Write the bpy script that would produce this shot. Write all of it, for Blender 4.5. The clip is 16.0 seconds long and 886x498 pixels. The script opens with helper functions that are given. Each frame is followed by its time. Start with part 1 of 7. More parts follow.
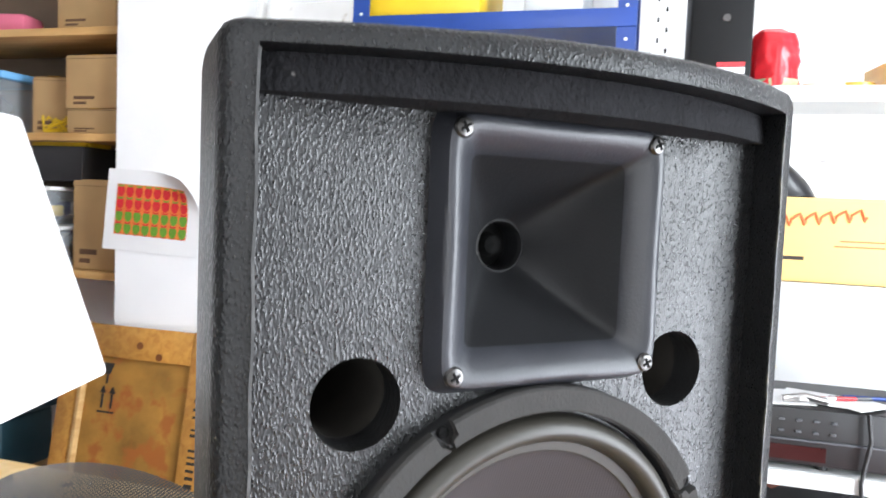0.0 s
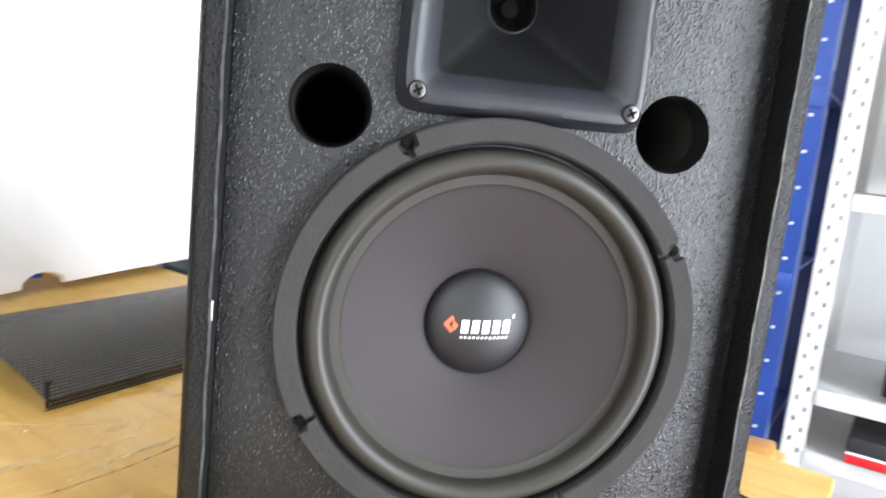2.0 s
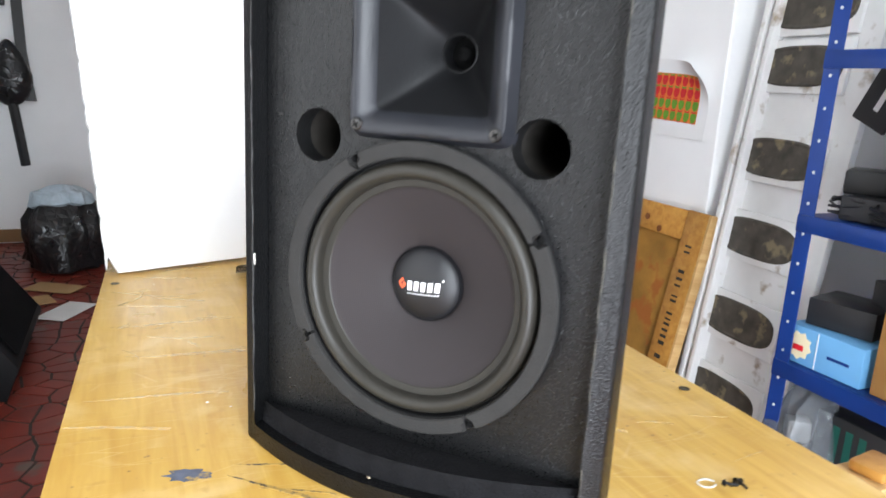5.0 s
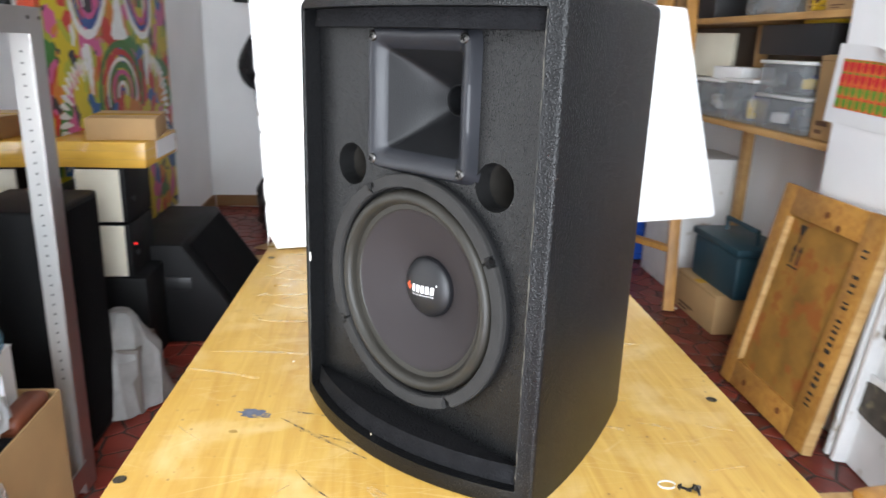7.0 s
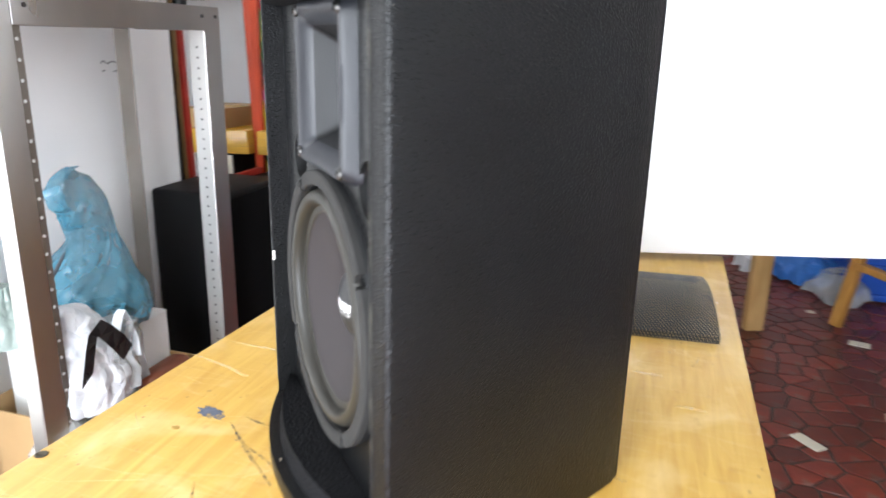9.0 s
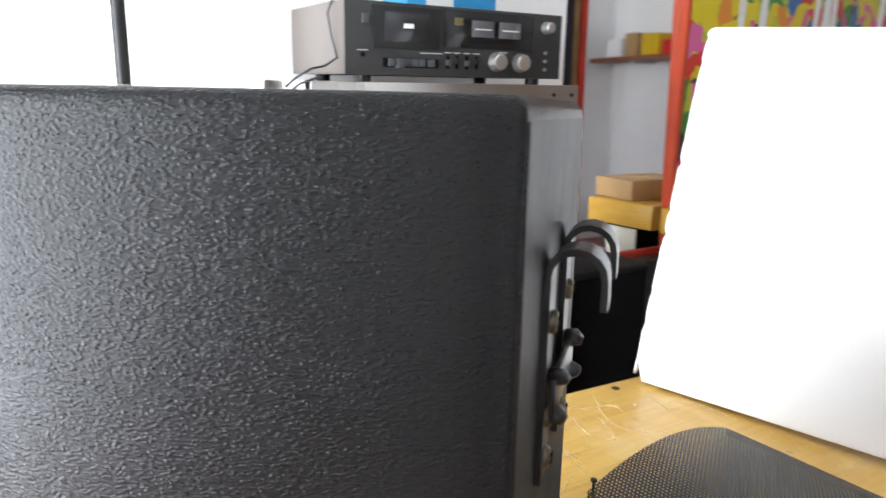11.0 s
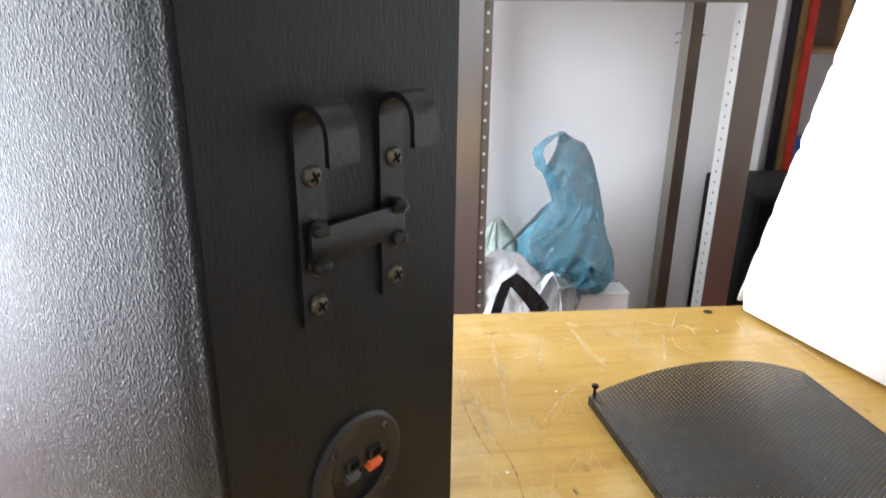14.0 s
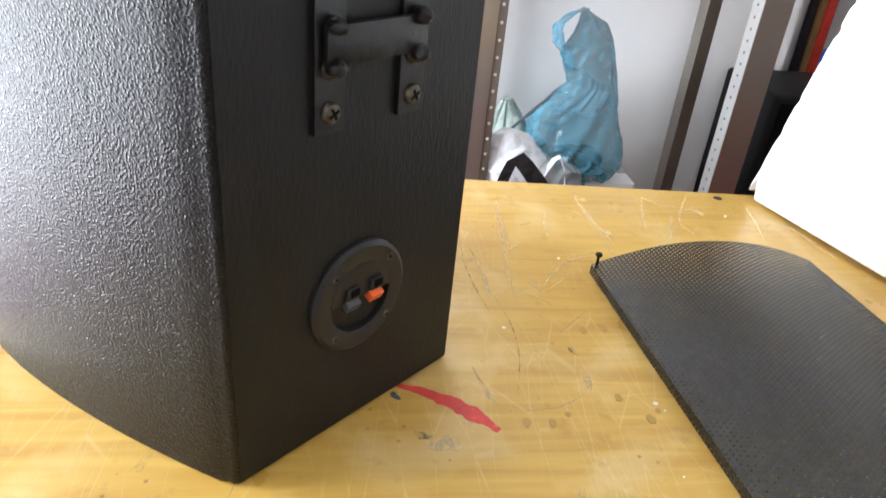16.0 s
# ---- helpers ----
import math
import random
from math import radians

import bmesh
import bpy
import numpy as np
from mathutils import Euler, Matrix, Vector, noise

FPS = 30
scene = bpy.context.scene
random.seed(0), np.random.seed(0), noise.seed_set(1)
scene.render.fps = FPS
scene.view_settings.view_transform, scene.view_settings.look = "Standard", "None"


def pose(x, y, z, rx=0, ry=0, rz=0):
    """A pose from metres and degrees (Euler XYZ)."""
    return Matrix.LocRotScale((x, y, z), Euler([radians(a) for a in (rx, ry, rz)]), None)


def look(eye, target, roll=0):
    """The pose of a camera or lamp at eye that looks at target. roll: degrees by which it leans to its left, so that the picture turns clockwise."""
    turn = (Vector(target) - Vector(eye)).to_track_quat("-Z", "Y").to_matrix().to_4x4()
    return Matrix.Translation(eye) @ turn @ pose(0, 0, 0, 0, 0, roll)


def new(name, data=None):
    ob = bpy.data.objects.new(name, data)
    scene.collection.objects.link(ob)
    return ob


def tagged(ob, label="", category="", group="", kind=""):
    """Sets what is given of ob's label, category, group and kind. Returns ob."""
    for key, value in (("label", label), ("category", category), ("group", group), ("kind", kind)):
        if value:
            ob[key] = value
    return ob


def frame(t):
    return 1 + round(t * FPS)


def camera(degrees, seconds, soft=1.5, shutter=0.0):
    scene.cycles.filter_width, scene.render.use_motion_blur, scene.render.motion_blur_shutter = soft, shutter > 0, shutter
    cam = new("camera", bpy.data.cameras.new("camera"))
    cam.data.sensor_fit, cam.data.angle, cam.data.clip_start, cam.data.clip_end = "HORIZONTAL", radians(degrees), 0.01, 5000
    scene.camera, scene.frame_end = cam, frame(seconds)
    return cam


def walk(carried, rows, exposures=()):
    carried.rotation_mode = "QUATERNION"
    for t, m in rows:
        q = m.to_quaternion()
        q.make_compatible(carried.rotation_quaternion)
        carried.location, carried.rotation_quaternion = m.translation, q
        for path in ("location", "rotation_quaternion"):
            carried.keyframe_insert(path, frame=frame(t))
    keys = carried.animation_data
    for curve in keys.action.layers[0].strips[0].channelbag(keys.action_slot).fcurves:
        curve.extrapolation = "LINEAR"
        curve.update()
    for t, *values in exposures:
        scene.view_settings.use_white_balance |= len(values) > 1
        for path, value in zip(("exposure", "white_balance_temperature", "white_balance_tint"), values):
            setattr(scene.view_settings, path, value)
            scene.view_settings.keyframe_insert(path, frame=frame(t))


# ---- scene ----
cam = camera(64.08, 16.0, 1.6, 0.6)
PATH = [
    (0, (-0.33, -0.0444, 1.1031), (1.5938, 0.4882, 0.9802), 2.33),
    (0.5, (-0.3339, -0.0657, 1.0759), (1.5541, 0.5809, 0.9435), 4.16),
    (1, (-0.3478, -0.0935, 1.0422), (1.5023, 0.6455, 0.8663), 5.48),
    (1.5, (-0.3469, -0.1226, 1.0124), (1.4636, 0.7005, 0.8017), 5.91),
    (2, (-0.3136, -0.1772, 1.0056), (1.3423, 0.9019, 0.6999), 5.97),
    (2.5, (-0.3078, -0.2002, 0.9851), (1.189, 1.0853, 0.6578), 6.48),
    (3, (-0.2878, -0.2286, 0.9575), (1.0948, 1.175, 0.6136), 7.37),
    (3.5, (-0.2616, -0.2679, 0.9389), (0.9892, 1.2479, 0.5674), 6.96),
    (4, (-0.2239, -0.3153, 0.9643), (0.8775, 1.303, 0.5545), 5.31),
    (4.2, (-0.2087, -0.3473, 0.9817), (0.7746, 1.342, 0.5583), 3.86),
    (6.3, (-0.1318, -0.6139, 1.138), (0.4573, 1.2335, 0.648), 3.38),
    (6.5, (-0.1023, -0.6212, 1.137), (0.3797, 1.2506, 0.6232), 2.92),
    (7, (-0.0292, -0.6294, 1.133), (0.1648, 1.281, 0.5738), 1.90),
    (7.5, (0.0348, -0.6378, 1.138), (0.0161, 1.2852, 0.5887), 2.60),
    (8, (0.0715, -0.6293, 1.1399), (-0.1033, 1.2918, 0.6118), 0.32),
    (8.5, (0.1408, -0.597, 1.1233), (-0.1786, 1.3059, 0.5972), 1.75),
    (9, (0.2457, -0.4953, 1.1184), (-0.2871, 1.3473, 0.5517), 1.42),
    (9.2, (0.2784, -0.4398, 1.1345), (-0.3869, 1.3605, 0.5721), 1.28),
    (11.3, (0.4866, -0.0504, 1.1794), (-1.2496, 0.8255, 0.712), 0.86),
    (11.5, (0.4994, -0.0169, 1.1817), (-1.2789, 0.7656, 0.707), 0.51),
    (12, (0.5296, 0.074, 1.1966), (-1.3609, 0.5249, 0.7249), -0.87),
    (12.5, (0.5691, 0.1239, 1.1973), (-1.3371, 0.4173, 0.6681), -0.13),
    (13, (0.5748, 0.1372, 1.1899), (-1.3315, 0.4143, 0.652), 0.30),
    (13.5, (0.5766, 0.1437, 1.1729), (-1.3091, 0.4064, 0.5606), -0.01),
    (14, (0.5775, 0.1455, 1.1609), (-1.2708, 0.4132, 0.4453), 0.73),
    (14.5, (0.5816, 0.1434, 1.1494), (-1.2336, 0.4379, 0.3629), 2.86),
    (15, (0.5807, 0.1423, 1.1379), (-1.1999, 0.4297, 0.2737), 3.50),
    (15.5, (0.5785, 0.1396, 1.1247), (-1.1749, 0.4163, 0.2032), 5.52),
    (16, (0.5721, 0.1369, 1.1133), (-1.1479, 0.4143, 0.1312), 5.89),
]
EXPO = [(0.0, 0.05), (2.5, -0.02), (3.0, -0.10), (4.0, -0.30), (6.5, -0.40), (8.0, -0.24), (9.0, -0.10), (11.5, -0.06), (14.0, -0.02), (16.0, 0.02)]
walk(cam, [(t, look(eye, target, roll)) for t, eye, target, roll in PATH], EXPO)

# ---- world and light ----
world = bpy.data.worlds.new("sky")
scene.world = world
world.use_nodes = True
wt = world.node_tree
sky = wt.nodes.new("ShaderNodeTexSky")
sky.sky_type, sky.sun_disc = "NISHITA", False
sky.sun_elevation, sky.sun_rotation = radians(50), radians(-100)
wt.nodes["Background"].inputs[1].default_value = 0.12
wt.links.new(sky.outputs[0], wt.nodes["Background"].inputs[0])


def area(name, at, target, sx, sy, watts, color):
    data = bpy.data.lights.new(name, "AREA")
    data.shape, data.size, data.size_y, data.energy, data.color = "RECTANGLE", sx, sy, watts, color
    ob = new(name, data)
    ob.matrix_world = look(at, target)
    return ob


sun_data = bpy.data.lights.new("sun", "SUN")
sun_data.energy, sun_data.angle, sun_data.color = 4.0, radians(0.5), (1.0, 0.96, 0.9)
sun = new("sun", sun_data)
sun.matrix_world = look((-4, -6, 9), (-3.2, -5.2, 0))
# daylight that falls in through the wide open front and the shop door
area("door_daylight", (-1.12, -0.2, 1.25), (1.0, -0.2, 1.25), 1.0, 2.1, 12, (0.95, 0.98, 1.0))
area("front_daylight", (-0.06, -1.77, 1.60), (-0.06, 0.0, 1.60), 1.1, 1.3, 92, (0.875, 0.94, 1.0))
# light thrown back by the sunlit pavement, low in the same doorway
area("pavement_light", (-0.10, -1.77, 0.49), (-0.10, 0.0, 0.49), 1.2, 0.8, 74, (0.84, 0.90, 1.0))


# ---- materials ----
def mat(name, base, rough=0.5, metal=0.0, var=0.12, scale=9.0, bump=0.0, bscale=120.0, spec=0.5, second=None, mix=0.0, mscale=4.0, rvar=0.1, stretch=(1, 1, 1), detail=5.0, alpha=1.0, trans=0.0, coat=0.0):
    m = bpy.data.materials.new(name)
    m.use_nodes = True
    nt = m.node_tree
    p = nt.nodes["Principled BSDF"]
    p.inputs["Metallic"].default_value = metal
    p.inputs["Specular IOR Level"].default_value = spec
    p.inputs["Alpha"].default_value = alpha
    p.inputs["Transmission Weight"].default_value = trans
    p.inputs["Coat Weight"].default_value = coat
    co = nt.nodes.new("ShaderNodeTexCoord")
    mp = nt.nodes.new("ShaderNodeMapping")
    mp.inputs["Scale"].default_value = stretch
    nt.links.new(co.outputs["Object"], mp.inputs["Vector"])
    info = nt.nodes.new("ShaderNodeObjectInfo")
    n1 = nt.nodes.new("ShaderNodeTexNoise")
    n1.inputs["Scale"].default_value, n1.inputs["Detail"].default_value = scale, detail
    nt.links.new(mp.outputs[0], n1.inputs["Vector"])
    hs = nt.nodes.new("ShaderNodeHueSaturation")
    val = nt.nodes.new("ShaderNodeMapRange")
    val.inputs[1].default_value, val.inputs[2].default_value = 0.3, 0.7
    val.inputs[3].default_value, val.inputs[4].default_value = 1 - var, 1 + var
    nt.links.new(n1.outputs["Fac"], val.inputs[0])
    nt.links.new(val.outputs[0], hs.inputs["Value"])
    hs.inputs["Color"].default_value = (*base, 1)
    out = hs.outputs[0]
    if second:
        n2 = nt.nodes.new("ShaderNodeTexNoise")
        n2.inputs["Scale"].default_value, n2.inputs["Detail"].default_value = mscale, 8
        nt.links.new(mp.outputs[0], n2.inputs["Vector"])
        r2 = nt.nodes.new("ShaderNodeMapRange")
        r2.inputs[1].default_value, r2.inputs[2].default_value = 0.62 - mix * 0.3, 0.72 - mix * 0.3
        nt.links.new(n2.outputs["Fac"], r2.inputs[0])
        mx = nt.nodes.new("ShaderNodeMix")
        mx.data_type = "RGBA"
        nt.links.new(r2.outputs[0], mx.inputs[0])
        nt.links.new(out, mx.inputs[6])
        mx.inputs[7].default_value = (*second, 1)
        out = mx.outputs[2]
    nt.links.new(out, p.inputs["Base Color"])
    rr = nt.nodes.new("ShaderNodeMapRange")
    rr.inputs[3].default_value, rr.inputs[4].default_value = max(0.02, rough - rvar), min(1, rough + rvar)
    nt.links.new(n1.outputs["Fac"], rr.inputs[0])
    nt.links.new(rr.outputs[0], p.inputs["Roughness"])
    if bump:
        nb = nt.nodes.new("ShaderNodeTexNoise")
        nb.inputs["Scale"].default_value, nb.inputs["Detail"].default_value = bscale, 3
        nt.links.new(mp.outputs[0], nb.inputs["Vector"])
        b = nt.nodes.new("ShaderNodeBump")
        b.inputs["Strength"].default_value, b.inputs["Distance"].default_value = min(1, bump), 0.002
        nt.links.new(nb.outputs["Fac"], b.inputs["Height"])
        nt.links.new(b.outputs[0], p.inputs["Normal"])
    return m


def vary(m, amount=0.15):
    """Each object of this material takes a slightly different lightness."""
    nt = m.node_tree
    p = nt.nodes["Principled BSDF"]
    src = p.inputs["Base Color"].links[0].from_socket
    info = nt.nodes["Object Info"]
    hs = nt.nodes.new("ShaderNodeHueSaturation")
    r = nt.nodes.new("ShaderNodeMapRange")
    r.inputs[3].default_value, r.inputs[4].default_value = 1 - amount, 1 + amount
    nt.links.new(info.outputs["Random"], r.inputs[0])
    nt.links.new(r.outputs[0], hs.inputs["Value"])
    nt.links.new(src, hs.inputs["Color"])
    nt.links.new(hs.outputs[0], p.inputs["Base Color"])
    return m


def textured_paint(name, base, rough, size, strength, dist, spec, stretch=(1, 1, 0.6)):
    """Sprayed black cabinet paint: raised, run-together grains over board, a few of them rubbed glossy."""
    m = mat(name, base, rough, var=0.25, scale=14, rvar=0.05, spec=spec)
    nt = m.node_tree
    p = nt.nodes["Principled BSDF"]
    co = nt.nodes["Texture Coordinate"]
    mp = nt.nodes.new("ShaderNodeMapping")
    mp.inputs["Scale"].default_value = stretch
    nt.links.new(co.outputs["Object"], mp.inputs["Vector"])

    def noise_of(scale, detail, src):
        n = nt.nodes.new("ShaderNodeTexNoise")
        n.inputs["Scale"].default_value, n.inputs["Detail"].default_value = scale, detail
        nt.links.new(src, n.inputs["Vector"])
        return n

    def ramp_of(src, a, b, lo, hi):
        r = nt.nodes.new("ShaderNodeMapRange")
        r.interpolation_type = "SMOOTHSTEP"
        for k, v in enumerate((a, b, lo, hi)):
            r.inputs[k + 1].default_value = v
        nt.links.new(src, r.inputs[0])
        return r.outputs[0]

    def calc(op, a, b):
        n = nt.nodes.new("ShaderNodeMath")
        n.operation = op
        nt.links.new(a, n.inputs[0])
        if isinstance(b, float):
            n.inputs[1].default_value = b
        else:
            nt.links.new(b, n.inputs[1])
        return n.outputs[0]

    warp = noise_of(size * 0.4, 1, mp.outputs[0])
    add = nt.nodes.new("ShaderNodeVectorMath")
    add.operation = "MULTIPLY_ADD"
    add.inputs[1].default_value = (0.7 / size,) * 3
    nt.links.new(warp.outputs["Color"], add.inputs[0])
    nt.links.new(mp.outputs[0], add.inputs[2])
    drop = nt.nodes.new("ShaderNodeTexVoronoi")
    drop.feature = "SMOOTH_F1"
    drop.inputs["Scale"].default_value, drop.inputs["Smoothness"].default_value = size, 0.35
    nt.links.new(add.outputs[0], drop.inputs["Vector"])
    fine = noise_of(size * 1.3, 1.0, add.outputs[0])
    # the coat lies thicker in some places than in others
    patch = noise_of(16, 3, co.outputs["Object"])
    ridge = ramp_of(drop.outputs["Distance"], 0.05, 0.75, 1.0, 0.0)
    height = calc("ADD", calc("MULTIPLY", ridge, ramp_of(patch.outputs["Fac"], 0.3, 0.7, 0.5, 0.7)), calc("MULTIPLY", fine.outputs["Fac"], 1.0))
    rt_ = ramp_of(ridge, 0.2, 0.9, rough + 0.12, rough - 0.06)
    nt.links.new(rt_, p.inputs["Roughness"])
    b = nt.nodes.new("ShaderNodeBump")
    b.inputs["Strength"].default_value, b.inputs["Distance"].default_value = strength, dist
    nt.links.new(height, b.inputs["Height"])
    nt.links.new(b.outputs[0], p.inputs["Normal"])
    return m


def wood(name, base, dark, rough=0.45, along="x", scale=1.0, coat=0.0, white=None):
    m = bpy.data.materials.new(name)
    m.use_nodes = True
    nt = m.node_tree
    p = nt.nodes["Principled BSDF"]
    p.inputs["Coat Weight"].default_value = coat
    p.inputs["Coat Roughness"].default_value = 0.25
    co = nt.nodes.new("ShaderNodeTexCoord")
    info = nt.nodes.new("ShaderNodeObjectInfo")
    mp = nt.nodes.new("ShaderNodeMapping")
    mp.inputs["Scale"].default_value = tuple((0.9 if a == along else 14.0) * scale for a in "xyz")
    off = nt.nodes.new("ShaderNodeVectorMath")
    off.operation = "MULTIPLY_ADD"
    off.inputs[1].default_value = (7, 5, 3)
    nt.links.new(info.outputs["Random"], off.inputs[0])
    nt.links.new(co.outputs["Object"], off.inputs[2])
    nt.links.new(off.outputs[0], mp.inputs["Vector"])
    n = nt.nodes.new("ShaderNodeTexNoise")
    n.inputs["Scale"].default_value, n.inputs["Detail"].default_value, n.inputs["Distortion"].default_value = 3.0, 9, 0.6
    nt.links.new(mp.outputs[0], n.inputs["Vector"])
    blot = nt.nodes.new("ShaderNodeTexNoise")
    blot.inputs["Scale"].default_value, blot.inputs["Detail"].default_value = 5.0, 6
    nt.links.new(co.outputs["Object"], blot.inputs["Vector"])
    rm = nt.nodes.new("ShaderNodeMapRange")
    rm.inputs[1].default_value, rm.inputs[2].default_value = 0.35, 0.72
    nt.links.new(n.outputs["Fac"], rm.inputs[0])
    mx = nt.nodes.new("ShaderNodeMix")
    mx.data_type = "RGBA"
    mx.inputs[6].default_value, mx.inputs[7].default_value = (*base, 1), (*dark, 1)
    nt.links.new(rm.outputs[0], mx.inputs[0])
    hs = nt.nodes.new("ShaderNodeHueSaturation")
    rb = nt.nodes.new("ShaderNodeMapRange")
    rb.inputs[1].default_value, rb.inputs[2].default_value, rb.inputs[3].default_value, rb.inputs[4].default_value = 0.3, 0.7, 0.8, 1.15
    nt.links.new(blot.outputs["Fac"], rb.inputs[0])
    nt.links.new(rb.outputs[0], hs.inputs["Value"])
    nt.links.new(mx.outputs[2], hs.inputs["Color"])
    out = hs.outputs[0]
    if white:
        w = nt.nodes.new("ShaderNodeTexNoise")
        w.inputs["Scale"].default_value, w.inputs["Detail"].default_value = 9, 9
        nt.links.new(co.outputs["Object"], w.inputs["Vector"])
        rw = nt.nodes.new("ShaderNodeMapRange")
        rw.inputs[1].default_value, rw.inputs[2].default_value, rw.inputs[4].default_value = 0.6, 0.75, 0.6
        nt.links.new(w.outputs["Fac"], rw.inputs[0])
        m2 = nt.nodes.new("ShaderNodeMix")
        m2.data_type = "RGBA"
        nt.links.new(rw.outputs[0], m2.inputs[0])
        nt.links.new(out, m2.inputs[6])
        m2.inputs[7].default_value = (*white, 1)
        out = m2.outputs[2]
    nt.links.new(out, p.inputs["Base Color"])
    rr = nt.nodes.new("ShaderNodeMapRange")
    rr.inputs[3].default_value, rr.inputs[4].default_value = rough - 0.1, rough + 0.15
    nt.links.new(blot.outputs["Fac"], rr.inputs[0])
    nt.links.new(rr.outputs[0], p.inputs["Roughness"])
    b = nt.nodes.new("ShaderNodeBump")
    b.inputs["Strength"].default_value, b.inputs["Distance"].default_value = 0.25, 0.001
    nt.links.new(n.outputs["Fac"], b.inputs["Height"])
    nt.links.new(b.outputs[0], p.inputs["Normal"])
    return m


def table_varnish():
    """Old yellow varnish on plywood: streaky figure, hazy worn patches, hairline scratches, dark specks."""
    m = bpy.data.materials.new("varnished_plywood")
    m.use_nodes = True
    nt = m.node_tree
    p = nt.nodes["Principled BSDF"]
    co = nt.nodes.new("ShaderNodeTexCoord")

    def noise_tex(scale, stretch=(1, 1, 1), detail=6.0, dist=0.0, rot=0.0):
        mp = nt.nodes.new("ShaderNodeMapping")
        mp.inputs["Scale"].default_value = stretch
        mp.inputs["Rotation"].default_value = (0, 0, rot)
        nt.links.new(co.outputs["Object"], mp.inputs["Vector"])
        n = nt.nodes.new("ShaderNodeTexNoise")
        n.inputs["Scale"].default_value, n.inputs["Detail"].default_value, n.inputs["Distortion"].default_value = scale, detail, dist
        nt.links.new(mp.outputs[0], n.inputs["Vector"])
        return n.outputs["Fac"]

    def ramp(src, a, b, lo=0.0, hi=1.0):
        r = nt.nodes.new("ShaderNodeMapRange")
        for k, v in enumerate((a, b, lo, hi)):
            r.inputs[k + 1].default_value = v
        nt.links.new(src, r.inputs[0])
        return r.outputs[0]

    def mul(a, b):
        n = nt.nodes.new("ShaderNodeMath")
        n.operation = "MULTIPLY"
        nt.links.new(a, n.inputs[0])
        nt.links.new(b, n.inputs[1])
        return n.outputs[0]

    def blend(fac, a, color):
        x = nt.nodes.new("ShaderNodeMix")
        x.data_type = "RGBA"
        nt.links.new(fac, x.inputs[0])
        if isinstance(a, tuple):
            x.inputs[6].default_value = (*a, 1)
        else:
            nt.links.new(a, x.inputs[6])
        x.inputs[7].default_value = (*color, 1)
        return x.outputs[2]

    def hairlines(rot, sx, sy, seed_scale):
        mp = nt.nodes.new("ShaderNodeMapping")
        mp.inputs["Scale"].default_value = (sx, sy, 1)
        mp.inputs["Rotation"].default_value = (0, 0, rot)
        nt.links.new(co.outputs["Object"], mp.inputs["Vector"])
        v = nt.nodes.new("ShaderNodeTexVoronoi")
        v.feature = "DISTANCE_TO_EDGE"
        v.inputs["Scale"].default_value = 1.0
        nt.links.new(mp.outputs[0], v.inputs["Vector"])
        return mul(ramp(v.outputs["Distance"], 0.0, 0.02, 1.0, 0.0), ramp(noise_tex(seed_scale), 0.5, 0.62))

    figure = noise_tex(3.0, (26, 2.2, 1), 8, 0.8)
    col = blend(ramp(figure, 0.35, 0.7), (0.62, 0.395, 0.095), (0.50, 0.285, 0.052))
    col = blend(ramp(noise_tex(4.5, (1, 1, 1), 7), 0.45, 0.75, 0.0, 0.55), col, (0.46, 0.25, 0.045))
    col = blend(ramp(noise_tex(13, (1, 1, 1), 10, 0.4), 0.53, 0.72, 0.0, 0.55), col, (0.74, 0.56, 0.27))
    col = blend(ramp(noise_tex(55, (1, 1, 1), 4), 0.62, 0.72, 0.0, 0.35), col, (0.38, 0.20, 0.04))
    for k, (rot, sx, sy) in enumerate(((0.35, 9, 38), (1.15, 7, 44), (1.9, 6, 50))):
        fac = hairlines(rot, sx, sy, 5.0 + 1.7 * k)
        col = blend(ramp(fac, 0.0, 1.0, 0.0, 0.22), col, (0.80, 0.66, 0.42))
    v = nt.nodes.new("ShaderNodeTexVoronoi")
    v.inputs["Scale"].default_value = 60
    nt.links.new(co.outputs["Object"], v.inputs["Vector"])
    specks = mul(ramp(v.outputs["Distance"], 0.05, 0.12, 1.0, 0.0), ramp(noise_tex(9), 0.52, 0.6))
    col = blend(ramp(specks, 0.0, 1.0, 0.0, 0.7), col, (0.16, 0.09, 0.04))
    nt.links.new(col, p.inputs["Base Color"])
    nt.links.new(ramp(noise_tex(8, (1, 1, 1), 8), 0.3, 0.7, 0.26, 0.52), p.inputs["Roughness"])
    b = nt.nodes.new("ShaderNodeBump")
    b.inputs["Strength"].default_value, b.inputs["Distance"].default_value = 0.3, 0.0008
    nt.links.new(noise_tex(40, (3, 1, 1), 5), b.inputs["Height"])
    nt.links.new(b.outputs[0], p.inputs["Normal"])
    return m


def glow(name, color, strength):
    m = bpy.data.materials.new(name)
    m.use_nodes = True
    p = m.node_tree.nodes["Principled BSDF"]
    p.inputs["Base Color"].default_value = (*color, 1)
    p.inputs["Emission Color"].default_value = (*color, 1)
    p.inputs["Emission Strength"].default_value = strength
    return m


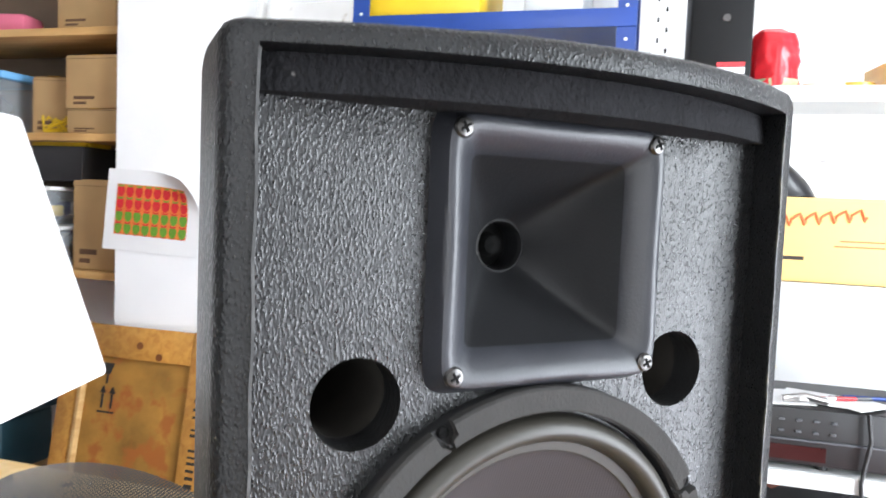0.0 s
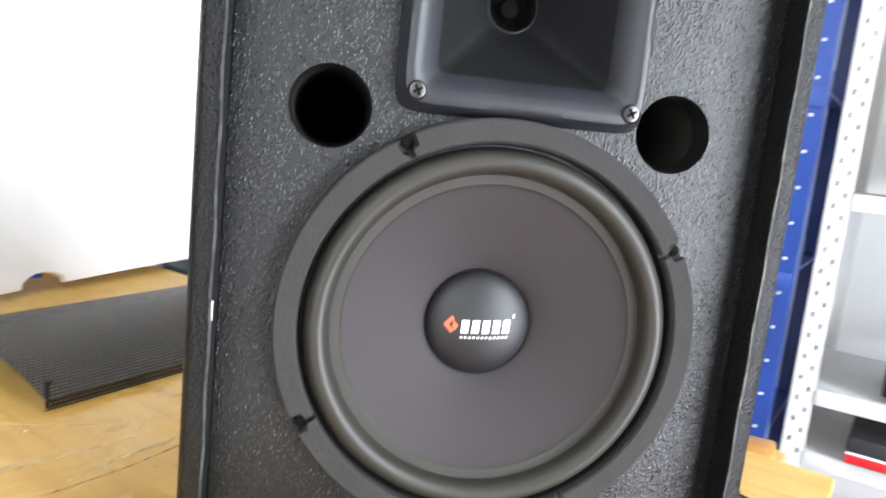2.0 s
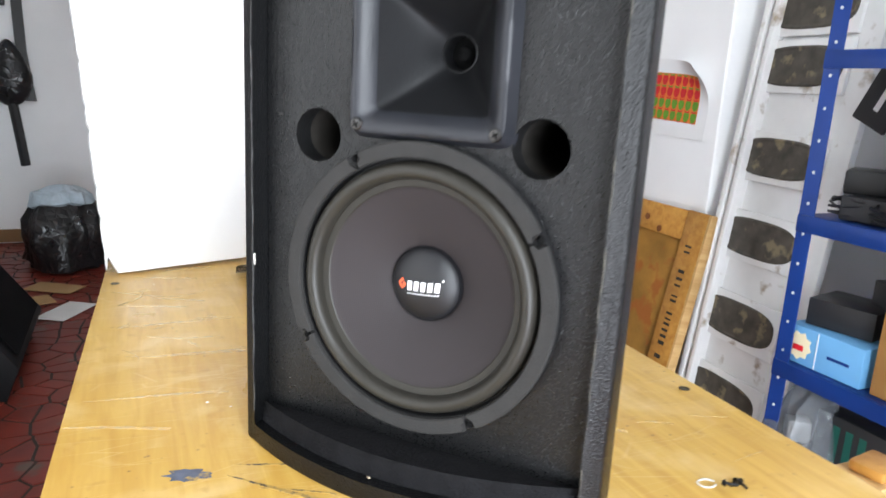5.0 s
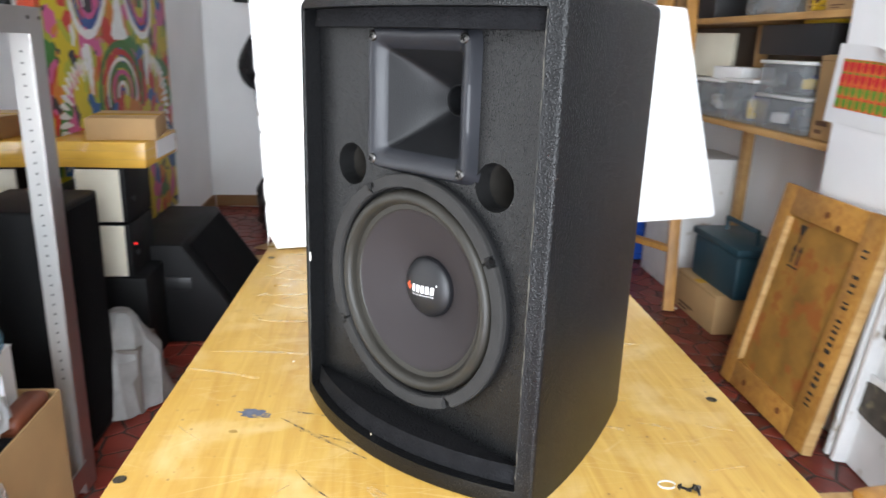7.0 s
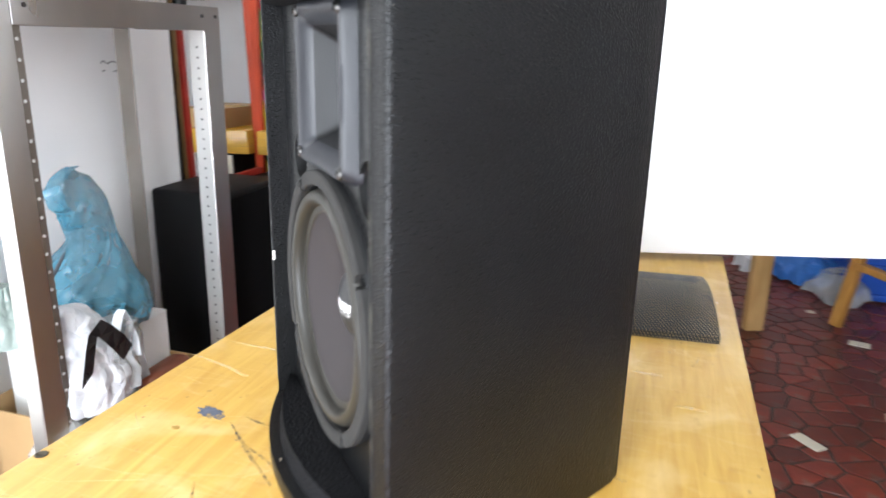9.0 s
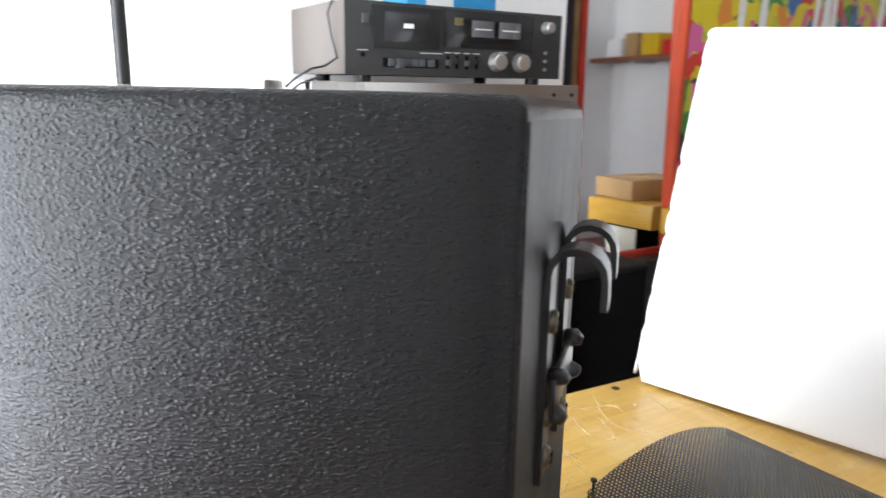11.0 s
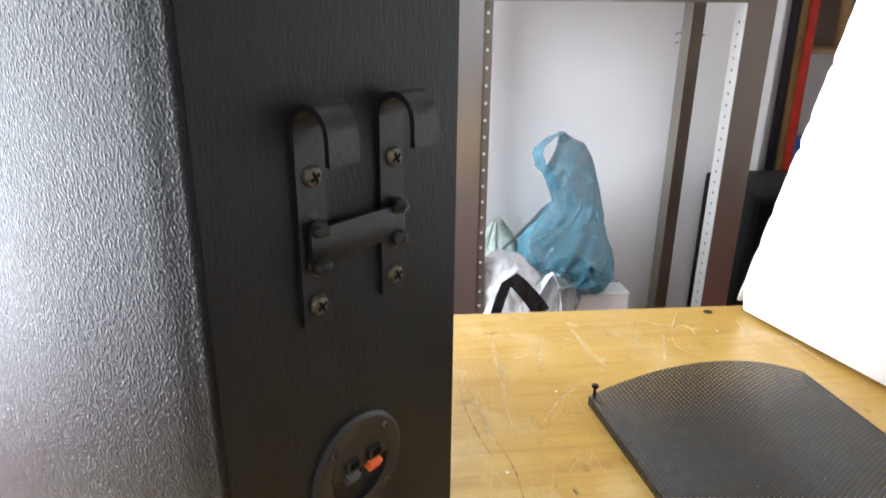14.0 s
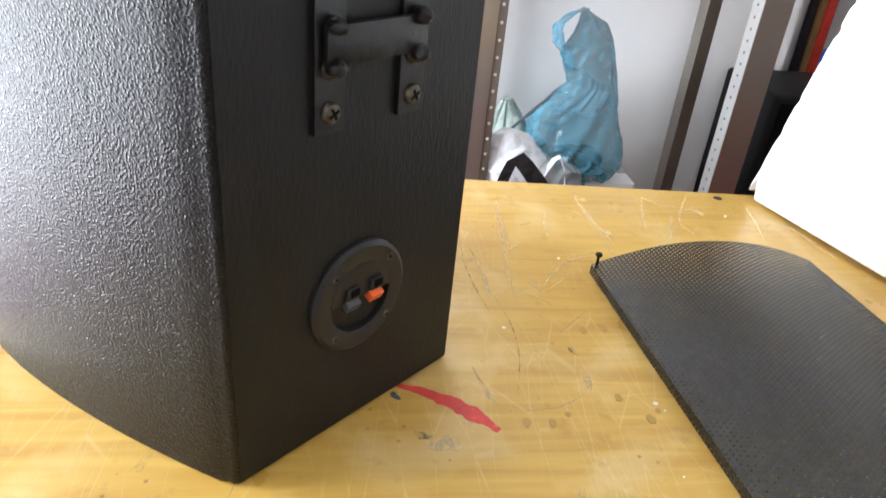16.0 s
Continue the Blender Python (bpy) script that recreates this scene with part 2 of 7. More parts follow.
M_PAINT = textured_paint("textured_black_paint", (0.0036, 0.0038, 0.0042), 0.27, 720, 1.0, 0.00038, 0.43, (1, 1, 0.75))
M_PAINT_SIDE = textured_paint("fine_textured_black_paint", (0.0036, 0.0038, 0.0042), 0.33, 540, 1.0, 0.00042, 0.30, (1, 1, 1.1))
M_BACKPAINT = mat("matt_black_back_paint", (0.0062, 0.0062, 0.0063), 0.50, spec=0.32, var=0.3, scale=30, bump=0.3, bscale=480, stretch=(1, 1, 0.3))
M_FOAM = mat("foam_strip", (0.009, 0.009, 0.01), 0.9, spec=0.10, bump=1.0, bscale=330, var=0.3, scale=60)
# lighter copy of the horn plastic; the reflected sheen of the bevel is in its colour
M_FLANGE = mat("horn_flange_sheen", (0.017, 0.018, 0.022), 0.42, spec=0.40, var=0.15, scale=25, bump=0.1, bscale=600)
M_HORN = mat("horn_plastic", (0.0080, 0.0082, 0.0090), 0.48, spec=0.26, var=0.08, scale=20, bump=0.12, bscale=700)
M_GASKET = mat("grey_gasket", (0.029, 0.028, 0.027), 0.9, spec=0.2, var=0.12, scale=40, bump=0.3, bscale=500)
M_RUBBER = mat("surround_rubber", (0.022, 0.020, 0.016), 0.46, spec=0.35, var=0.1, scale=30)
M_BASKET = mat("black_steel", (0.006, 0.006, 0.0065), 0.6, spec=0.3)
M_CAP = mat("dust_cap", (0.006, 0.006, 0.0075), 0.52, var=0.05)
# shade inside holes, slots and recesses put into a near-black colour
M_DARK = mat("painted_shade", (0.005, 0.005, 0.005), 0.9, spec=0.1)
M_SCREW = mat("dark_screw_metal", (0.085, 0.082, 0.08), 0.33, metal=1.0, var=0.2, scale=300)
M_RUSTSCREW = mat("dull_bolt", (0.11, 0.095, 0.07), 0.42, metal=0.9, var=0.35, scale=250)
M_STRAP = mat("black_painted_iron", (0.010, 0.0095, 0.0095), 0.35, metal=0.2, var=0.3, scale=60, bump=0.3, bscale=150)
M_WHITE_INK = mat("white_print", (0.8, 0.8, 0.8), 0.5, var=0.03)
M_ORANGE_INK = mat("orange_print", (0.75, 0.12, 0.04), 0.5, var=0.05)
M_ORANGE = mat("orange_plastic", (0.85, 0.14, 0.03), 0.35, var=0.05)
M_GREYPLASTIC = mat("grey_plastic", (0.06, 0.063, 0.07), 0.45, var=0.05)
M_BLACKPLASTIC = mat("black_plastic", (0.009, 0.009, 0.0095), 0.45, var=0.15, bump=0.1, bscale=600)
M_TABLE = table_varnish()
M_PINE = wood("raw_pine", (0.62, 0.40, 0.17), (0.45, 0.25, 0.08), 0.55, "z", 1.2)
M_CRATE = wood("stained_pine", (0.52, 0.26, 0.055), (0.38, 0.16, 0.03), 0.4, "z", 1.2, coat=0.2)
M_SHELFWOOD = wood("shelf_board", (0.55, 0.33, 0.13), (0.42, 0.22, 0.07), 0.5, "y", 1.0)
M_PLYBROWN = mat("painted_brown_board", (0.33, 0.165, 0.03), 0.6, var=0.35, scale=10, second=(0.34, 0.11, 0.02), mix=0.35, mscale=16, bump=0.2)
M_BOARD = mat("white_board", (0.94, 0.94, 0.94), 0.6, var=0.02)
M_WALL = mat("white_wall_paint", (0.90, 0.90, 0.90), 0.85, var=0.04, scale=3, bump=0.15, bscale=60)
M_CEIL = mat("ceiling_paint", (0.82, 0.82, 0.81), 0.9, var=0.04)
M_ALU = mat("brushed_aluminium", (0.53, 0.515, 0.50), 0.30, metal=1.0, var=0.12, scale=6, stretch=(1, 1, 0.15), rvar=0.1)
M_GROUT = mat("dark_grout", (0.05, 0.045, 0.04), 0.9, var=0.4, scale=12)
M_TILE = vary(mat("red_broken_tile", (0.165, 0.026, 0.016), 0.38, var=0.25, scale=18, second=(0.13, 0.09, 0.075), mix=0.1, mscale=9, bump=0.2), 0.4)
M_PAPER = mat("paper", (0.82, 0.82, 0.82), 0.7, var=0.03)
M_CARD = vary(mat("cardboard", (0.46, 0.29, 0.13), 0.75, var=0.1, scale=8, bump=0.15, bscale=200), 0.12)
M_TAPE = mat("yellow_packing_tape", (0.72, 0.42, 0.07), 0.22, var=0.1, scale=9, stretch=(1, 1, 4))
M_CREAM = mat("cream_paint", (0.78, 0.74, 0.60), 0.5, var=0.05)
M_BLUE = mat("blue_enamel", (0.008, 0.042, 0.22), 0.38, var=0.15, scale=9)
M_GREYSHELF = mat("light_grey_enamel", (0.6, 0.61, 0.6), 0.45, var=0.06)
M_MIRROR = mat("mirror_silver", (0.92, 0.92, 0.92), 0.03, metal=1.0, var=0.0, rvar=0.01)


def mesh_grille(name):
    """Perforated black steel: round holes in a staggered grid, cut by transparency."""
    m = mat(name, (0.016, 0.015, 0.013), 0.5, metal=0.0, var=0.1, spec=0.45)
    nt = m.node_tree
    p = nt.nodes["Principled BSDF"]
    uv = nt.nodes.new("ShaderNodeUVMap")
    sep = nt.nodes.new("ShaderNodeSeparateXYZ")
    nt.links.new(uv.outputs[0], sep.inputs[0])

    def calc(op, a, b=None):
        n = nt.nodes.new("ShaderNodeMath")
        n.operation = op
        for k, v in ((0, a), (1, b)):
            if v is None:
                continue
            if isinstance(v, (int, float)):
                n.inputs[k].default_value = v
            else:
                nt.links.new(v, n.inputs[k])
        return n.outputs[0]
    pitch = 0.0046
    u, v = calc("DIVIDE", sep.outputs[0], pitch), calc("DIVIDE", sep.outputs[1], pitch * 0.866)
    row = calc("FLOOR", v)
    uo = calc("ADD", u, calc("MULTIPLY", calc("MODULO", row, 2.0), 0.5))
    fu = calc("SUBTRACT", calc("FRACT", uo), 0.5)
    fv = calc("MULTIPLY", calc("SUBTRACT", calc("FRACT", v), 0.5), 0.866)
    d = calc("SQRT", calc("ADD", calc("MULTIPLY", fu, fu), calc("MULTIPLY", fv, fv)))
    solid = calc("GREATER_THAN", d, 0.20)
    nt.links.new(solid, p.inputs["Alpha"])
    return m


M_GRILLE = mesh_grille("perforated_steel")


# ---- mesh helpers ----
def part(name, bm, material, parent, label="", smooth=True):
    me = bpy.data.meshes.new(name)
    bm.normal_update()
    bm.to_mesh(me)
    bm.free()
    me.materials.append(material)
    ob = new(name, me)
    if smooth:
        for f in me.polygons:
            f.use_smooth = True
        me.set_sharp_from_angle(angle=radians(35))
    if parent:
        ob.parent = parent
    if label:
        ob["label"] = label
    return ob


def thing(name, m, label, category, group="", kind=""):
    ob = new(name)
    ob.empty_display_size = 0.1
    ob.matrix_world = m
    return tagged(ob, label, category, group, kind)


def box(sx, sy, sz, c=(0, 0, 0), bev=0.0, seg=2, bm=None, rz=0.0, rot=None):
    bm = bm or bmesh.new()
    r = rot if rot else Matrix.Rotation(radians(rz), 4, "Z")
    made = bmesh.ops.create_cube(bm, size=1, matrix=Matrix.Translation(c) @ r @ Matrix.Diagonal((sx, sy, sz, 1)))
    if bev > 0:
        vs = set(made["verts"])
        es = [e for e in bm.edges if e.verts[0] in vs and e.verts[1] in vs]
        bmesh.ops.bevel(bm, geom=es, offset=bev, segments=seg, profile=0.5, affect="EDGES")
    return bm


def cyl(r, h, c=(0, 0, 0), axis="z", n=32, r2=None, bm=None, bev=0.0, rot=None):
    bm = bm or bmesh.new()
    q = rot or {"z": Matrix(), "x": Matrix.Rotation(radians(90), 4, "Y"), "y": Matrix.Rotation(radians(90), 4, "X")}[axis]
    made = bmesh.ops.create_cone(bm, cap_ends=True, segments=n, radius1=r, radius2=r if r2 is None else r2, depth=h, matrix=Matrix.Translation(c) @ q)
    if bev > 0:
        vs = set(made["verts"])
        es = [e for e in bm.edges if e.verts[0] in vs and e.verts[1] in vs and len(e.link_faces) == 2 and e.calc_face_angle(0) > 1]
        bmesh.ops.bevel(bm, geom=es, offset=bev, segments=2, profile=0.5, affect="EDGES")
    return bm


def lathe(prof, n=64, axis="y", c=(0, 0, 0), a0=0.0, a1=360.0, closed=False, bm=None):
    """Turns (radius, depth) pairs round an axis; depth runs along it."""
    bm = bm or bmesh.new()
    full = a1 - a0 >= 359.9
    k = n if full else n + 1
    rings = []
    for i in range(k):
        a = radians(a0 + (a1 - a0) * i / n)
        ring = []
        for r, d in prof:
            u, v = r * math.cos(a), r * math.sin(a)
            p = {"y": (u, d, v), "z": (u, v, d), "x": (d, u, v)}[axis]
            ring.append(bm.verts.new(Vector(p) + Vector(c)))
        rings.append(ring)
    m = len(prof)
    for i in range(n if full else n):
        a, b = rings[i], rings[(i + 1) % k]
        for j in range(m if closed else m - 1):
            q = [a[j], a[(j + 1) % m], b[(j + 1) % m], b[j]]
            try:
                bm.faces.new(q)
            except ValueError:
                pass
    if not full and closed:
        bm.faces.new(rings[0])
        bm.faces.new(list(reversed(rings[-1])))
    bmesh.ops.remove_doubles(bm, verts=bm.verts, dist=1e-6)
    bmesh.ops.recalc_face_normals(bm, faces=bm.faces)
    return bm


def loft(rings, cap=(True, True), bm=None):
    bm = bm or bmesh.new()
    vs = [[bm.verts.new(p) for p in ring] for ring in rings]
    n = len(vs[0])
    for a, b in zip(vs, vs[1:]):
        for i in range(n):
            bm.faces.new((a[i], a[(i + 1) % n], b[(i + 1) % n], b[i]))
    if cap[0]:
        bm.faces.new(list(reversed(vs[0])))
    if cap[1]:
        bm.faces.new(vs[-1])
    bmesh.ops.recalc_face_normals(bm, faces=bm.faces)
    return bm


def prism(points, z0, z1, bev=0.0, bm=None):
    """A flat outline in x, y drawn up from z0 to z1."""
    bm = bm or bmesh.new()
    lo = [bm.verts.new((x, y, z0)) for x, y in points]
    hi = [bm.verts.new((x, y, z1)) for x, y in points]
    n = len(points)
    made = [bm.faces.new(list(reversed(lo))), bm.faces.new(hi)]
    made += [bm.faces.new((lo[i], lo[(i + 1) % n], hi[(i + 1) % n], hi[i])) for i in range(n)]
    bmesh.ops.recalc_face_normals(bm, faces=made)
    if bev > 0:
        es = list({e for f in made for e in f.edges})
        bmesh.ops.bevel(bm, geom=es, offset=bev, segments=2, profile=0.5, affect="EDGES")
    return bm


def tube(points, r, n=8, bm=None, flat=None):
    """A round (or flat: half width, half thickness) bar along points."""
    pts = [Vector(p) for p in points]
    rings, up = [], Vector((0, 0, 1))
    for i, p in enumerate(pts):
        d = (pts[min(i + 1, len(pts) - 1)] - pts[max(i - 1, 0)]).normalized()
        ref = up if abs(d.z) < 0.95 else Vector((1, 0, 0))
        s = d.cross(ref).normalized()
        t = s.cross(d).normalized()
        rings.append([p + (s * math.cos(2 * math.pi * k / n) + t * math.sin(2 * math.pi * k / n)) * r for k in range(n)])
    return loft(rings, bm=bm)


def strip(points, w, th, side, bm=None):
    """A flat bar that bends along points; side: the direction of its width."""
    pts, s = [Vector(p) for p in points], Vector(side).normalized()
    rings = []
    for i, p in enumerate(pts):
        d = (pts[min(i + 1, len(pts) - 1)] - pts[max(i - 1, 0)]).normalized()
        n = d.cross(s).normalized()
        rings.append([p + s * w / 2 + n * th / 2, p - s * w / 2 + n * th / 2, p - s * w / 2 - n * th / 2, p + s * w / 2 - n * th / 2])
    return loft(rings, bm=bm)


def cut(ob, cutters):
    """Takes the cutters' volumes out of ob's mesh for good."""
    for bm in cutters:
        me = bpy.data.meshes.new("cutter")
        bmesh.ops.recalc_face_normals(bm, faces=bm.faces)
        bm.to_mesh(me)
        bm.free()
        tool = new("cutter", me)
        tool.parent = ob.parent
        md = ob.modifiers.new("cut", "BOOLEAN")
        md.object, md.operation, md.solver = tool, "DIFFERENCE", "EXACT"
        bpy.context.view_layer.update()
        res = bpy.data.meshes.new_from_object(ob.evaluated_get(bpy.context.evaluated_depsgraph_get()))
        ob.modifiers.clear()
        ob.data = res
        bpy.data.objects.remove(tool)
    for f in ob.data.polygons:
        f.use_smooth = True
    ob.data.set_sharp_from_angle(angle=radians(35))


def screw_head(r, h, at, axis, bm=None):
    """A pan head with a cross recess, facing along axis (a unit vector)."""
    bm = bmesh.new()
    prof = [(r, 0), (r, h * 0.35), (r * 0.82, h * 0.8), (r * 0.45, h), (0.0001, h)]
    lathe(prof, 20, "z", bm=bm)
    q = Vector(axis).to_track_quat("Z", "Y").to_matrix().to_4x4()
    bm.transform(Matrix.Translation(at) @ q)
    return bm


def cross_slot(r, h, at, axis):
    bm = bmesh.new()
    box(r * 1.1, r * 0.26, h * 0.3, (0, 0, h), bm=bm)
    box(r * 0.26, r * 1.1, h * 0.3, (0, 0, h), bm=bm)
    q = Vector(axis).to_track_quat("Z", "Y").to_matrix().to_4x4()
    bm.transform(Matrix.Translation(at) @ q @ Matrix.Rotation(0.5, 4, "Z"))
    return bm


def add_screw(parent, r, h, at, axis, material, name="screw"):
    s = part(name, screw_head(r, h, at, axis), material, parent)
    part("slot", cross_slot(r, h, at, axis), M_DARK, s)
    return s


# ---- the room ----
TOP, FL = 0.75, 0.08
XL, XR, YN, YF, ZC = -1.06, 1.62, -1.75, 3.95, 2.75


def wall(name, bm, material=None):
    return tagged(part(name, bm, material or M_WALL, None, smooth=False), kind="structure")


wall("floor", box(XR - XL + 0.6, YF - YN + 0.6, 0.1, ((XL + XR) / 2, (YF + YN) / 2, FL - 0.056)), M_GROUT)
wall("ceiling", box(XR - XL + 0.6, YF - YN + 0.6, 0.12, ((XL + XR) / 2, (YF + YN) / 2, ZC + 0.06)), M_CEIL)
wall("wall_east", box(0.15, YF - YN + 0.3, ZC, (XR + 0.075, (YF + YN) / 2, ZC / 2)))
wall("wall_north", box(XR - XL, 0.15, ZC, ((XL + XR) / 2, YF + 0.075, ZC / 2)))
# west wall: solid beyond the rack, wide open daylight front before it
OPEN0, OPEN1, OPENH = -0.75, 0.36, 2.4
bm = box(0.15, YF - OPEN1, ZC, (XL - 0.075, (YF + OPEN1) / 2, ZC / 2))
box(0.15, OPEN1 - OPEN0, ZC - OPENH, (XL - 0.075, (OPEN0 + OPEN1) / 2, (ZC + OPENH) / 2), bm=bm)
wall("wall_west", bm)
# shallow white pier behind the rack, up to the mirror
PIER = -0.984
wall("wall_pier", box(PIER - XL, 1.145 - OPEN1, ZC, ((PIER + XL) / 2, (1.145 + OPEN1) / 2, ZC / 2)))
# unseen walls made dark to hold down fill and reflections
M_DARKWALL = mat("unseen_dark_wall", (0.10, 0.095, 0.09), 0.85, var=0.1, scale=3)
# south wall with an open doorway, out of view
bm = box(0.15, 0.15, ZC, (XL + 0.075, YN - 0.075, ZC / 2))
box(1.1, 0.15, ZC, (XR - 0.55, YN - 0.075, ZC / 2), bm=bm)
box(XR - XL - 1.25, 0.15, ZC - 2.4, ((XL + 0.15 + XR - 1.1) / 2, YN - 0.075, (ZC + 2.4) / 2), bm=bm)
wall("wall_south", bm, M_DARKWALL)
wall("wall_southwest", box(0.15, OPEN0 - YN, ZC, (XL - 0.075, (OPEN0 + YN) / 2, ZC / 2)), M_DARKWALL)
wall("ground", box(60, 60, 0.1, (0, 0, -0.2)), mat("pale_concrete", (0.6, 0.59, 0.57), 0.9, var=0.1))
# glowing sheet stands in for the bright outdoors
wall("backdrop", box(0.05, 9, 6, (-4.5, -1.5, 2.9)), glow("outdoor_glow", (0.95, 0.97, 1.0), 2.2))
wall("baseboard", box(0.012, 2.2, 0.07, (XL + 0.006, 2.85, FL + 0.035)), mat("brown_skirting", (0.25, 0.13, 0.05), 0.6))
wall("baseboard", box(2.0, 0.012, 0.07, (XL + 1.02, YF - 0.006, FL + 0.035)), bpy.data.materials["brown_skirting"])
# pillar beside the shelves
PX, PY0, PY1 = 1.298, 1.03, 1.343
wall("pillar", box(XR - PX, PY1 - PY0, ZC, ((PX + XR) / 2, (PY0 + PY1) / 2, ZC / 2), 0.004))

# ---- work table ----
T0, T1, TX0, TX1 = -0.16, 0.845, -0.252, 0.381
table = thing("work_table", pose(0, 0, 0), "worn varnished plywood work table with scratches and paint stains", "table")
top_pts = [(TX0 - 0.014, T0), (TX1 - 0.006, T0), (TX1 + 0.012, T1), (TX0 + 0.03, T1)]
part("tabletop", prism(top_pts, TOP - 0.032, TOP, 0.002), M_TABLE, table)
for y, wide in ((-0.085, 0.86), (0.62, 0.58)):
    part("rail", box(wide, 0.05, 0.06, (0.065, y, TOP - 0.063), 0.003), M_PINE, table)
for x in (-0.2, 0.335):
    for y in (-0.06, 0.79):
        part("leg", box(0.045, 0.06, TOP - 0.034 - FL, (x, y, (TOP - 0.034 + FL) / 2), 0.003), M_PINE, table)


def blob(cx, cy, rx, ry, z, seed, n=26, rough=0.3, rot=0.0):
    rnd = random.Random(seed)
    pts = []
    for i in range(n):
        a = 2 * math.pi * i / n
        k = 1 + rnd.uniform(-rough, rough)
        x, y = rx * k * math.cos(a), ry * k * math.sin(a)
        c, s = math.cos(rot), math.sin(rot)
        pts.append((cx + x * c - y * s, cy + x * s + y * c))
    return prism(pts, z - 0.0004, z + 0.0004)


def scratch(x0, y0, x1, y1, w, seed, strands=1):
    """A worn scrape in the varnish: one tapering line, or several fine ones side by side that start and end unevenly."""
    rnd = random.Random(seed)
    n = 10
    d = Vector((x1 - x0, y1 - y0, 0))
    s = Vector((-d.y, d.x, 0)).normalized()
    bend = rnd.uniform(-0.11, 0.11) * d.length
    lean = rnd.uniform(-0.3, 0.3)
    bm = None
    for k in range(strands):
        f0, f1 = (0.0, 1.0) if strands == 1 else (rnd.uniform(0, 0.3), rnd.uniform(0.7, 1.0))
        off = 0.0 if strands == 1 else (k / (strands - 1) - 0.5) * w * 1.3
        a, b = [], []
        for i in range(n + 1):
            f = f0 + (f1 - f0) * i / n
            p = Vector((x0, y0, 0)) + d * f + s * (bend * math.sin(math.pi * f) * (1 + lean * f) + off * (0.6 + 0.6 * f) + rnd.uniform(-1, 1) * w * 0.10)
            hw = w * (0.15 + 0.85 * math.sin(math.pi * min(max(i / n, 0.03), 0.97))) * rnd.uniform(0.8, 1.15) / 2 / (1 if strands == 1 else strands * 1.1)
            a.append((p + s * hw)[:2])
            b.append((p - s * hw)[:2])
        bm = prism(a + b[::-1], TOP - 0.0004, TOP + 0.00035, bm=bm)
    return bm


M_SCRAPE = mat("bare_wood_scrape", (0.82, 0.69, 0.45), 0.6, var=0.2, scale=60, alpha=0.4)
nt = M_SCRAPE.node_tree
brk, fade = nt.nodes.new("ShaderNodeTexNoise"), nt.nodes.new("ShaderNodeMapRange")
brk.inputs["Scale"].default_value, brk.inputs["Detail"].default_value = 120, 4
for k, v in enumerate((0.36, 0.70, 0.04, 0.50)):
    fade.inputs[k + 1].default_value = v
nt.links.new(nt.nodes["Texture Coordinate"].outputs["Object"], brk.inputs["Vector"])
nt.links.new(brk.outputs["Fac"], fade.inputs[0])
nt.links.new(fade.outputs[0], nt.nodes["Principled BSDF"].inputs["Alpha"])
M_INKBLUE = mat("blue_grey_paint_stain", (0.10, 0.115, 0.16), 0.6, var=0.3, scale=80, second=(0.5, 0.33, 0.1), mix=0.15, mscale=90)
M_INKDARK = mat("dark_smudge", (0.10, 0.075, 0.05), 0.7, var=0.3, scale=80, second=(0.5, 0.32, 0.09), mix=0.7, mscale=120)
M_INKRED = mat("red_paint_stroke", (0.62, 0.055, 0.045), 0.6, var=0.2, scale=60, second=(0.55, 0.3, 0.08), mix=0.1, mscale=120)
M_PAINTDOT = mat("white_paint_drop", (0.85, 0.84, 0.8), 0.5)

# ---- white backing board standing on the table, leaning against the easel ----
board = thing("backing_board", Matrix(), "large white board with chipped edges leaning back on the table", "board")
BL, BR, TL = Vector((-0.2243, 0.6592, TOP)), Vector((0.751, 0.888, TOP + 0.018)), Vector((-0.266, 0.8066, TOP + 0.512))
ex, ey = (BR - BL).normalized(), (TL - BL)
ez = ex.cross(ey).normalized()
wlen, hlen = (BR - BL).length, ey.length
ey = ez.cross(ex)
TR = Vector((0.695, 1.012, TOP + 0.478))
htr = (TR - BR).dot(ey)


def board_outline():
    rnd = random.Random(4)
    pts = []
    r = 0.012
    for cx, cy, a0 in ((wlen - r, r, -90), (wlen - r - 0.035, htr - r, 0), (r, hlen - r, 90)):
        for i in range(5):
            a = radians(a0 + 22.5 * i)
            pts.append((cx + r * math.cos(a), cy + r * math.sin(a)))
    for i in range(1, 60):
        f = i / 60
        pts.append((rnd.uniform(0, 0.0012) + (rnd.uniform(0.002, 0.005) if rnd.random() < 0.12 else 0.0), hlen * (1 - f)))
    pts += [(0.004, 0.03), (0.016, 0.002)]
    for i in range(9):
        a = math.pi * (1 - i / 8)
        pts.append((0.40 + 0.034 * math.cos(a), 0.003 + 0.020 * math.sin(a) * (1 + rnd.uniform(-0.15, 0.15))))
    return pts


bm = prism(board_outline(), -0.012, 0.0, 0.0012)
fr = Matrix((ex, ey, ez)).transposed().to_4x4()
fr.translation = BL + Vector((0, 0, 0.001))
bm.transform(fr)
part("panel", bm, M_BOARD, board)

# ---- loudspeaker ----
spk = thing("loudspeaker", pose(0, 0, TOP, 0, 0, -48.25), "black two-way loudspeaker with textured paint, its front grille taken off", "loudspeaker")
X0, H, YB = 0.006, 0.4215, 0.2340


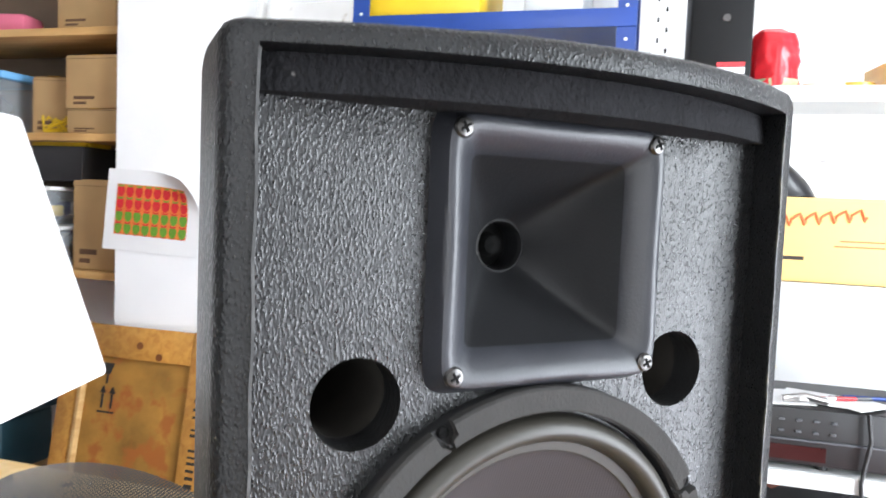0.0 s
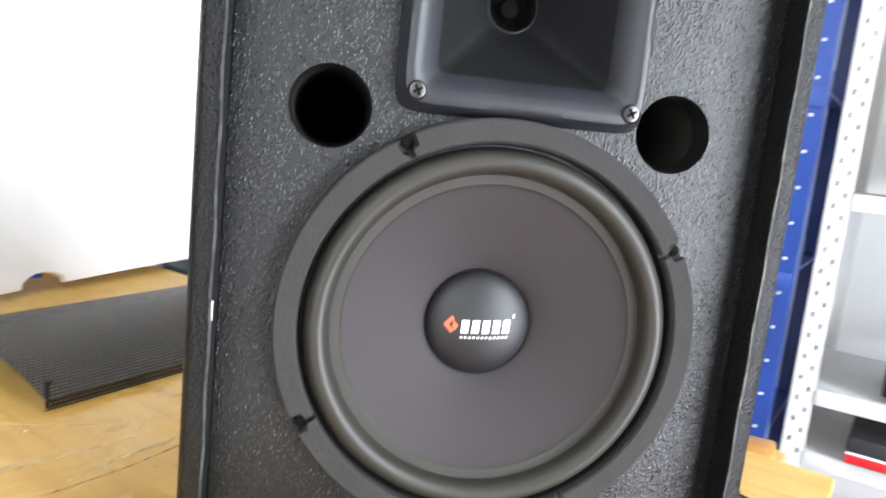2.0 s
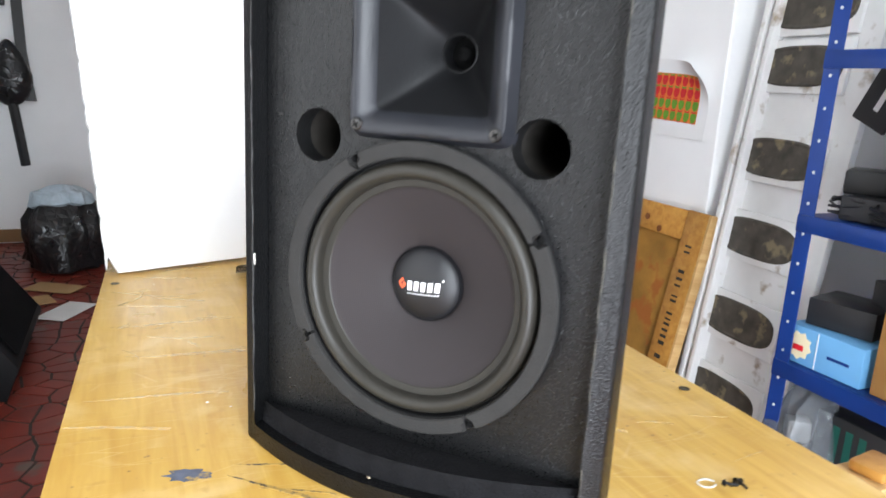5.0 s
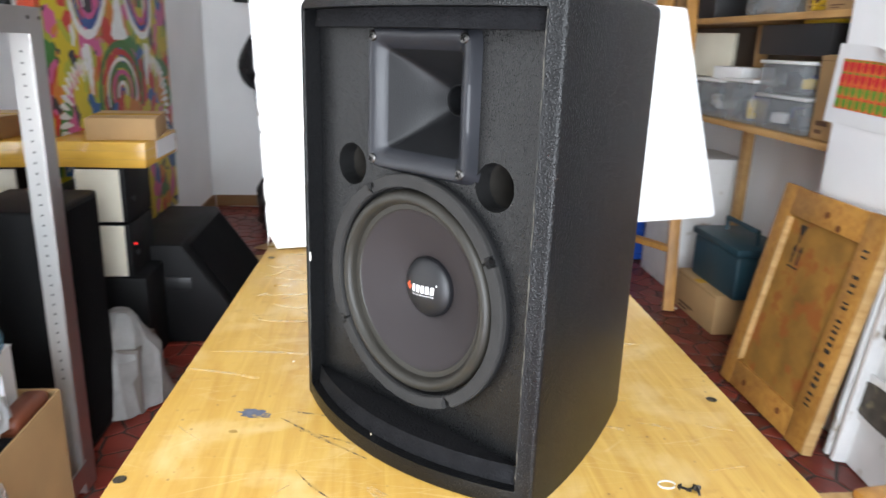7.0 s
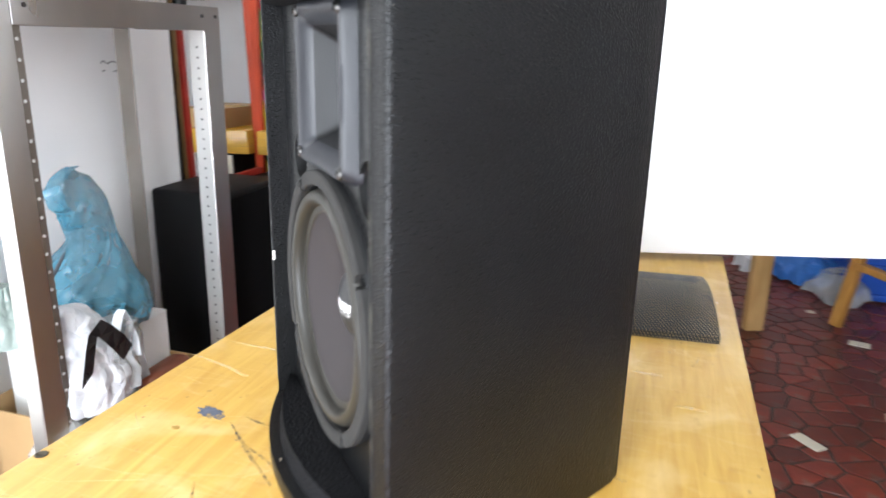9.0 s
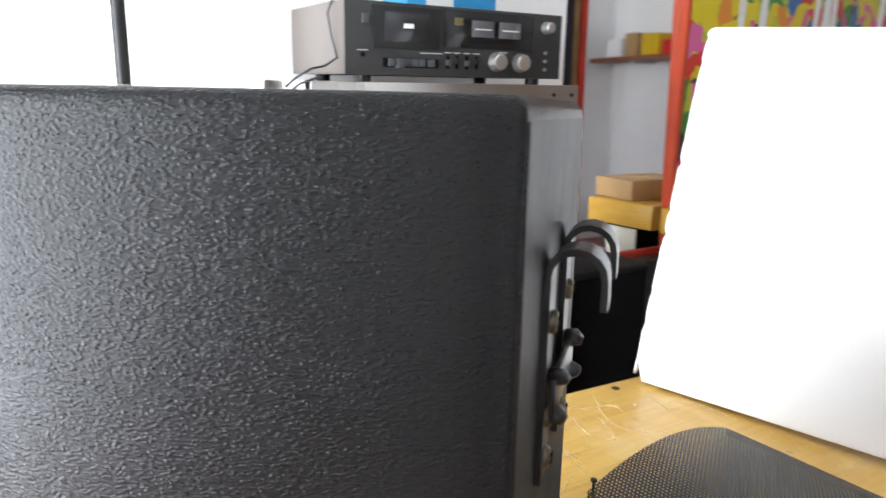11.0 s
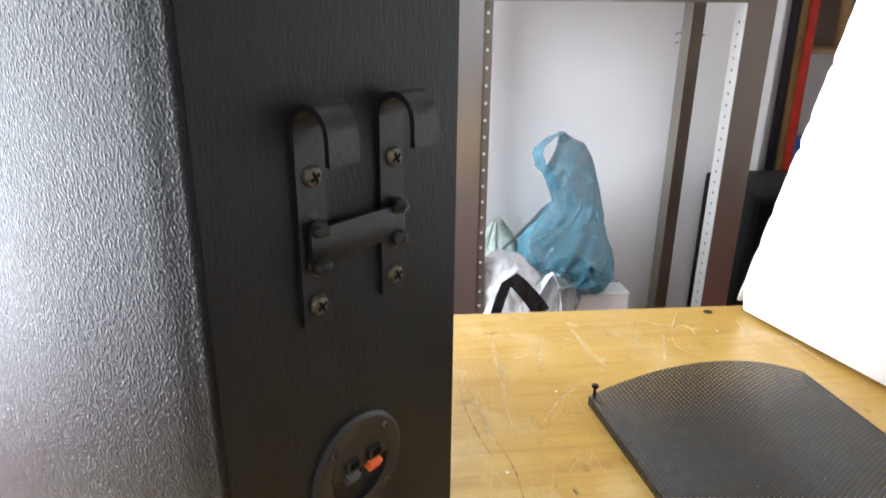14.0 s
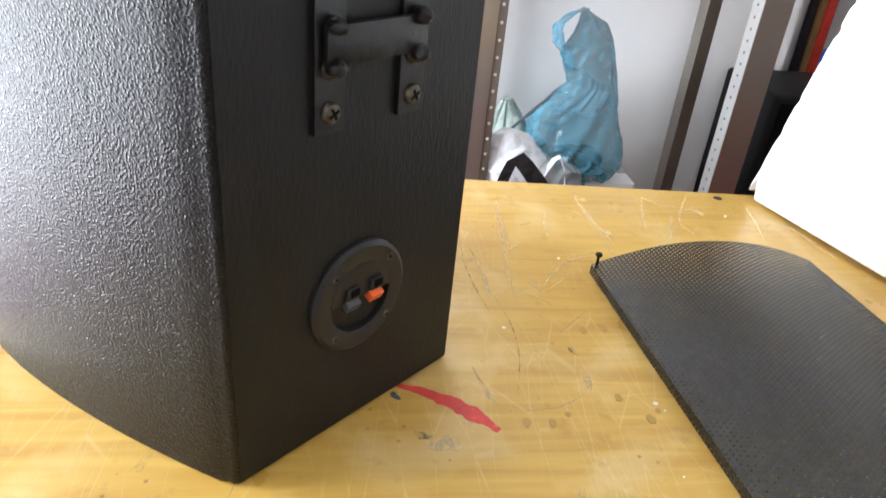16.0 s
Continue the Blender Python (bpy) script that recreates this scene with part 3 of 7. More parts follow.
def half(y, side=1):
    """Half width of the cabinet at depth y; the sides bow out in front and draw in at the back."""
    f = max(0.0, min(1.0, y / 0.2335))
    return 0.1555 - 0.0500 * f ** 1.7 if side > 0 else 0.153 + 0.003 * math.sin(math.pi * f) - 0.056 * f ** 1.8


def bow(x):
    return -0.006 - 0.038 * (1 - min(1, abs(x) / 0.15) ** 2)


def plan(inset):
    pts = []
    n = 30
    r, rr_ = 0.008, 0.005
    wl, wr = half(0, -1) - inset - r, half(0, 1) - inset - rr_
    for i in range(n + 1):
        x = -wl + (wl + wr) * i / n
        pts.append((x, bow(x) + inset))

    def flank(side):
        w, r = (wr, rr_) if side > 0 else (wl, 0.008)
        y0 = bow(w) + inset
        out = []
        for i in range(1, 5):
            a = radians(-90 + 90 * i / 4)
            out.append((w + r * math.cos(a), y0 + r + r * math.sin(a)))
        out += [(half(y, side) - inset, y) for y in [0.03 + (YB - 0.041) * i / 12 for i in range(13)]]
        wb, yb, rb = half(YB, side) - inset, YB - 0.0005 - inset, 0.005
        for i in range(5):
            a = radians(90 * i / 4)
            out.append((wb - rb + rb * math.cos(a), yb - rb + rb * math.sin(a)))
        return [(side * x, y) for x, y in out]
    return pts + flank(1) + flank(-1)[::-1]


def cabinet_shell():
    R = 0.009
    rings = []
    rb = 0.0035
    for z, ins in [(0.0, rb)] + [(rb - rb * math.cos(radians(a)), rb * (1 - math.sin(radians(a)))) for a in (30, 60, 90)]:
        rings.append([(x + X0, y, z) for x, y in plan(ins * 0.8)])
    for z, ins in [(H - R + R * math.sin(radians(a)), R * (1 - math.cos(radians(a)))) for a in (0, 25, 50, 75, 90)]:
        rings.append([(x + X0, y, z) for x, y in plan(ins * 0.8)])
    # the lid falls a little towards the back
    return loft([[(x, y, z * (1 + (0.015 * x + max(0, y) / YB * (0.02 * x - 0.0015)) / H)) for x, y, z in ring] for ring in rings])


cab = part("cabinet", cabinet_shell(), M_PAINT_SIDE, spk)
WX, WZ = 0.0065, 0.157
HX, HZ_ = 0.0105, 0.3325
BAF = 0.011
PORTS = ((-0.085, 0.266), (0.0943, 0.270))
IX0, IX1, IZ0, IZ1 = -0.1335, 0.1475, 0.017, 0.410
cutters = [box(IX1 - IX0, 0.2, IZ1 - IZ0, ((IX0 + IX1) / 2, BAF - 0.1, (IZ0 + IZ1) / 2))]
cutters.append(cyl(0.098, 0.12, (WX, BAF + 0.05, WZ), "y", 64))
cutters.append(box(0.112, 0.2, 0.112, (HX, BAF + 0.09, HZ_)))
M_PORTCARD = mat("port_card", (0.021, 0.0185, 0.0155), 0.9, spec=0.2, var=0.25, scale=40)
for px, pz in PORTS:
    cutters.append(cyl(0.0212, 0.22, (px, BAF + 0.06, pz), "y", 40))
cut(cab, cutters)
# front panel carries the coarser sprayed grain
bm = prism([(IX0 + 0.0005, IZ0 + 0.0005), (IX1 - 0.0005, IZ0 + 0.0005), (IX1 - 0.0005, IZ1 - 0.0005), (IX0 + 0.0005, IZ1 - 0.0005)], 0, 0.003)
bm.transform(Matrix.Translation((0, BAF, 0)) @ Matrix.Rotation(radians(90), 4, "X"))
baffle = part("baffle", bm, M_PAINT, spk)
part("smear", blob(0.057, -0.004, 0.034, 0.017, H + 0.0010, 17, 28, 0.3, radians(25)), mat("ochre_patch", (0.42, 0.30, 0.07), 0.4, var=0.3, scale=60, alpha=0.22), spk, "faint ochre patch on the lid")
cut(baffle, [cyl(0.098, 0.1, (WX, BAF, WZ), "y", 64), box(0.11, 0.1, 0.11, (HX, BAF, HZ_))] + [cyl(0.0206, 0.1, (px, BAF, pz), "y", 40) for px, pz in PORTS])
for px, pz in PORTS:
    tube_ = part("port_tube", lathe([(0.0203, BAF + 0.016), (0.0203, 0.15)], 40, "y", (px, 0, pz)), M_PORTCARD, spk, "grey-brown card tube of a round bass port")
    part("port_mouth", lathe([(0.0206, BAF - 0.003), (0.0203, BAF - 0.001), (0.0202, BAF + 0.016)], 40, "y", (px, 0, pz)), M_BACKPAINT, tube_, "black painted edge of the port hole")
    # black disc puts the deep shade of the tube into colour
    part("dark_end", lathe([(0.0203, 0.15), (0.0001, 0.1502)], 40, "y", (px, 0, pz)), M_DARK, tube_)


def batten(z0, z1, setback, slope):
    n = 28
    rows = []
    for i in range(n + 1):
        x = IX0 + 0.001 + (IX1 - IX0 - 0.002) * i / n
        y = bow(x - X0) + setback
        rows.append([(x, y, z0), (x, BAF - 0.002, z0), (x, BAF - 0.002, z1 + slope), (x, y + 0.003, z1)])
    return loft(rows)


part("grille_strip", batten(0.394, 0.4095, 0.012, 0.0), M_FOAM, spk, "rough foam strip under the top edge")
part("grille_strip", batten(0.0175, 0.0345, 0.010, -0.005), M_FOAM, spk, "rough foam strip above the bottom edge")

for x, y, z in ((-0.098, -0.0145, 0.4035), (-0.012, -0.0285, 0.4030), (0.083, -0.0195, 0.4020), (-0.118, -0.0085, 0.4000)):
    part("staple", box(0.0045, 0.0012, 0.0012, (x, y + 0.0045, z), 0.0003, rot=Matrix.Rotation(radians(35), 4, "Y")), M_SCREW, spk, "small metal staple")
# woofer
wf = part("woofer_basket", lathe([(0.1122, 0.0085), (0.1122, 0.004), (0.1112, 0.002), (0.0995, 0.002), (0.0985, 0.009), (0.0945, 0.0095), (0.0935, 0.014), (0.06, 0.05), (0.03, 0.07)], 96, "y", (WX, 0, WZ)), M_BASKET, spk, "pressed black steel woofer frame")


def gasket_quarter(a0, a1, n=34):
    """A flat ring quarter whose ends leave a keyhole for the bolt: narrow inside, wide at the rim."""
    prof = [(0.1000, 0.003), (0.1000, -0.002), (0.1010, -0.0032), (0.1042, -0.0032), (0.1056, -0.0032), (0.1108, -0.0032), (0.1120, -0.002), (0.1120, 0.003), (0.1056, 0.003), (0.1042, 0.003)]
    rings = []
    for i in range(n + 1):
        ring = []
        for r, d in prof:
            gap = 0.75 if r < 0.105 else 2.7
            a_ = radians(a0 + gap + (a1 - a0 - 2 * gap) * i / n)
            ring.append((WX + r * math.cos(a_), d, WZ + r * math.sin(a_)))
        rings.append(ring)
    return loft(rings)


for k in range(4):
    a = 29.0 + 90 * k
    part("gasket", gasket_quarter(a, a + 90), M_GASKET, wf, "grey fibre gasket quarter")
    ca, sa = math.cos(radians(a)), math.sin(radians(a))
    # bolts coloured near-black for the shade in their keyholes
    s = add_screw(wf, 0.0030, 0.0022, (WX + 0.1085 * ca, 0.002, WZ + 0.1085 * sa), (0, -1, 0), M_DARK)
surr = [(0.0972, 0.0093), (0.0970, 0.0055)]
for i in range(13):
    a = math.pi * i / 12
    surr.append((0.0902 + 0.0065 * math.cos(a), 0.005 - 0.0088 * math.sin(a)))
surr += [(0.0835, 0.0056), (0.0786, 0.0064), (0.0778, 0.0072)]
part("surround", lathe(surr, 96, "y", (WX, 0, WZ)), M_RUBBER, wf, "rolled rubber surround")
M_CONE = mat("woven_cone", (0.026, 0.0215, 0.0225), 0.65, spec=0.24, var=0.1, scale=12)
nt = M_CONE.node_tree
wv = [nt.nodes.new("ShaderNodeTexWave") for _ in range(2)]
for w_, d_ in zip(wv, ("X", "Z")):
    w_.bands_direction = d_
    w_.inputs["Scale"].default_value = 210
    nt.links.new(nt.nodes["Mapping"].outputs[0], w_.inputs["Vector"])
ad_ = nt.nodes.new("ShaderNodeMath")
ad_.operation = "ADD"
nt.links.new(wv[0].outputs["Fac"], ad_.inputs[0])
nt.links.new(wv[1].outputs["Fac"], ad_.inputs[1])
bp_ = nt.nodes.new("ShaderNodeBump")
bp_.inputs["Strength"].default_value, bp_.inputs["Distance"].default_value = 0.12, 0.0004
nt.links.new(ad_.outputs[0], bp_.inputs["Height"])
nt.links.new(bp_.outputs[0], nt.nodes["Principled BSDF"].inputs["Normal"])
CAPY, CAPX, CAPZ = 0.027, WX - 0.0016, WZ - 0.0005
cone = [(0.0786, 0.0069), (0.0781, 0.0073), (0.073, 0.0095), (0.06, 0.0150), (0.045, 0.0215), (0.032, CAPY), (0.028, CAPY + 0.003)]
part("cone", lathe(cone, 96, "y", (WX, 0, WZ)), M_CONE, wf, "dark woven fibre cone")


def cap_y(r):
    return CAPY - 0.0115 * math.sqrt(max(0, 1 - (r / 0.0292) ** 2)) ** 1.15


cap = part("dust_cap", lathe([(0.0303, CAPY + 0.003), (0.0300, CAPY - 0.0008)] + [(0.0292 * math.cos(radians(a)), cap_y(0.0292 * math.cos(radians(a)))) for a in range(0, 90, 6)] + [(0.0001, cap_y(0))], 64, "y", (CAPX, 0, CAPZ)), M_CAP, wf, "domed black dust cap")


def on_cap(shape, material, name, lift=0.0003):
    """Small printed shape (u, v outlines in metres) laid on the dust cap."""
    bm = bmesh.new()
    ca, sa = math.cos(radians(3)), math.sin(radians(3))
    for poly in shape:
        n = len(poly)
        vs = []
        for u, v in poly:
            x, z = u * ca - v * sa, u * sa + v * ca
            vs.append(bm.verts.new((CAPX + x, cap_y(math.hypot(x, z)) - lift, CAPZ + z)))
        bm.faces.new(vs)
    bmesh.ops.triangulate(bm, faces=bm.faces)
    return part(name, bm, material, cap, smooth=False)


def block(u0, u1, v0, v1, slant=0.0):
    return [(u0 + slant * 0, v0), (u1, v0), (u1 + slant, v1), (u0 + slant, v1)]


for i in range(5):
    u = -0.0114 + i * 0.0058
    on_cap([block(u, u + 0.0040, -0.0034, 0.0040, 0.0008)], M_WHITE_INK, "mark_block")
on_cap([block(-0.0114 + i * 0.0023, -0.0114 + i * 0.0023 + 0.0012, -0.0064, -0.0052) for i in range(12)] + [block(0.0178, 0.0190, 0.0050, 0.0068)], M_WHITE_INK, "small_print")
on_cap([[(-0.0205, 0.0012), (-0.0165, -0.0036), (-0.0148, -0.0020), (-0.0178, 0.0012)], [(-0.0205, 0.0012), (-0.0178, 0.0012), (-0.0148, 0.0042), (-0.0160, 0.0060)],
        [(-0.0146, -0.0022), (-0.0126, 0.0006), (-0.0150, 0.0036), (-0.0158, 0.0004)]], M_ORANGE_INK, "maker_sign")

# horn


def square_ring(h, y, rnd_, pinch=0.0, circ=0.0, n=144):
    ring = []
    for i in range(n):
        a = 2 * math.pi * (i + 0.5) / n
        c, s = math.cos(a), math.sin(a)
        e = rnd_
        k = (abs(c) ** e + abs(s) ** e) ** (-1 / e)
        k = k * (1 - pinch * (math.cos(2 * a) ** 2)) * (1 - circ) + circ
        ring.append((HX + h * k * c, y, HZ_ + h * k * s))
    return ring


horn_rings = [square_ring(h, y, e, p, c) for h, y, e, p, c in (
    (0.0662, 0.0108, 14, 0.0, 0), (0.0655, 0.0088, 14, 0.0, 0), (0.0632, 0.004, 14, 0.0, 0), (0.0620, 0.0, 13, 0.004, 0), (0.0608, -0.0022, 13, 0.010, 0), (0.0585, -0.0032, 13, 0.016, 0),
    (0.0560, -0.0028, 14, 0.012, 0), (0.0520, -0.0004, 18, 0.008, 0), (0.0480, 0.0034, 24, 0.003, 0), (0.0450, 0.0070, 30, 0.0, 0), (0.0444, 0.0082, 30, 0.0, 0), (0.0436, 0.0096, 30, 0, 0),
    (0.0365, 0.022, 22, 0, 0.0), (0.028, 0.036, 9, 0, 0.1), (0.019, 0.049, 5, 0, 0.5), (0.0135, 0.056, 2, 0, 1), (0.0130, 0.072, 2, 0, 1))]
MOUTH = 10
horn = part("horn", loft(horn_rings[MOUTH:], cap=(False, True)), M_HORN, spk, "square black plastic treble horn")
part("flange", loft(horn_rings[:MOUTH + 1], cap=(False, False)), M_FLANGE, horn, "bevelled horn flange, its reflected sheen put into the colour")
# plug coloured near-black for the shade down the throat
part("phase_plug", lathe([(0.0125, 0.070), (0.007, 0.068), (0.005, 0.062), (0.0001, 0.060)], 24, "y", (HX, 0, HZ_)), M_DARK, horn)
part("throat_ring", lathe([(0.0139, 0.0575), (0.0146, 0.0545), (0.0136, 0.0540), (0.0128, 0.0565)], 40, "y", (HX, 0, HZ_), closed=True), M_BLACKPLASTIC, horn)
for sx in (-1, 1):
    for sz in (-1, 1):
        add_screw(horn, 0.0048, 0.0026, (HX + sx * 0.0545, -0.0022, HZ_ + sz * 0.0548), (0, -1, 0), M_SCREW)

# back: matt panel, hanging bracket and terminal
bw0, bw1 = -half(YB, -1) + X0 + 0.0045, half(YB, 1) + X0 - 0.0045
bm = prism([(bw0, 0.0045), (bw1, 0.0045), (bw1, 0.4135), (bw0, 0.4070)], 0, 0.0012)
bm.transform(Matrix.Translation((0, YB + 0.0003, 0)) @ Matrix.Rotation(radians(90), 4, "X"))
part("back_panel", bm, M_BACKPAINT, spk, "matt black back panel with fine upright grain")
br = part("hanging_bracket", box(0.074, 0.0035, 0.021, (0.0100, YB + 0.0070, 0.2718), 0.0006), M_STRAP, spk, "black welded iron hanging bracket")
for x in (0.0410, -0.0212):
    pts = [(x, YB + 0.0022, 0.224), (x, YB + 0.0022, 0.27), (x, YB + 0.0022, 0.335)]
    for i in range(9):
        a = math.pi * i / 8
        pts.append((x, YB + 0.0022 + 0.0136 * (1 - math.cos(a)), 0.3365 + 0.0136 * math.sin(a)))
    pts.append((x, YB + 0.0298, 0.3218))
    part("hook_strap", strip(pts, 0.0205, 0.0035, (1, 0, 0)), M_STRAP, br)
    for z in (0.311, 0.2595, 0.2355):
        add_screw(br, 0.0062, 0.0036, (x, YB + 0.004, z), (0, 1, 0), M_RUSTSCREW)
    for z, dz in ((0.2815, 0.4), (0.2605, -0.4)):
        bm = bmesh.new()
        bmesh.ops.create_icosphere(bm, subdivisions=2, radius=0.006, matrix=Matrix.Translation((x, YB + 0.0085, z)) @ Matrix.Diagonal((1.0, 1.15, 0.85, 1)))
        for v in bm.verts:
            v.co += Vector((noise.noise(v.co * 400), noise.noise(v.co * 380 + Vector((3, 1, 2))), noise.noise(v.co * 420))) * 0.0016
        part("weld", bm, M_STRAP, br, "lumpy painted weld bead")
TXC, TZC = 0.0135, 0.1062
plate = part("terminal_plate", lathe([(0.0397, YB), (0.0395, YB + 0.0030), (0.0368, YB + 0.0052), (0.0262, YB + 0.0052), (0.0252, YB + 0.0046), (0.0240, YB - 0.012), (0.0001, YB - 0.012)], 64, "y", (TXC, 0, TZC)), M_BLACKPLASTIC, spk, "round black spring-terminal plate")
# the upper half of the well is closed by a flat block with two slots
bm = prism([(0.0248 * math.cos(math.pi * q / 20), 0.0248 * math.sin(math.pi * q / 20)) for q in range(21)], 0, 0.012)
bm.transform(Matrix.Translation((TXC, YB + 0.0050, TZC + 0.001)) @ Matrix.Rotation(radians(90), 4, "X"))
part("terminal_block", bm, M_BLACKPLASTIC, plate, smooth=False)
for dx, m_, nm in ((0.0088, M_GREYPLASTIC, "grey push lever"), (-0.0112, M_ORANGE, "orange push lever")):
    part("slot_frame", box(0.0105, 0.0030, 0.0085, (TXC + dx, YB + 0.0060, TZC + 0.0075), 0.0006), M_BLACKPLASTIC, plate)
    part("slot_hole", box(0.0075, 0.0030, 0.0055, (TXC + dx - 0.001, YB + 0.0066, TZC + 0.0078), 0.0004), M_DARK, plate)
    bm = box(0.0110, 0.011, 0.0072, (TXC + dx, YB + 0.0030, TZC + 0.0008), 0.0009)
    bm.transform(Matrix.Translation((TXC + dx, YB, TZC)) @ Matrix.Rotation(radians(-28), 4, "X") @ Matrix.Translation((-TXC - dx, -YB, -TZC)))
    part("push_lever", bm, m_, plate, nm)
for k in range(4):
    a = radians(45 + 90 * k)
    add_screw(plate, 0.0026, 0.0016, (TXC + 0.0322 * math.cos(a), YB + 0.0050, TZC + 0.0322 * math.sin(a)), (0, 1, 0), M_RUSTSCREW)
# inner edges of the front frame: wear, and the light they catch painted as lines
M_WORN_GLINT = mat("worn_glint_grey", (0.035, 0.035, 0.035), 0.6, var=0.5, scale=90, second=(0.012, 0.012, 0.012), mix=0.6, mscale=60)
M_WORN_GLINT_PALE = mat("worn_glint_pale", (0.06, 0.056, 0.045), 0.6, var=0.5, scale=120, second=(0.012, 0.012, 0.012), mix=0.7, mscale=70)
for x, m_, w in ((IX0 - 0.0002, M_WORN_GLINT, 0.0012), (IX1 + 0.0002, M_WORN_GLINT_PALE, 0.0010)):
    pts = [(x + 0.0004 * math.sin(k * 1.9), bow(x - X0) + 0.0002, 0.03 + 0.378 * k / 24) for k in range(25)]
    part("worn_edge", strip(pts, w, 0.0012, (1, 0, 0)), m_, spk, "pale line along the inner edge, painted glint over rubbed paint")
# worn edge chips
for x, y, z, s_ in ((-0.135, -0.006, 0.176, (0.001, 0.002, 0.005)), (-0.004, -0.0385, 0.0195, (0.004, 0.0012, 0.002)), (0.1485, -0.004, 0.4085, (0.002, 0.003, 0.003))):
    bm = bmesh.new()
    bmesh.ops.create_icosphere(bm, subdivisions=2, radius=0.5, matrix=Matrix.Translation((x, y, z)) @ Matrix.Diagonal((*s_, 1)))
    part("paint_chip", bm, mat("bare_chip", (0.30, 0.25, 0.18), 0.85), spk, "chip showing pale wood")
chip = box(0.0008, 0.0024, 0.0095, (IX0 + 0.0003, bow(IX0 - X0) + 0.0014, 0.163), 0.0003)
part("paint_chip", chip, mat("white_chip", (0.80, 0.74, 0.68), 0.8), spk, "white chip on the inner edge")

# ---- grille lying on the table ----
GA, GB = Vector((-0.022, 0.386, TOP)), Vector((0.357, 0.414, TOP))
gx = (GB - GA).normalized()
gy = Vector((-gx.y, gx.x, 0))
gl, gw, rise = (GB - GA).length, 0.253, 0.026
grille = thing("grille", Matrix.Translation(GA + gx * gl / 2 + gy * gw / 2) @ Matrix((gx, gy, Vector((0, 0, 1)))).transposed().to_4x4(), "curved black perforated steel speaker grille lying on the table", "grille")


def arch(v):
    f = (v / gw + 0.5)
    return 0.010 + rise * (1 - (2 * f - 1) ** 2)


def grid_mesh(name, rows, uvs, material, parent, label=""):
    bm = bmesh.new()
    uvl = bm.loops.layers.uv.new("UVMap")
    vs = [[bm.verts.new(p) for p in r] for r in rows]
    for i in range(len(rows) - 1):
        for j in range(len(rows[0]) - 1):
            f = bm.faces.new((vs[i][j], vs[i][j + 1], vs[i + 1][j + 1], vs[i + 1][j]))
            for lp, (a, b) in zip(f.loops, ((i, j), (i, j + 1), (i + 1, j + 1), (i + 1, j))):
                lp[uvl].uv = uvs[a][b]
    return part(name, bm, material, parent, label)


nv = 24
rows = [[(u, v, arch(v)) for u in (-gl / 2, gl / 2)] for v in [(-gw / 2) + gw * i / nv for i in range(nv + 1)]]
uvs = [[(u, (i / nv) * gw * 1.03) for u in (0, gl)] for i in range(nv + 1)]
grid_mesh("mesh_sheet", rows, uvs, M_GRILLE, grille, "perforated black steel sheet")
for s_ in (-1, 1):
    rows = [[(u, s_ * gw / 2, z) for u in (-gl / 2, gl / 2)] for z in (0.0005, 0.0102)]
    grid_mesh("folded_lip", rows, [[(0, 0), (gl, 0)], [(0, 0.0102), (gl, 0.0102)]], M_GRILLE, grille)
bm = cyl(0.0015, 0.019, (-gl / 2 + 0.004, -gw / 2 + 0.004, 0.0135), n=12)
cyl(0.0036, 0.003, (-gl / 2 + 0.004, -gw / 2 + 0.004, 0.0240), n=16, bm=bm, bev=0.0006)
part("corner_bolt", bm, M_BASKET, grille, "small black bolt standing up at one corner")

# marks on the tabletop


def daub(points, seed, z=TOP):
    """A brushed stroke through (x, y, width) stations with a ragged rim."""
    rnd_ = random.Random(seed)
    fine = []
    for (x, y, w), (x2, y2, w2) in zip(points, points[1:]):
        for k in range(4):
            f = k / 4
            fine.append((x + (x2 - x) * f, y + (y2 - y) * f, w + (w2 - w) * f))
    fine.append(points[-1])
    a, b = [], []
    for i, (x, y, w) in enumerate(fine):
        q, q2 = fine[max(i - 1, 0)], fine[min(i + 1, len(fine) - 1)]
        s = Vector((-(q2[1] - q[1]), q2[0] - q[0])).normalized()
        a.append(tuple(Vector((x, y)) + s * w / 2 * rnd_.uniform(0.8, 1.2)))
        b.append(tuple(Vector((x, y)) - s * w / 2 * rnd_.uniform(0.8, 1.2)))
    return prism(a + b[::-1], z - 0.0004, z + 0.0004)


marks = [part("paint_stain", blob(-0.1545, 0.056, 0.0085, 0.017, TOP, 3, 24, 0.28, radians(70)), M_INKBLUE, table, "blue-grey paint stain"),
         part("paint_stroke", daub([(0.150, 0.180, 0.003), (0.155, 0.194, 0.007), (0.163, 0.209, 0.011), (0.173, 0.224, 0.014), (0.184, 0.237, 0.014), (0.190, 0.243, 0.008), (0.200, 0.252, 0.006)], 5), M_INKRED, table, "red paint stroke"),
         part("paint_stain", blob(0.162, 0.178, 0.0045, 0.0025, TOP, 6, 16, 0.35, radians(40)), M_INKBLUE, table, "small dark blue stain"),
         part("glue_patch", blob(0.212, 0.210, 0.008, 0.013, TOP, 7, 20, 0.3), M_SCRAPE, table, "pale dried glue")]
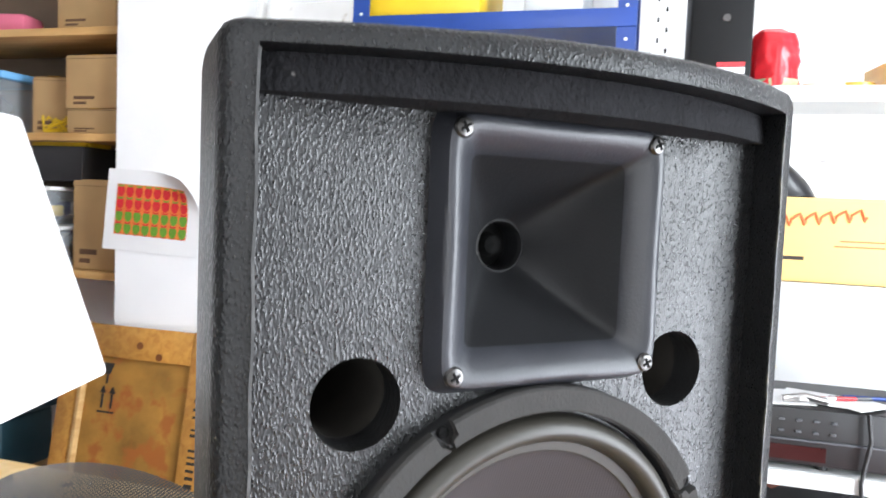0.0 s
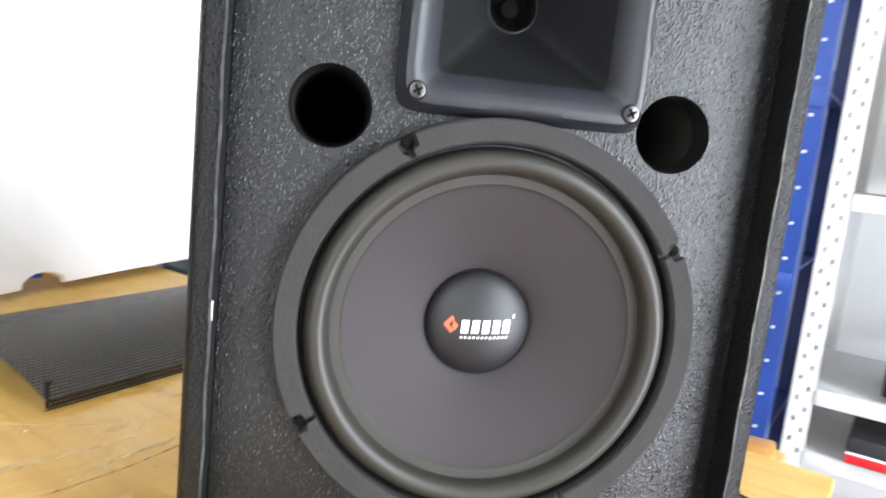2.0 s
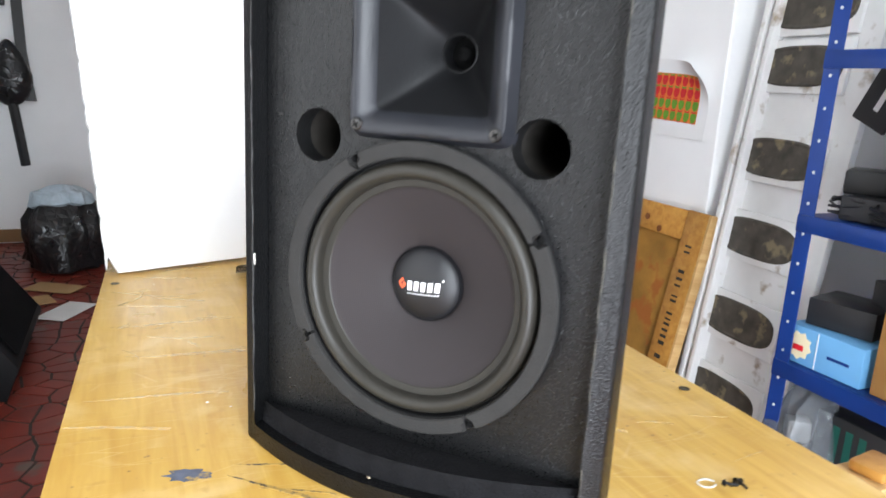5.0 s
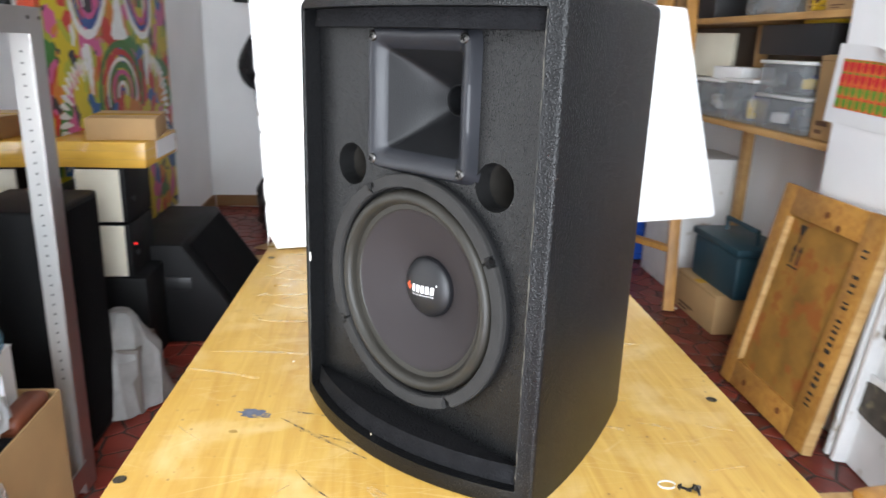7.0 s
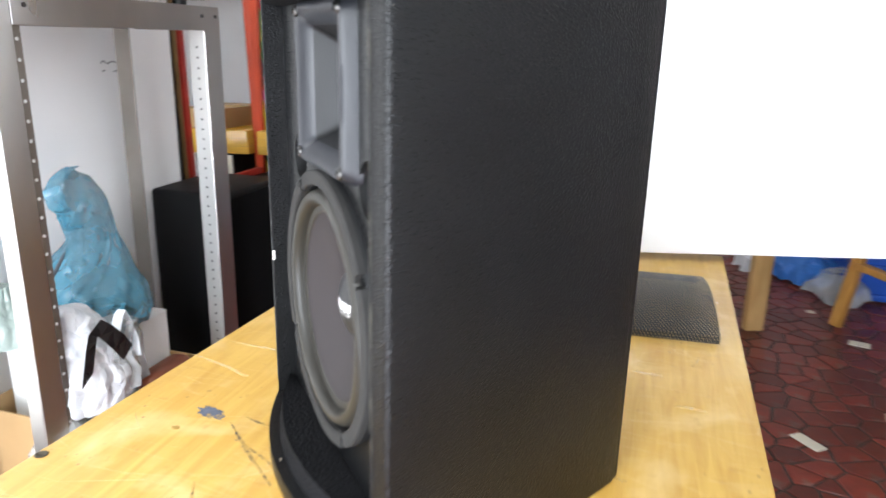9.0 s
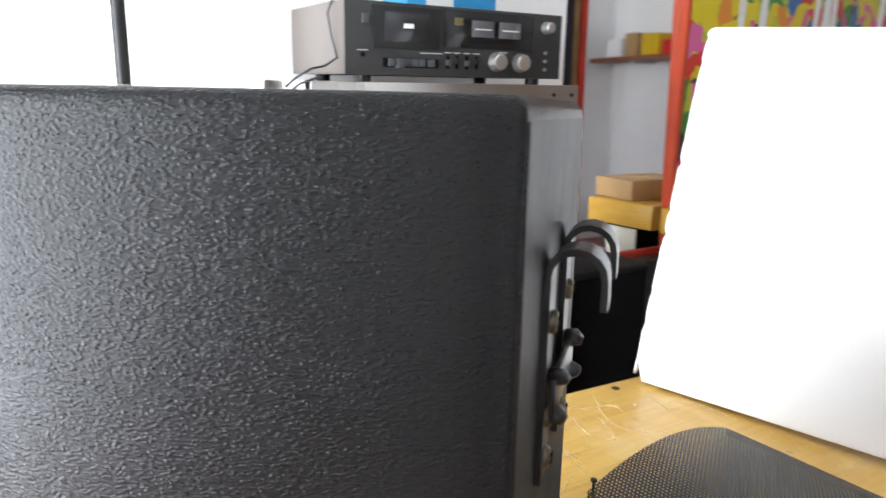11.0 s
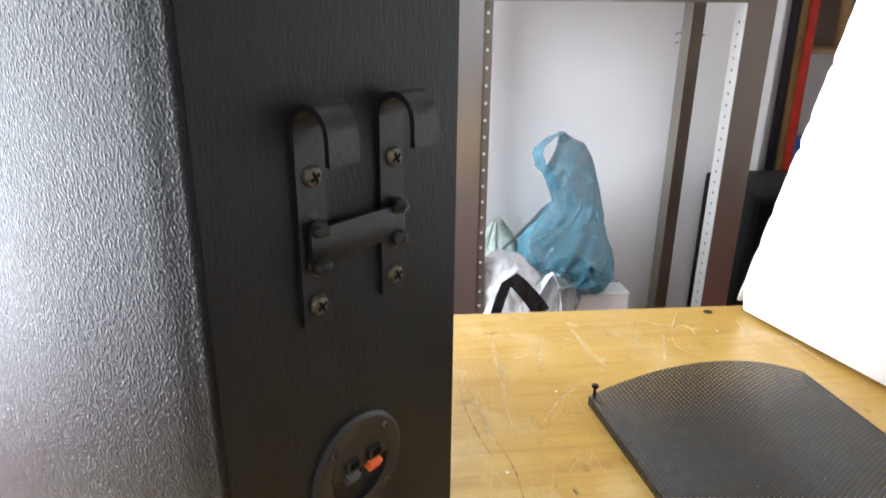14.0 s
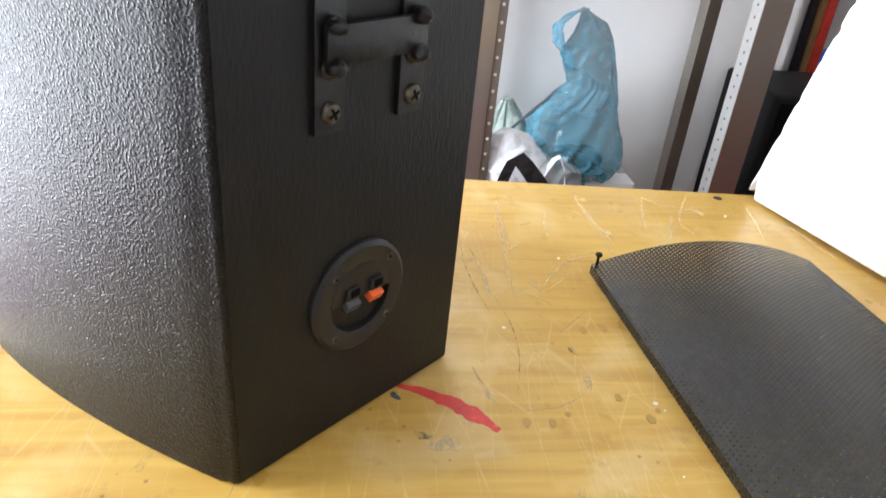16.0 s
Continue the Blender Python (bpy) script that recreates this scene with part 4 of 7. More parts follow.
for k, (x, y, x2, y2, w, m_) in enumerate((
        (-0.125, 0.045, -0.035, -0.035, 0.0035, M_INKDARK), (-0.118, 0.060, -0.06, 0.045, 0.0025, M_INKDARK), (-0.105, 0.02, -0.03, -0.02, 0.0018, M_INKDARK),
        (0.200, 0.190, 0.206, 0.202, 0.007, M_INKDARK), (0.10, 0.33, 0.112, 0.336, 0.005, M_INKDARK), (-0.10, -0.05, -0.06, -0.10, 0.0018, M_INKDARK))):
    part("smudge", scratch(x, y, x2, y2, w, 40 + k), m_, table)
rnd = random.Random(21)
# long curved wisps where things were dragged over the varnish
wisps = [[(-0.225, 0.330), (-0.163, 0.313), (-0.088, 0.305), (0.024, 0.293)], [(-0.163, 0.316), (-0.098, 0.313), (-0.051, 0.312)], [(-0.205, 0.398), (-0.141, 0.364), (-0.096, 0.358)], [(-0.207, 0.419), (-0.131, 0.424), (-0.065, 0.429)],
         [(-0.208, 0.511), (-0.152, 0.493), (-0.097, 0.477)], [(-0.185, 0.537), (-0.131, 0.520), (-0.088, 0.501)], [(-0.219, 0.575), (-0.155, 0.539), (-0.095, 0.527)], [(-0.208, 0.511), (-0.181, 0.542), (-0.179, 0.576)]]
wisps += [[(-0.192, 0.644), (-0.143, 0.631), (-0.094, 0.616)], [(-0.152, 0.673), (-0.108, 0.682), (-0.062, 0.687)], [(-0.070, 0.418), (-0.040, 0.368), (0.007, 0.333)], [(-0.076, 0.267), (-0.007, 0.275), (0.053, 0.269)],
          [(0.116, 0.240), (0.154, 0.248), (0.183, 0.254)], [(-0.235, 0.215), (-0.16, 0.210), (-0.10, 0.200)], [(-0.25, 0.166), (-0.20, 0.150), (-0.15, 0.129)]]


def bent(points, n=12):
    """A smooth curve through three or four points of the table."""
    m = len(points) - 1
    out = []
    for q in range(n + 1):
        g = q / n * m
        a = min(int(g), m - 1)
        f = g - a
        p0, p1, p2, p3 = (Vector(points[min(max(a + d, 0), m)]) for d in (-1, 0, 1, 2))
        out.append(p1 + (p2 - p0) * 0.5 * f + (p0 * 2 - p1 * 5 + p2 * 4 - p3) * 0.5 * f * f + (p1 * 3 - p0 - p2 * 3 + p3) * 0.5 * f ** 3)
    return out


for k, points in enumerate(wisps):
    for q in range(2 + k % 2):
        dx, dy = rnd.uniform(-0.002, 0.002), rnd.uniform(-0.003, 0.003)
        line = bent(points)
        a, b = rnd.randint(0, 3), rnd.randint(9, 13)
        line = line[a:b]
        part("scratch", daub([(p.x + dx, p.y + dy * u / 6, 0.0004 + (0.0022 - 0.0007 * q) * math.sin(math.pi * (u + 0.5) / len(line))) for u, p in enumerate(line)], 500 + 4 * k + q), M_SCRAPE, table)
lines = [(-0.039, 0.251, -0.046, 0.273, 0.004), (-0.04, -0.075, -0.015, -0.10, 0.006), (0.25, 0.30, 0.29, 0.298, 0.004), (0.13, 0.335, 0.165, 0.325, 0.005), (0.25, 0.02, 0.29, 0.0, 0.002),
         (-0.120, 0.426, -0.092, 0.437, 0.008), (-0.190, 0.562, -0.160, 0.578, 0.007), (-0.212, 0.418, -0.192, 0.430, 0.005), (-0.016, 0.322, 0.016, 0.328, 0.006), (0.066, 0.370, 0.081, 0.371, 0.005), (0.296, 0.2227, 0.331, 0.2231, 0.003), (0.211, 0.0136, 0.237, 0.006, 0.004)]
for k, (x, y, x2, y2) in enumerate(((0.017, 0.276, 0.163, 0.273), (-0.09, 0.26, 0.049, 0.27))):
    part("pencil_line", scratch(x, y, x2, y2, 0.0011, 70 + k), M_INKDARK, table)
for k in range(8):
    x, y = rnd.uniform(-0.21, 0.08), rnd.uniform(0.30, 0.66)
    a, l = rnd.gauss(1.1, 0.7), rnd.uniform(0.02, 0.11)
    lines.append((x, y, x + l * math.sin(a), y + l * math.cos(a) * 0.4, rnd.uniform(0.0010, 0.0022)))
for k in range(16):
    x, y = rnd.uniform(-0.22, 0.36), rnd.uniform(-0.12, 0.6)
    a, l = rnd.uniform(0, 6.3), rnd.uniform(0.015, 0.06)
    lines.append((x, y, x + l * math.cos(a), y + l * math.sin(a), rnd.uniform(0.0006, 0.0012)))
for k, (x, y, x2, y2, w) in enumerate(lines):
    part("scratch", scratch(x, y, x2, y2, w, 100 + k, 1 if w < 0.0013 else 2 if w < 0.003 else 4), M_SCRAPE, table)
for k in range(20):
    x, y = rnd.uniform(-0.22, 0.37), rnd.uniform(-0.1, 0.62)
    r = rnd.uniform(0.0009, 0.0022)
    part("paint_drop", blob(x, y, r, r * rnd.uniform(0.7, 1.5), TOP, 200 + k, 10, 0.25), M_PAINTDOT, table)
M_AMBER = mat("amber_varnish_drip", (0.52, 0.32, 0.08), 0.35, var=0.1, alpha=0.8)
for k, (x, y) in enumerate(((0.192, 0.274), (0.193, 0.294), (0.184, 0.308), (0.190, 0.372), (0.166, 0.354), (0.181, 0.381), (0.077, 0.351), (-0.17, 0.02), (0.10, -0.10))):
    part("varnish_drip", blob(x, y, (0.0052, 0.0044, 0.0028)[k % 3], (0.0034, 0.0030, 0.0022)[k % 3], TOP, 300 + k, 14, 0.15), M_AMBER, table)
for x, y in ((-0.254, -0.058), (0.357, 0.069), (-0.214, 0.617), (0.352, 0.60)):
    part("countersunk_screw", lathe([(0.0062, 0.0004), (0.005, 0.0008), (0.003, 0.0002), (0.0001, 0.0002)], 20, "z", (x, y, TOP)), M_RUSTSCREW, table)
# two loose screws on a scrap of tape
pile = thing("loose_screws", pose(0.257, -0.100, TOP), "small heap of dark screws lying on the table", "screw")
for k, (x, y, a) in enumerate(((0.0, 0.0, 20), (0.004, -0.006, 75), (-0.007, -0.004, 140))):
    bm = cyl(0.0013, 0.010, (0, 0, 0), "x", 10)
    cyl(0.0034, 0.0024, (0.006, 0, 0), "x", 14, r2=0.0016, bm=bm)
    bm.transform(Matrix.Translation((x, y, 0.0034 + 0.0015 * k)) @ Matrix.Rotation(radians(a), 4, "Z"))
    part("screw", bm, M_BASKET if k != 1 else M_SCREW, pile)
ring = [( -0.018 + 0.008 * math.cos(a), 0.011 + 0.006 * math.sin(a), 0.0008) for a in [i * 0.5 for i in range(12)]]
scrap = tagged(part("plastic_scrap", tube([(p[0] + 0.257, p[1] - 0.100, p[2] + TOP) for p in ring], 0.0009, 6), mat("white_plastic_scrap", (0.85, 0.84, 0.8), 0.3, alpha=0.6), None), "curled strip of white plastic on the table", "scrap")


# ---- west side: rack, tape deck, bags, stacked boxes, mirror, painting ----
rack = thing("equipment_rack", pose(0, 0, 0), "bare aluminium equipment rack frame with perforated angle posts", "rack")
RX0, RX1, RY0, RY1, RZ = -0.703, -0.930, 0.351, 0.948, 1.175
SKEW = -0.022


# white discs paint the bright wall seen through the holes of the rail
M_HOLE = mat("wall_through_hole", (0.80, 0.80, 0.79), 0.7, var=0.1)
# lit copy of the aluminium: daylight on the south-facing flange put into colour
M_ALU_LIT = mat("daylit_aluminium", (0.66, 0.65, 0.63), 0.40, metal=0.75, var=0.12, scale=6, stretch=(1, 1, 0.15), rvar=0.1)


# darker copies: brown reflections on rail and rear posts put into the colour
M_RAIL = mat("rail_dark_reflection", (0.24, 0.21, 0.18), 0.45, metal=0.7, var=0.15, scale=8)
M_ALU_DIM = mat("aluminium_dark_reflection", (0.30, 0.27, 0.24), 0.42, metal=0.8, var=0.15, scale=8)


def angle_post(x, y, sx, sy):
    """Folded post with a perforated rail; sx, sy point into the rack."""
    near = x == RX0
    w = 0.058 if near and sy < 0 else 0.048
    deep = 0.038
    post = part("post", box(0.003, w, RZ - FL, (x + sx * 0.0015, y + sy * w / 2, (RZ + FL) / 2), 0.0006), M_ALU if near else M_ALU_DIM, rack, smooth=False)
    yf = y + sy * (w - 0.0015)
    part("flange", box(deep, 0.003, RZ - FL - 0.05, (x + sx * (deep / 2 + 0.003), yf, (RZ + FL) / 2 - 0.025), 0.0006), M_ALU_LIT if near and sy < 0 else M_ALU if near else M_ALU_DIM, post, "pale perforated flange" if near and sy < 0 else "", smooth=False)
    lip = None
    if sy > 0:
        part("outer_flange", box(0.028, 0.003, RZ - FL, (x + sx * 0.0175, y + 0.0016, (RZ + FL) / 2), 0.0006), M_ALU, post, smooth=False)
        if near:
            lip = part("rail", box(0.003, 0.0165, RZ - FL - 0.05, (x + sx * 0.0045, y + w + 0.0084, (RZ + FL) / 2 - 0.025), 0.0006), M_RAIL, post, "narrow rail with a row of holes", smooth=False)
    z = FL + 0.30
    while z < RZ - 0.07:
        if lip:
            part("rack_hole", cyl(0.0031, 0.0008, (x + sx * 0.0028, y + w + 0.0078, z), "x", 10), M_HOLE, post, smooth=False)
        elif near:
            part("rack_hole", box(0.0042, 0.0008, 0.0042, (x + sx * (deep / 2 + 0.002), yf + sy * 0.0017, z)), M_SCREW, post, smooth=False)
        z += 0.0315 if lip else 0.0222
    return post


for x, sx in ((RX0, -1), (RX1, 1)):
    for y, sy in ((RY0, 1), (RY1, -1)):
        angle_post(x, y + (SKEW if x == RX1 else 0.0), sx, sy)
for x in (RX0 + 0.0025, RX1 - 0.0025):
    part("beam", box(0.003, RY1 - RY0 - 0.092, 0.05, (x, (RY0 + RY1) / 2 + (SKEW if x < RX0 - 0.1 else 0.0), RZ - 0.025), 0.0008), M_ALU, rack, smooth=False)
    part("lower_beam", box(0.003, RY1 - RY0 - 0.092, 0.05, (x, (RY0 + RY1) / 2 + (SKEW if x < RX0 - 0.1 else 0.0), FL + 0.06), 0.0008), M_ALU, rack, smooth=False)
for y in (RY0 + 0.0016, RY1 - 0.0016):
    part("side_beam", box(abs(RX1 - RX0) - 0.01, 0.003, 0.05, ((RX0 + RX1) / 2, y, RZ - 0.025), 0.0008), M_ALU, rack, smooth=False)
for y in (RY0 + 0.022, RY0 + 0.07, RY1 - 0.022, RY1 - 0.07):
    part("rivet", cyl(0.004, 0.002, (RX0 + 0.005, y, RZ - 0.02), "x", 14), M_SCREW, rack)
part("top_shelf", box(abs(RX1 - RX0) - 0.012, RY1 - RY0 - 0.012, 0.003, ((RX0 + RX1) / 2, (RY0 + RY1) / 2, RZ - 0.0015)), M_ALU, rack, smooth=False)

# tape deck
deck = thing("cassette_deck", pose(-0.69, 0.645, RZ + 0.012), "dark grey cassette deck with two silver knobs, standing on the rack", "tape deck")
DW, DH, DD = 0.475, 0.124, 0.255
M_DECK = mat("dark_grey_metal", (0.035, 0.036, 0.036), 0.42, metal=0.2, var=0.08, scale=30)
M_DECKSIDE = mat("brown_grey_case", (0.12, 0.10, 0.085), 0.5, var=0.1)
part("case", box(DD, DW, DH, (-DD / 2 - 0.008, 0, DH / 2), 0.002), M_DECKSIDE, deck)
face = part("face_plate", box(0.008, DW, DH, (-0.004, 0, DH / 2), 0.0015), M_DECK, deck)
for y in (-0.19, 0.19):
    for x in (-0.03, -0.22):
        part("foot", cyl(0.014, 0.012, (x, y, -0.006), n=18), M_BLACKPLASTIC, deck)


def on_face(name, y0, y1, z0, z1, d, m_, bev=0.0008, label=""):
    return part(name, box(d, y1 - y0, z1 - z0, (d / 2 + 0.0002, (y0 + y1) / 2, (z0 + z1) / 2), bev), m_, face, label)


on_face("cassette_door", -0.187, -0.052, 0.046, 0.118, 0.006, M_BLACKPLASTIC, 0.001, "smoked cassette door")
on_face("cassette_window", -0.165, -0.075, 0.058, 0.108, 0.0072, mat("smoked_window", (0.03, 0.032, 0.035), 0.12, var=0.05), 0.0008)
on_face("cassette_label", -0.128, -0.108, 0.081, 0.089, 0.0080, M_PAPER, 0.0002)
on_face("display", -0.04, 0.165, 0.052, 0.118, 0.002, mat("black_glass", (0.01, 0.01, 0.011), 0.12, var=0.02))
for y in (0.045, 0.108):
    on_face("meter", y - 0.026, y + 0.024, 0.073, 0.103, 0.004, mat("meter_face", (0.10, 0.10, 0.11), 0.25))
    on_face("meter_scale", y - 0.020, y + 0.018, 0.086, 0.0885, 0.0045, M_GREYSHELF, 0.0)
on_face("indicator", -0.02, 0.0, 0.092, 0.106, 0.0026, mat("amber_window", (0.15, 0.12, 0.05), 0.4))
on_face("key_slot", -0.166, -0.053, 0.014, 0.030, 0.002, M_DARK)
for k, y in enumerate((-0.15, -0.135, -0.12, -0.105, -0.09, -0.07)):
    on_face("piano_key", y - 0.0065, y + 0.0065, 0.016 if k != 1 else 0.012, 0.029, 0.008 if k != 1 else 0.012, M_GREYPLASTIC)
for k, y in enumerate((-0.032, -0.012, 0.010, 0.032)):
    on_face("slide_slot", y - 0.003, y + 0.003, 0.014, 0.038, 0.0012, M_DARK)
    on_face("slide_knob", y - 0.004, y + 0.004, 0.020 + 0.004 * (k % 2), 0.030 + 0.004 * (k % 2), 0.006, M_BLACKPLASTIC if k % 2 else M_GREYPLASTIC)
    on_face("print_bar", y - 0.007, y + 0.007, 0.042, 0.0435, 0.0004, M_GREYSHELF, 0.0)
on_face("print_bar", 0.083, 0.103, 0.046, 0.048, 0.0004, M_GREYSHELF, 0.0)
on_face("print_bar", -0.09, -0.045, 0.0395, 0.041, 0.0004, M_GREYSHELF, 0.0)
on_face("print_bar", -0.215, -0.195, 0.041, 0.0425, 0.0004, M_GREYSHELF, 0.0)
M_KNOB = mat("silver_knob", (0.55, 0.55, 0.53), 0.3, metal=0.9, var=0.1)
for y, z, r in ((0.078, 0.029, 0.0165), (0.134, 0.029, 0.0165), (0.197, 0.098, 0.011)):
    part("knob", lathe([(r * 1.1, 0.0), (r * 1.1, 0.003), (r, 0.006), (r * 0.95, 0.016), (r * 0.8, 0.018), (0.0001, 0.0178)], 28, "x", (0, y, z)), M_KNOB, face, "round silver knob")
for z in (0.018, 0.034, 0.05):
    part("jack", cyl(0.0035, 0.003, (0.0015, 0.197, z), "x", 14), M_KNOB, face)
part("power_key", box(0.006, 0.012, 0.016, (0.003, -0.2, 0.094), 0.001), M_GREYPLASTIC, face)
part("jack", cyl(0.004, 0.003, (0.0015, -0.205, 0.034), "x", 14), M_DARK, face)
bluebox = thing("blue_carton", pose(-0.80, 0.66, RZ + 0.137), "blue and white printed carton lying on the tape deck", "carton")
part("body", box(0.10, 0.20, 0.03, (0, 0, 0.015), 0.002), mat("sky_blue_print", (0.03, 0.30, 0.62), 0.5), bluebox)
part("print_band", box(0.001, 0.06, 0.022, (0.0506, -0.03, 0.015)), M_PAPER, bluebox)
M_PENCIL = mat("pencil_mark", (0.18, 0.18, 0.19), 0.8)
for k, pts in enumerate(([(0.965, 1.048), (0.975, 1.054), (0.985, 1.046), (1.0, 1.052), (1.018, 1.048), (1.035, 1.047)], [(0.968, 1.030), (0.976, 1.032)], [(1.005, 1.028), (1.014, 1.031), (1.022, 1.027)])):
    tagged(part("pencil_mark", tube([(PIER + 0.0006, y - 0.075, z) for y, z in pts], 0.0014, 5), M_PENCIL, None), "short pencil scribble on the white wall", "mark")
cable = tagged(part("power_cable", tube([(-0.74, 0.41, 1.32), (-0.735, 0.395, 1.29), (-0.73, 0.40, 1.25), (-0.72, 0.405, 1.215), (-0.715, 0.38, 1.20), (-0.70, 0.35, 1.195), (-0.69, 0.32, 1.18), (-0.685, 0.30, 1.165), (-0.69, 0.305, 1.155), (-0.70, 0.33, 1.17), (-0.71, 0.37, 1.182)], 0.0022, 8), M_GREYPLASTIC, None), "thin grey cable drooping from the tape deck", "cable")


def crumple(bm, amount, freq, seed=0.0):
    for v in bm.verts:
        p = v.co * freq + Vector((seed, seed * 2, -seed))
        v.co += Vector((noise.noise(p), noise.noise(p + Vector((7, 3, 1))), noise.noise(p + Vector((2, 9, 5))))) * amount
    return bm


def plastic(name, color, alpha, rough=0.25):
    m = mat(name, color, rough, var=0.18, scale=14, alpha=alpha, bump=0.6, bscale=45)
    nt = m.node_tree
    wv_ = nt.nodes.new("ShaderNodeTexNoise")
    wv_.inputs["Scale"].default_value = 9
    nt.links.new(nt.nodes["Mapping"].outputs[0], wv_.inputs["Vector"])
    ad = nt.nodes.new("ShaderNodeVectorMath")
    ad.operation = "MULTIPLY_ADD"
    ad.inputs[1].default_value = (0.06, 0.06, 0.06)
    nt.links.new(wv_.outputs["Color"], ad.inputs[0])
    nt.links.new(nt.nodes["Mapping"].outputs[0], ad.inputs[2])
    v = nt.nodes.new("ShaderNodeTexVoronoi")
    v.feature = "DISTANCE_TO_EDGE"
    v.inputs["Scale"].default_value = 26
    nt.links.new(ad.outputs[0], v.inputs["Vector"])
    b = nt.nodes["Bump"]
    b.inputs["Strength"].default_value, b.inputs["Distance"].default_value = 0.8, 0.010
    nt.links.new(v.outputs["Distance"], b.inputs["Height"])
    return m


def sack(prof, seed, n=30, amount=0.012, freq=16, squash=(1, 1)):
    """A crumpled bag from (radius, height) pairs with soft folds."""
    rnd = random.Random(seed)
    ph = [rnd.uniform(0, 6.3) for _ in range(4)]
    rings = []
    for k, (r, z) in enumerate(prof):
        ring = []
        for i in range(n):
            a = 2 * math.pi * i / n
            f = 1 + 0.10 * math.sin(3 * a + ph[0] + z * 9) + 0.07 * math.sin(7 * a + ph[1] - z * 14) + 0.05 * math.sin(11 * a + ph[2])
            ring.append((r * f * math.cos(a) * squash[0], r * f * math.sin(a) * squash[1], z))
        rings.append(ring)
    bm = loft(rings)
    bmesh.ops.subdivide_edges(bm, edges=bm.edges, cuts=1, use_grid_fill=True)
    return crumple(bm, amount, freq, seed)


M_BLUEBAG = plastic("blue_film", (0.085, 0.27, 0.37), 0.6, 0.18)
M_WHITEBAG = plastic("white_film", (0.85, 0.87, 0.9), 0.92, 0.3)
M_CLEARBAG = plastic("clear_film", (0.6, 0.62, 0.62), 0.45, 0.15)
M_GREENBAG = plastic("grey_green_film", (0.35, 0.42, 0.38), 0.85, 0.3)
M_BLACKBAG = plastic("black_film", (0.012, 0.012, 0.013), 1.0, 0.3)
M_WHITEBOX = mat("white_carton", (0.82, 0.82, 0.8), 0.7, var=0.05)

carton = thing("open_carton", pose(0, 0, 0), "open brown cardboard carton full of bags under the rack", "carton")
CX0, CX1, CY0, CY1, CZ0, CZ1 = -0.935, -0.672, 0.42, 0.752, FL, 0.425
part("front_wall", box(0.004, CY1 - CY0 + 0.10, CZ1 - CZ0 - 0.002, (CX1, (CY0 + CY1) / 2 - 0.05, (CZ0 + CZ1) / 2)), M_CARD, carton, smooth=False)
part("back_wall", box(0.004, CY1 - CY0, CZ1 - CZ0, (CX0, (CY0 + CY1) / 2, (CZ0 + CZ1) / 2)), M_CARD, carton, smooth=False)
part("side_wall", box(CX1 - CX0 - 0.006, 0.004, CZ1 - CZ0, ((CX0 + CX1) / 2, CY1, (CZ0 + CZ1) / 2)), M_CARD, carton, smooth=False)
part("side_wall", box(CX1 - CX0 - 0.006, 0.004, CZ1 - CZ0, ((CX0 + CX1) / 2, CY0, (CZ0 + CZ1) / 2)), M_CARD, carton, smooth=False)
part("bottom", box(CX1 - CX0, CY1 - CY0, 0.004, ((CX0 + CX1) / 2, (CY0 + CY1) / 2, CZ0 + 0.002)), M_CARD, carton, smooth=False)
wb = thing("white_carton", pose(-0.838, 0.612, CZ0 + 0.004), "plain white carton standing in the open cardboard box", "carton")
part("body", box(0.174, 0.26, 0.44, (0, 0.005, 0.22), 0.003), M_WHITEBOX, wb)
part("lid_flap", box(0.176, 0.13, 0.003, (0, -0.059, 0.4425), 0.0008), M_WHITEBOX, wb)
part("lid_flap", box(0.176, 0.13, 0.003, (0, 0.071, 0.4425), 0.0008), M_WHITEBOX, wb)
part("tape", box(0.06, 0.26, 0.0006, (0, 0.005, 0.4446)), M_CLEARBAG, wb)
jk = thing("black_cloth", pose(-0.708, 0.575, CZ0 + 0.004), "crumpled black cloth stuffed into the open carton", "cloth")
jh = 0.40 - CZ0
part("body", sack([(0.04, 0), (0.06, 0.02), (0.062, jh * 0.5), (0.060, jh - 0.03), (0.045, jh - 0.008), (0.01, jh)], 31, 44, 0.008, 26, (0.42, 2.2)), mat("black_cotton", (0.012, 0.012, 0.014), 0.9, var=0.3, scale=30, bump=0.3, bscale=300), jk)
case = thing("brown_case", pose(-0.706, 0.665, 0.396), "crumpled brown leather case lying in the open carton", "case")
bm = box(0.052, 0.13, 0.044, (0, 0, 0.022), 0.016, 3)
part("body", crumple(bm, 0.004, 20), mat("brown_leather", (0.16, 0.045, 0.02), 0.4, var=0.2), case)
bag = thing("blue_plastic_bag", pose(-0.822, 0.632, 0.5285), "thin blue carrier bag with a twisted looped handle", "plastic bag")


def ridged(p):
    return 1 - 2 * abs(noise.noise(p))


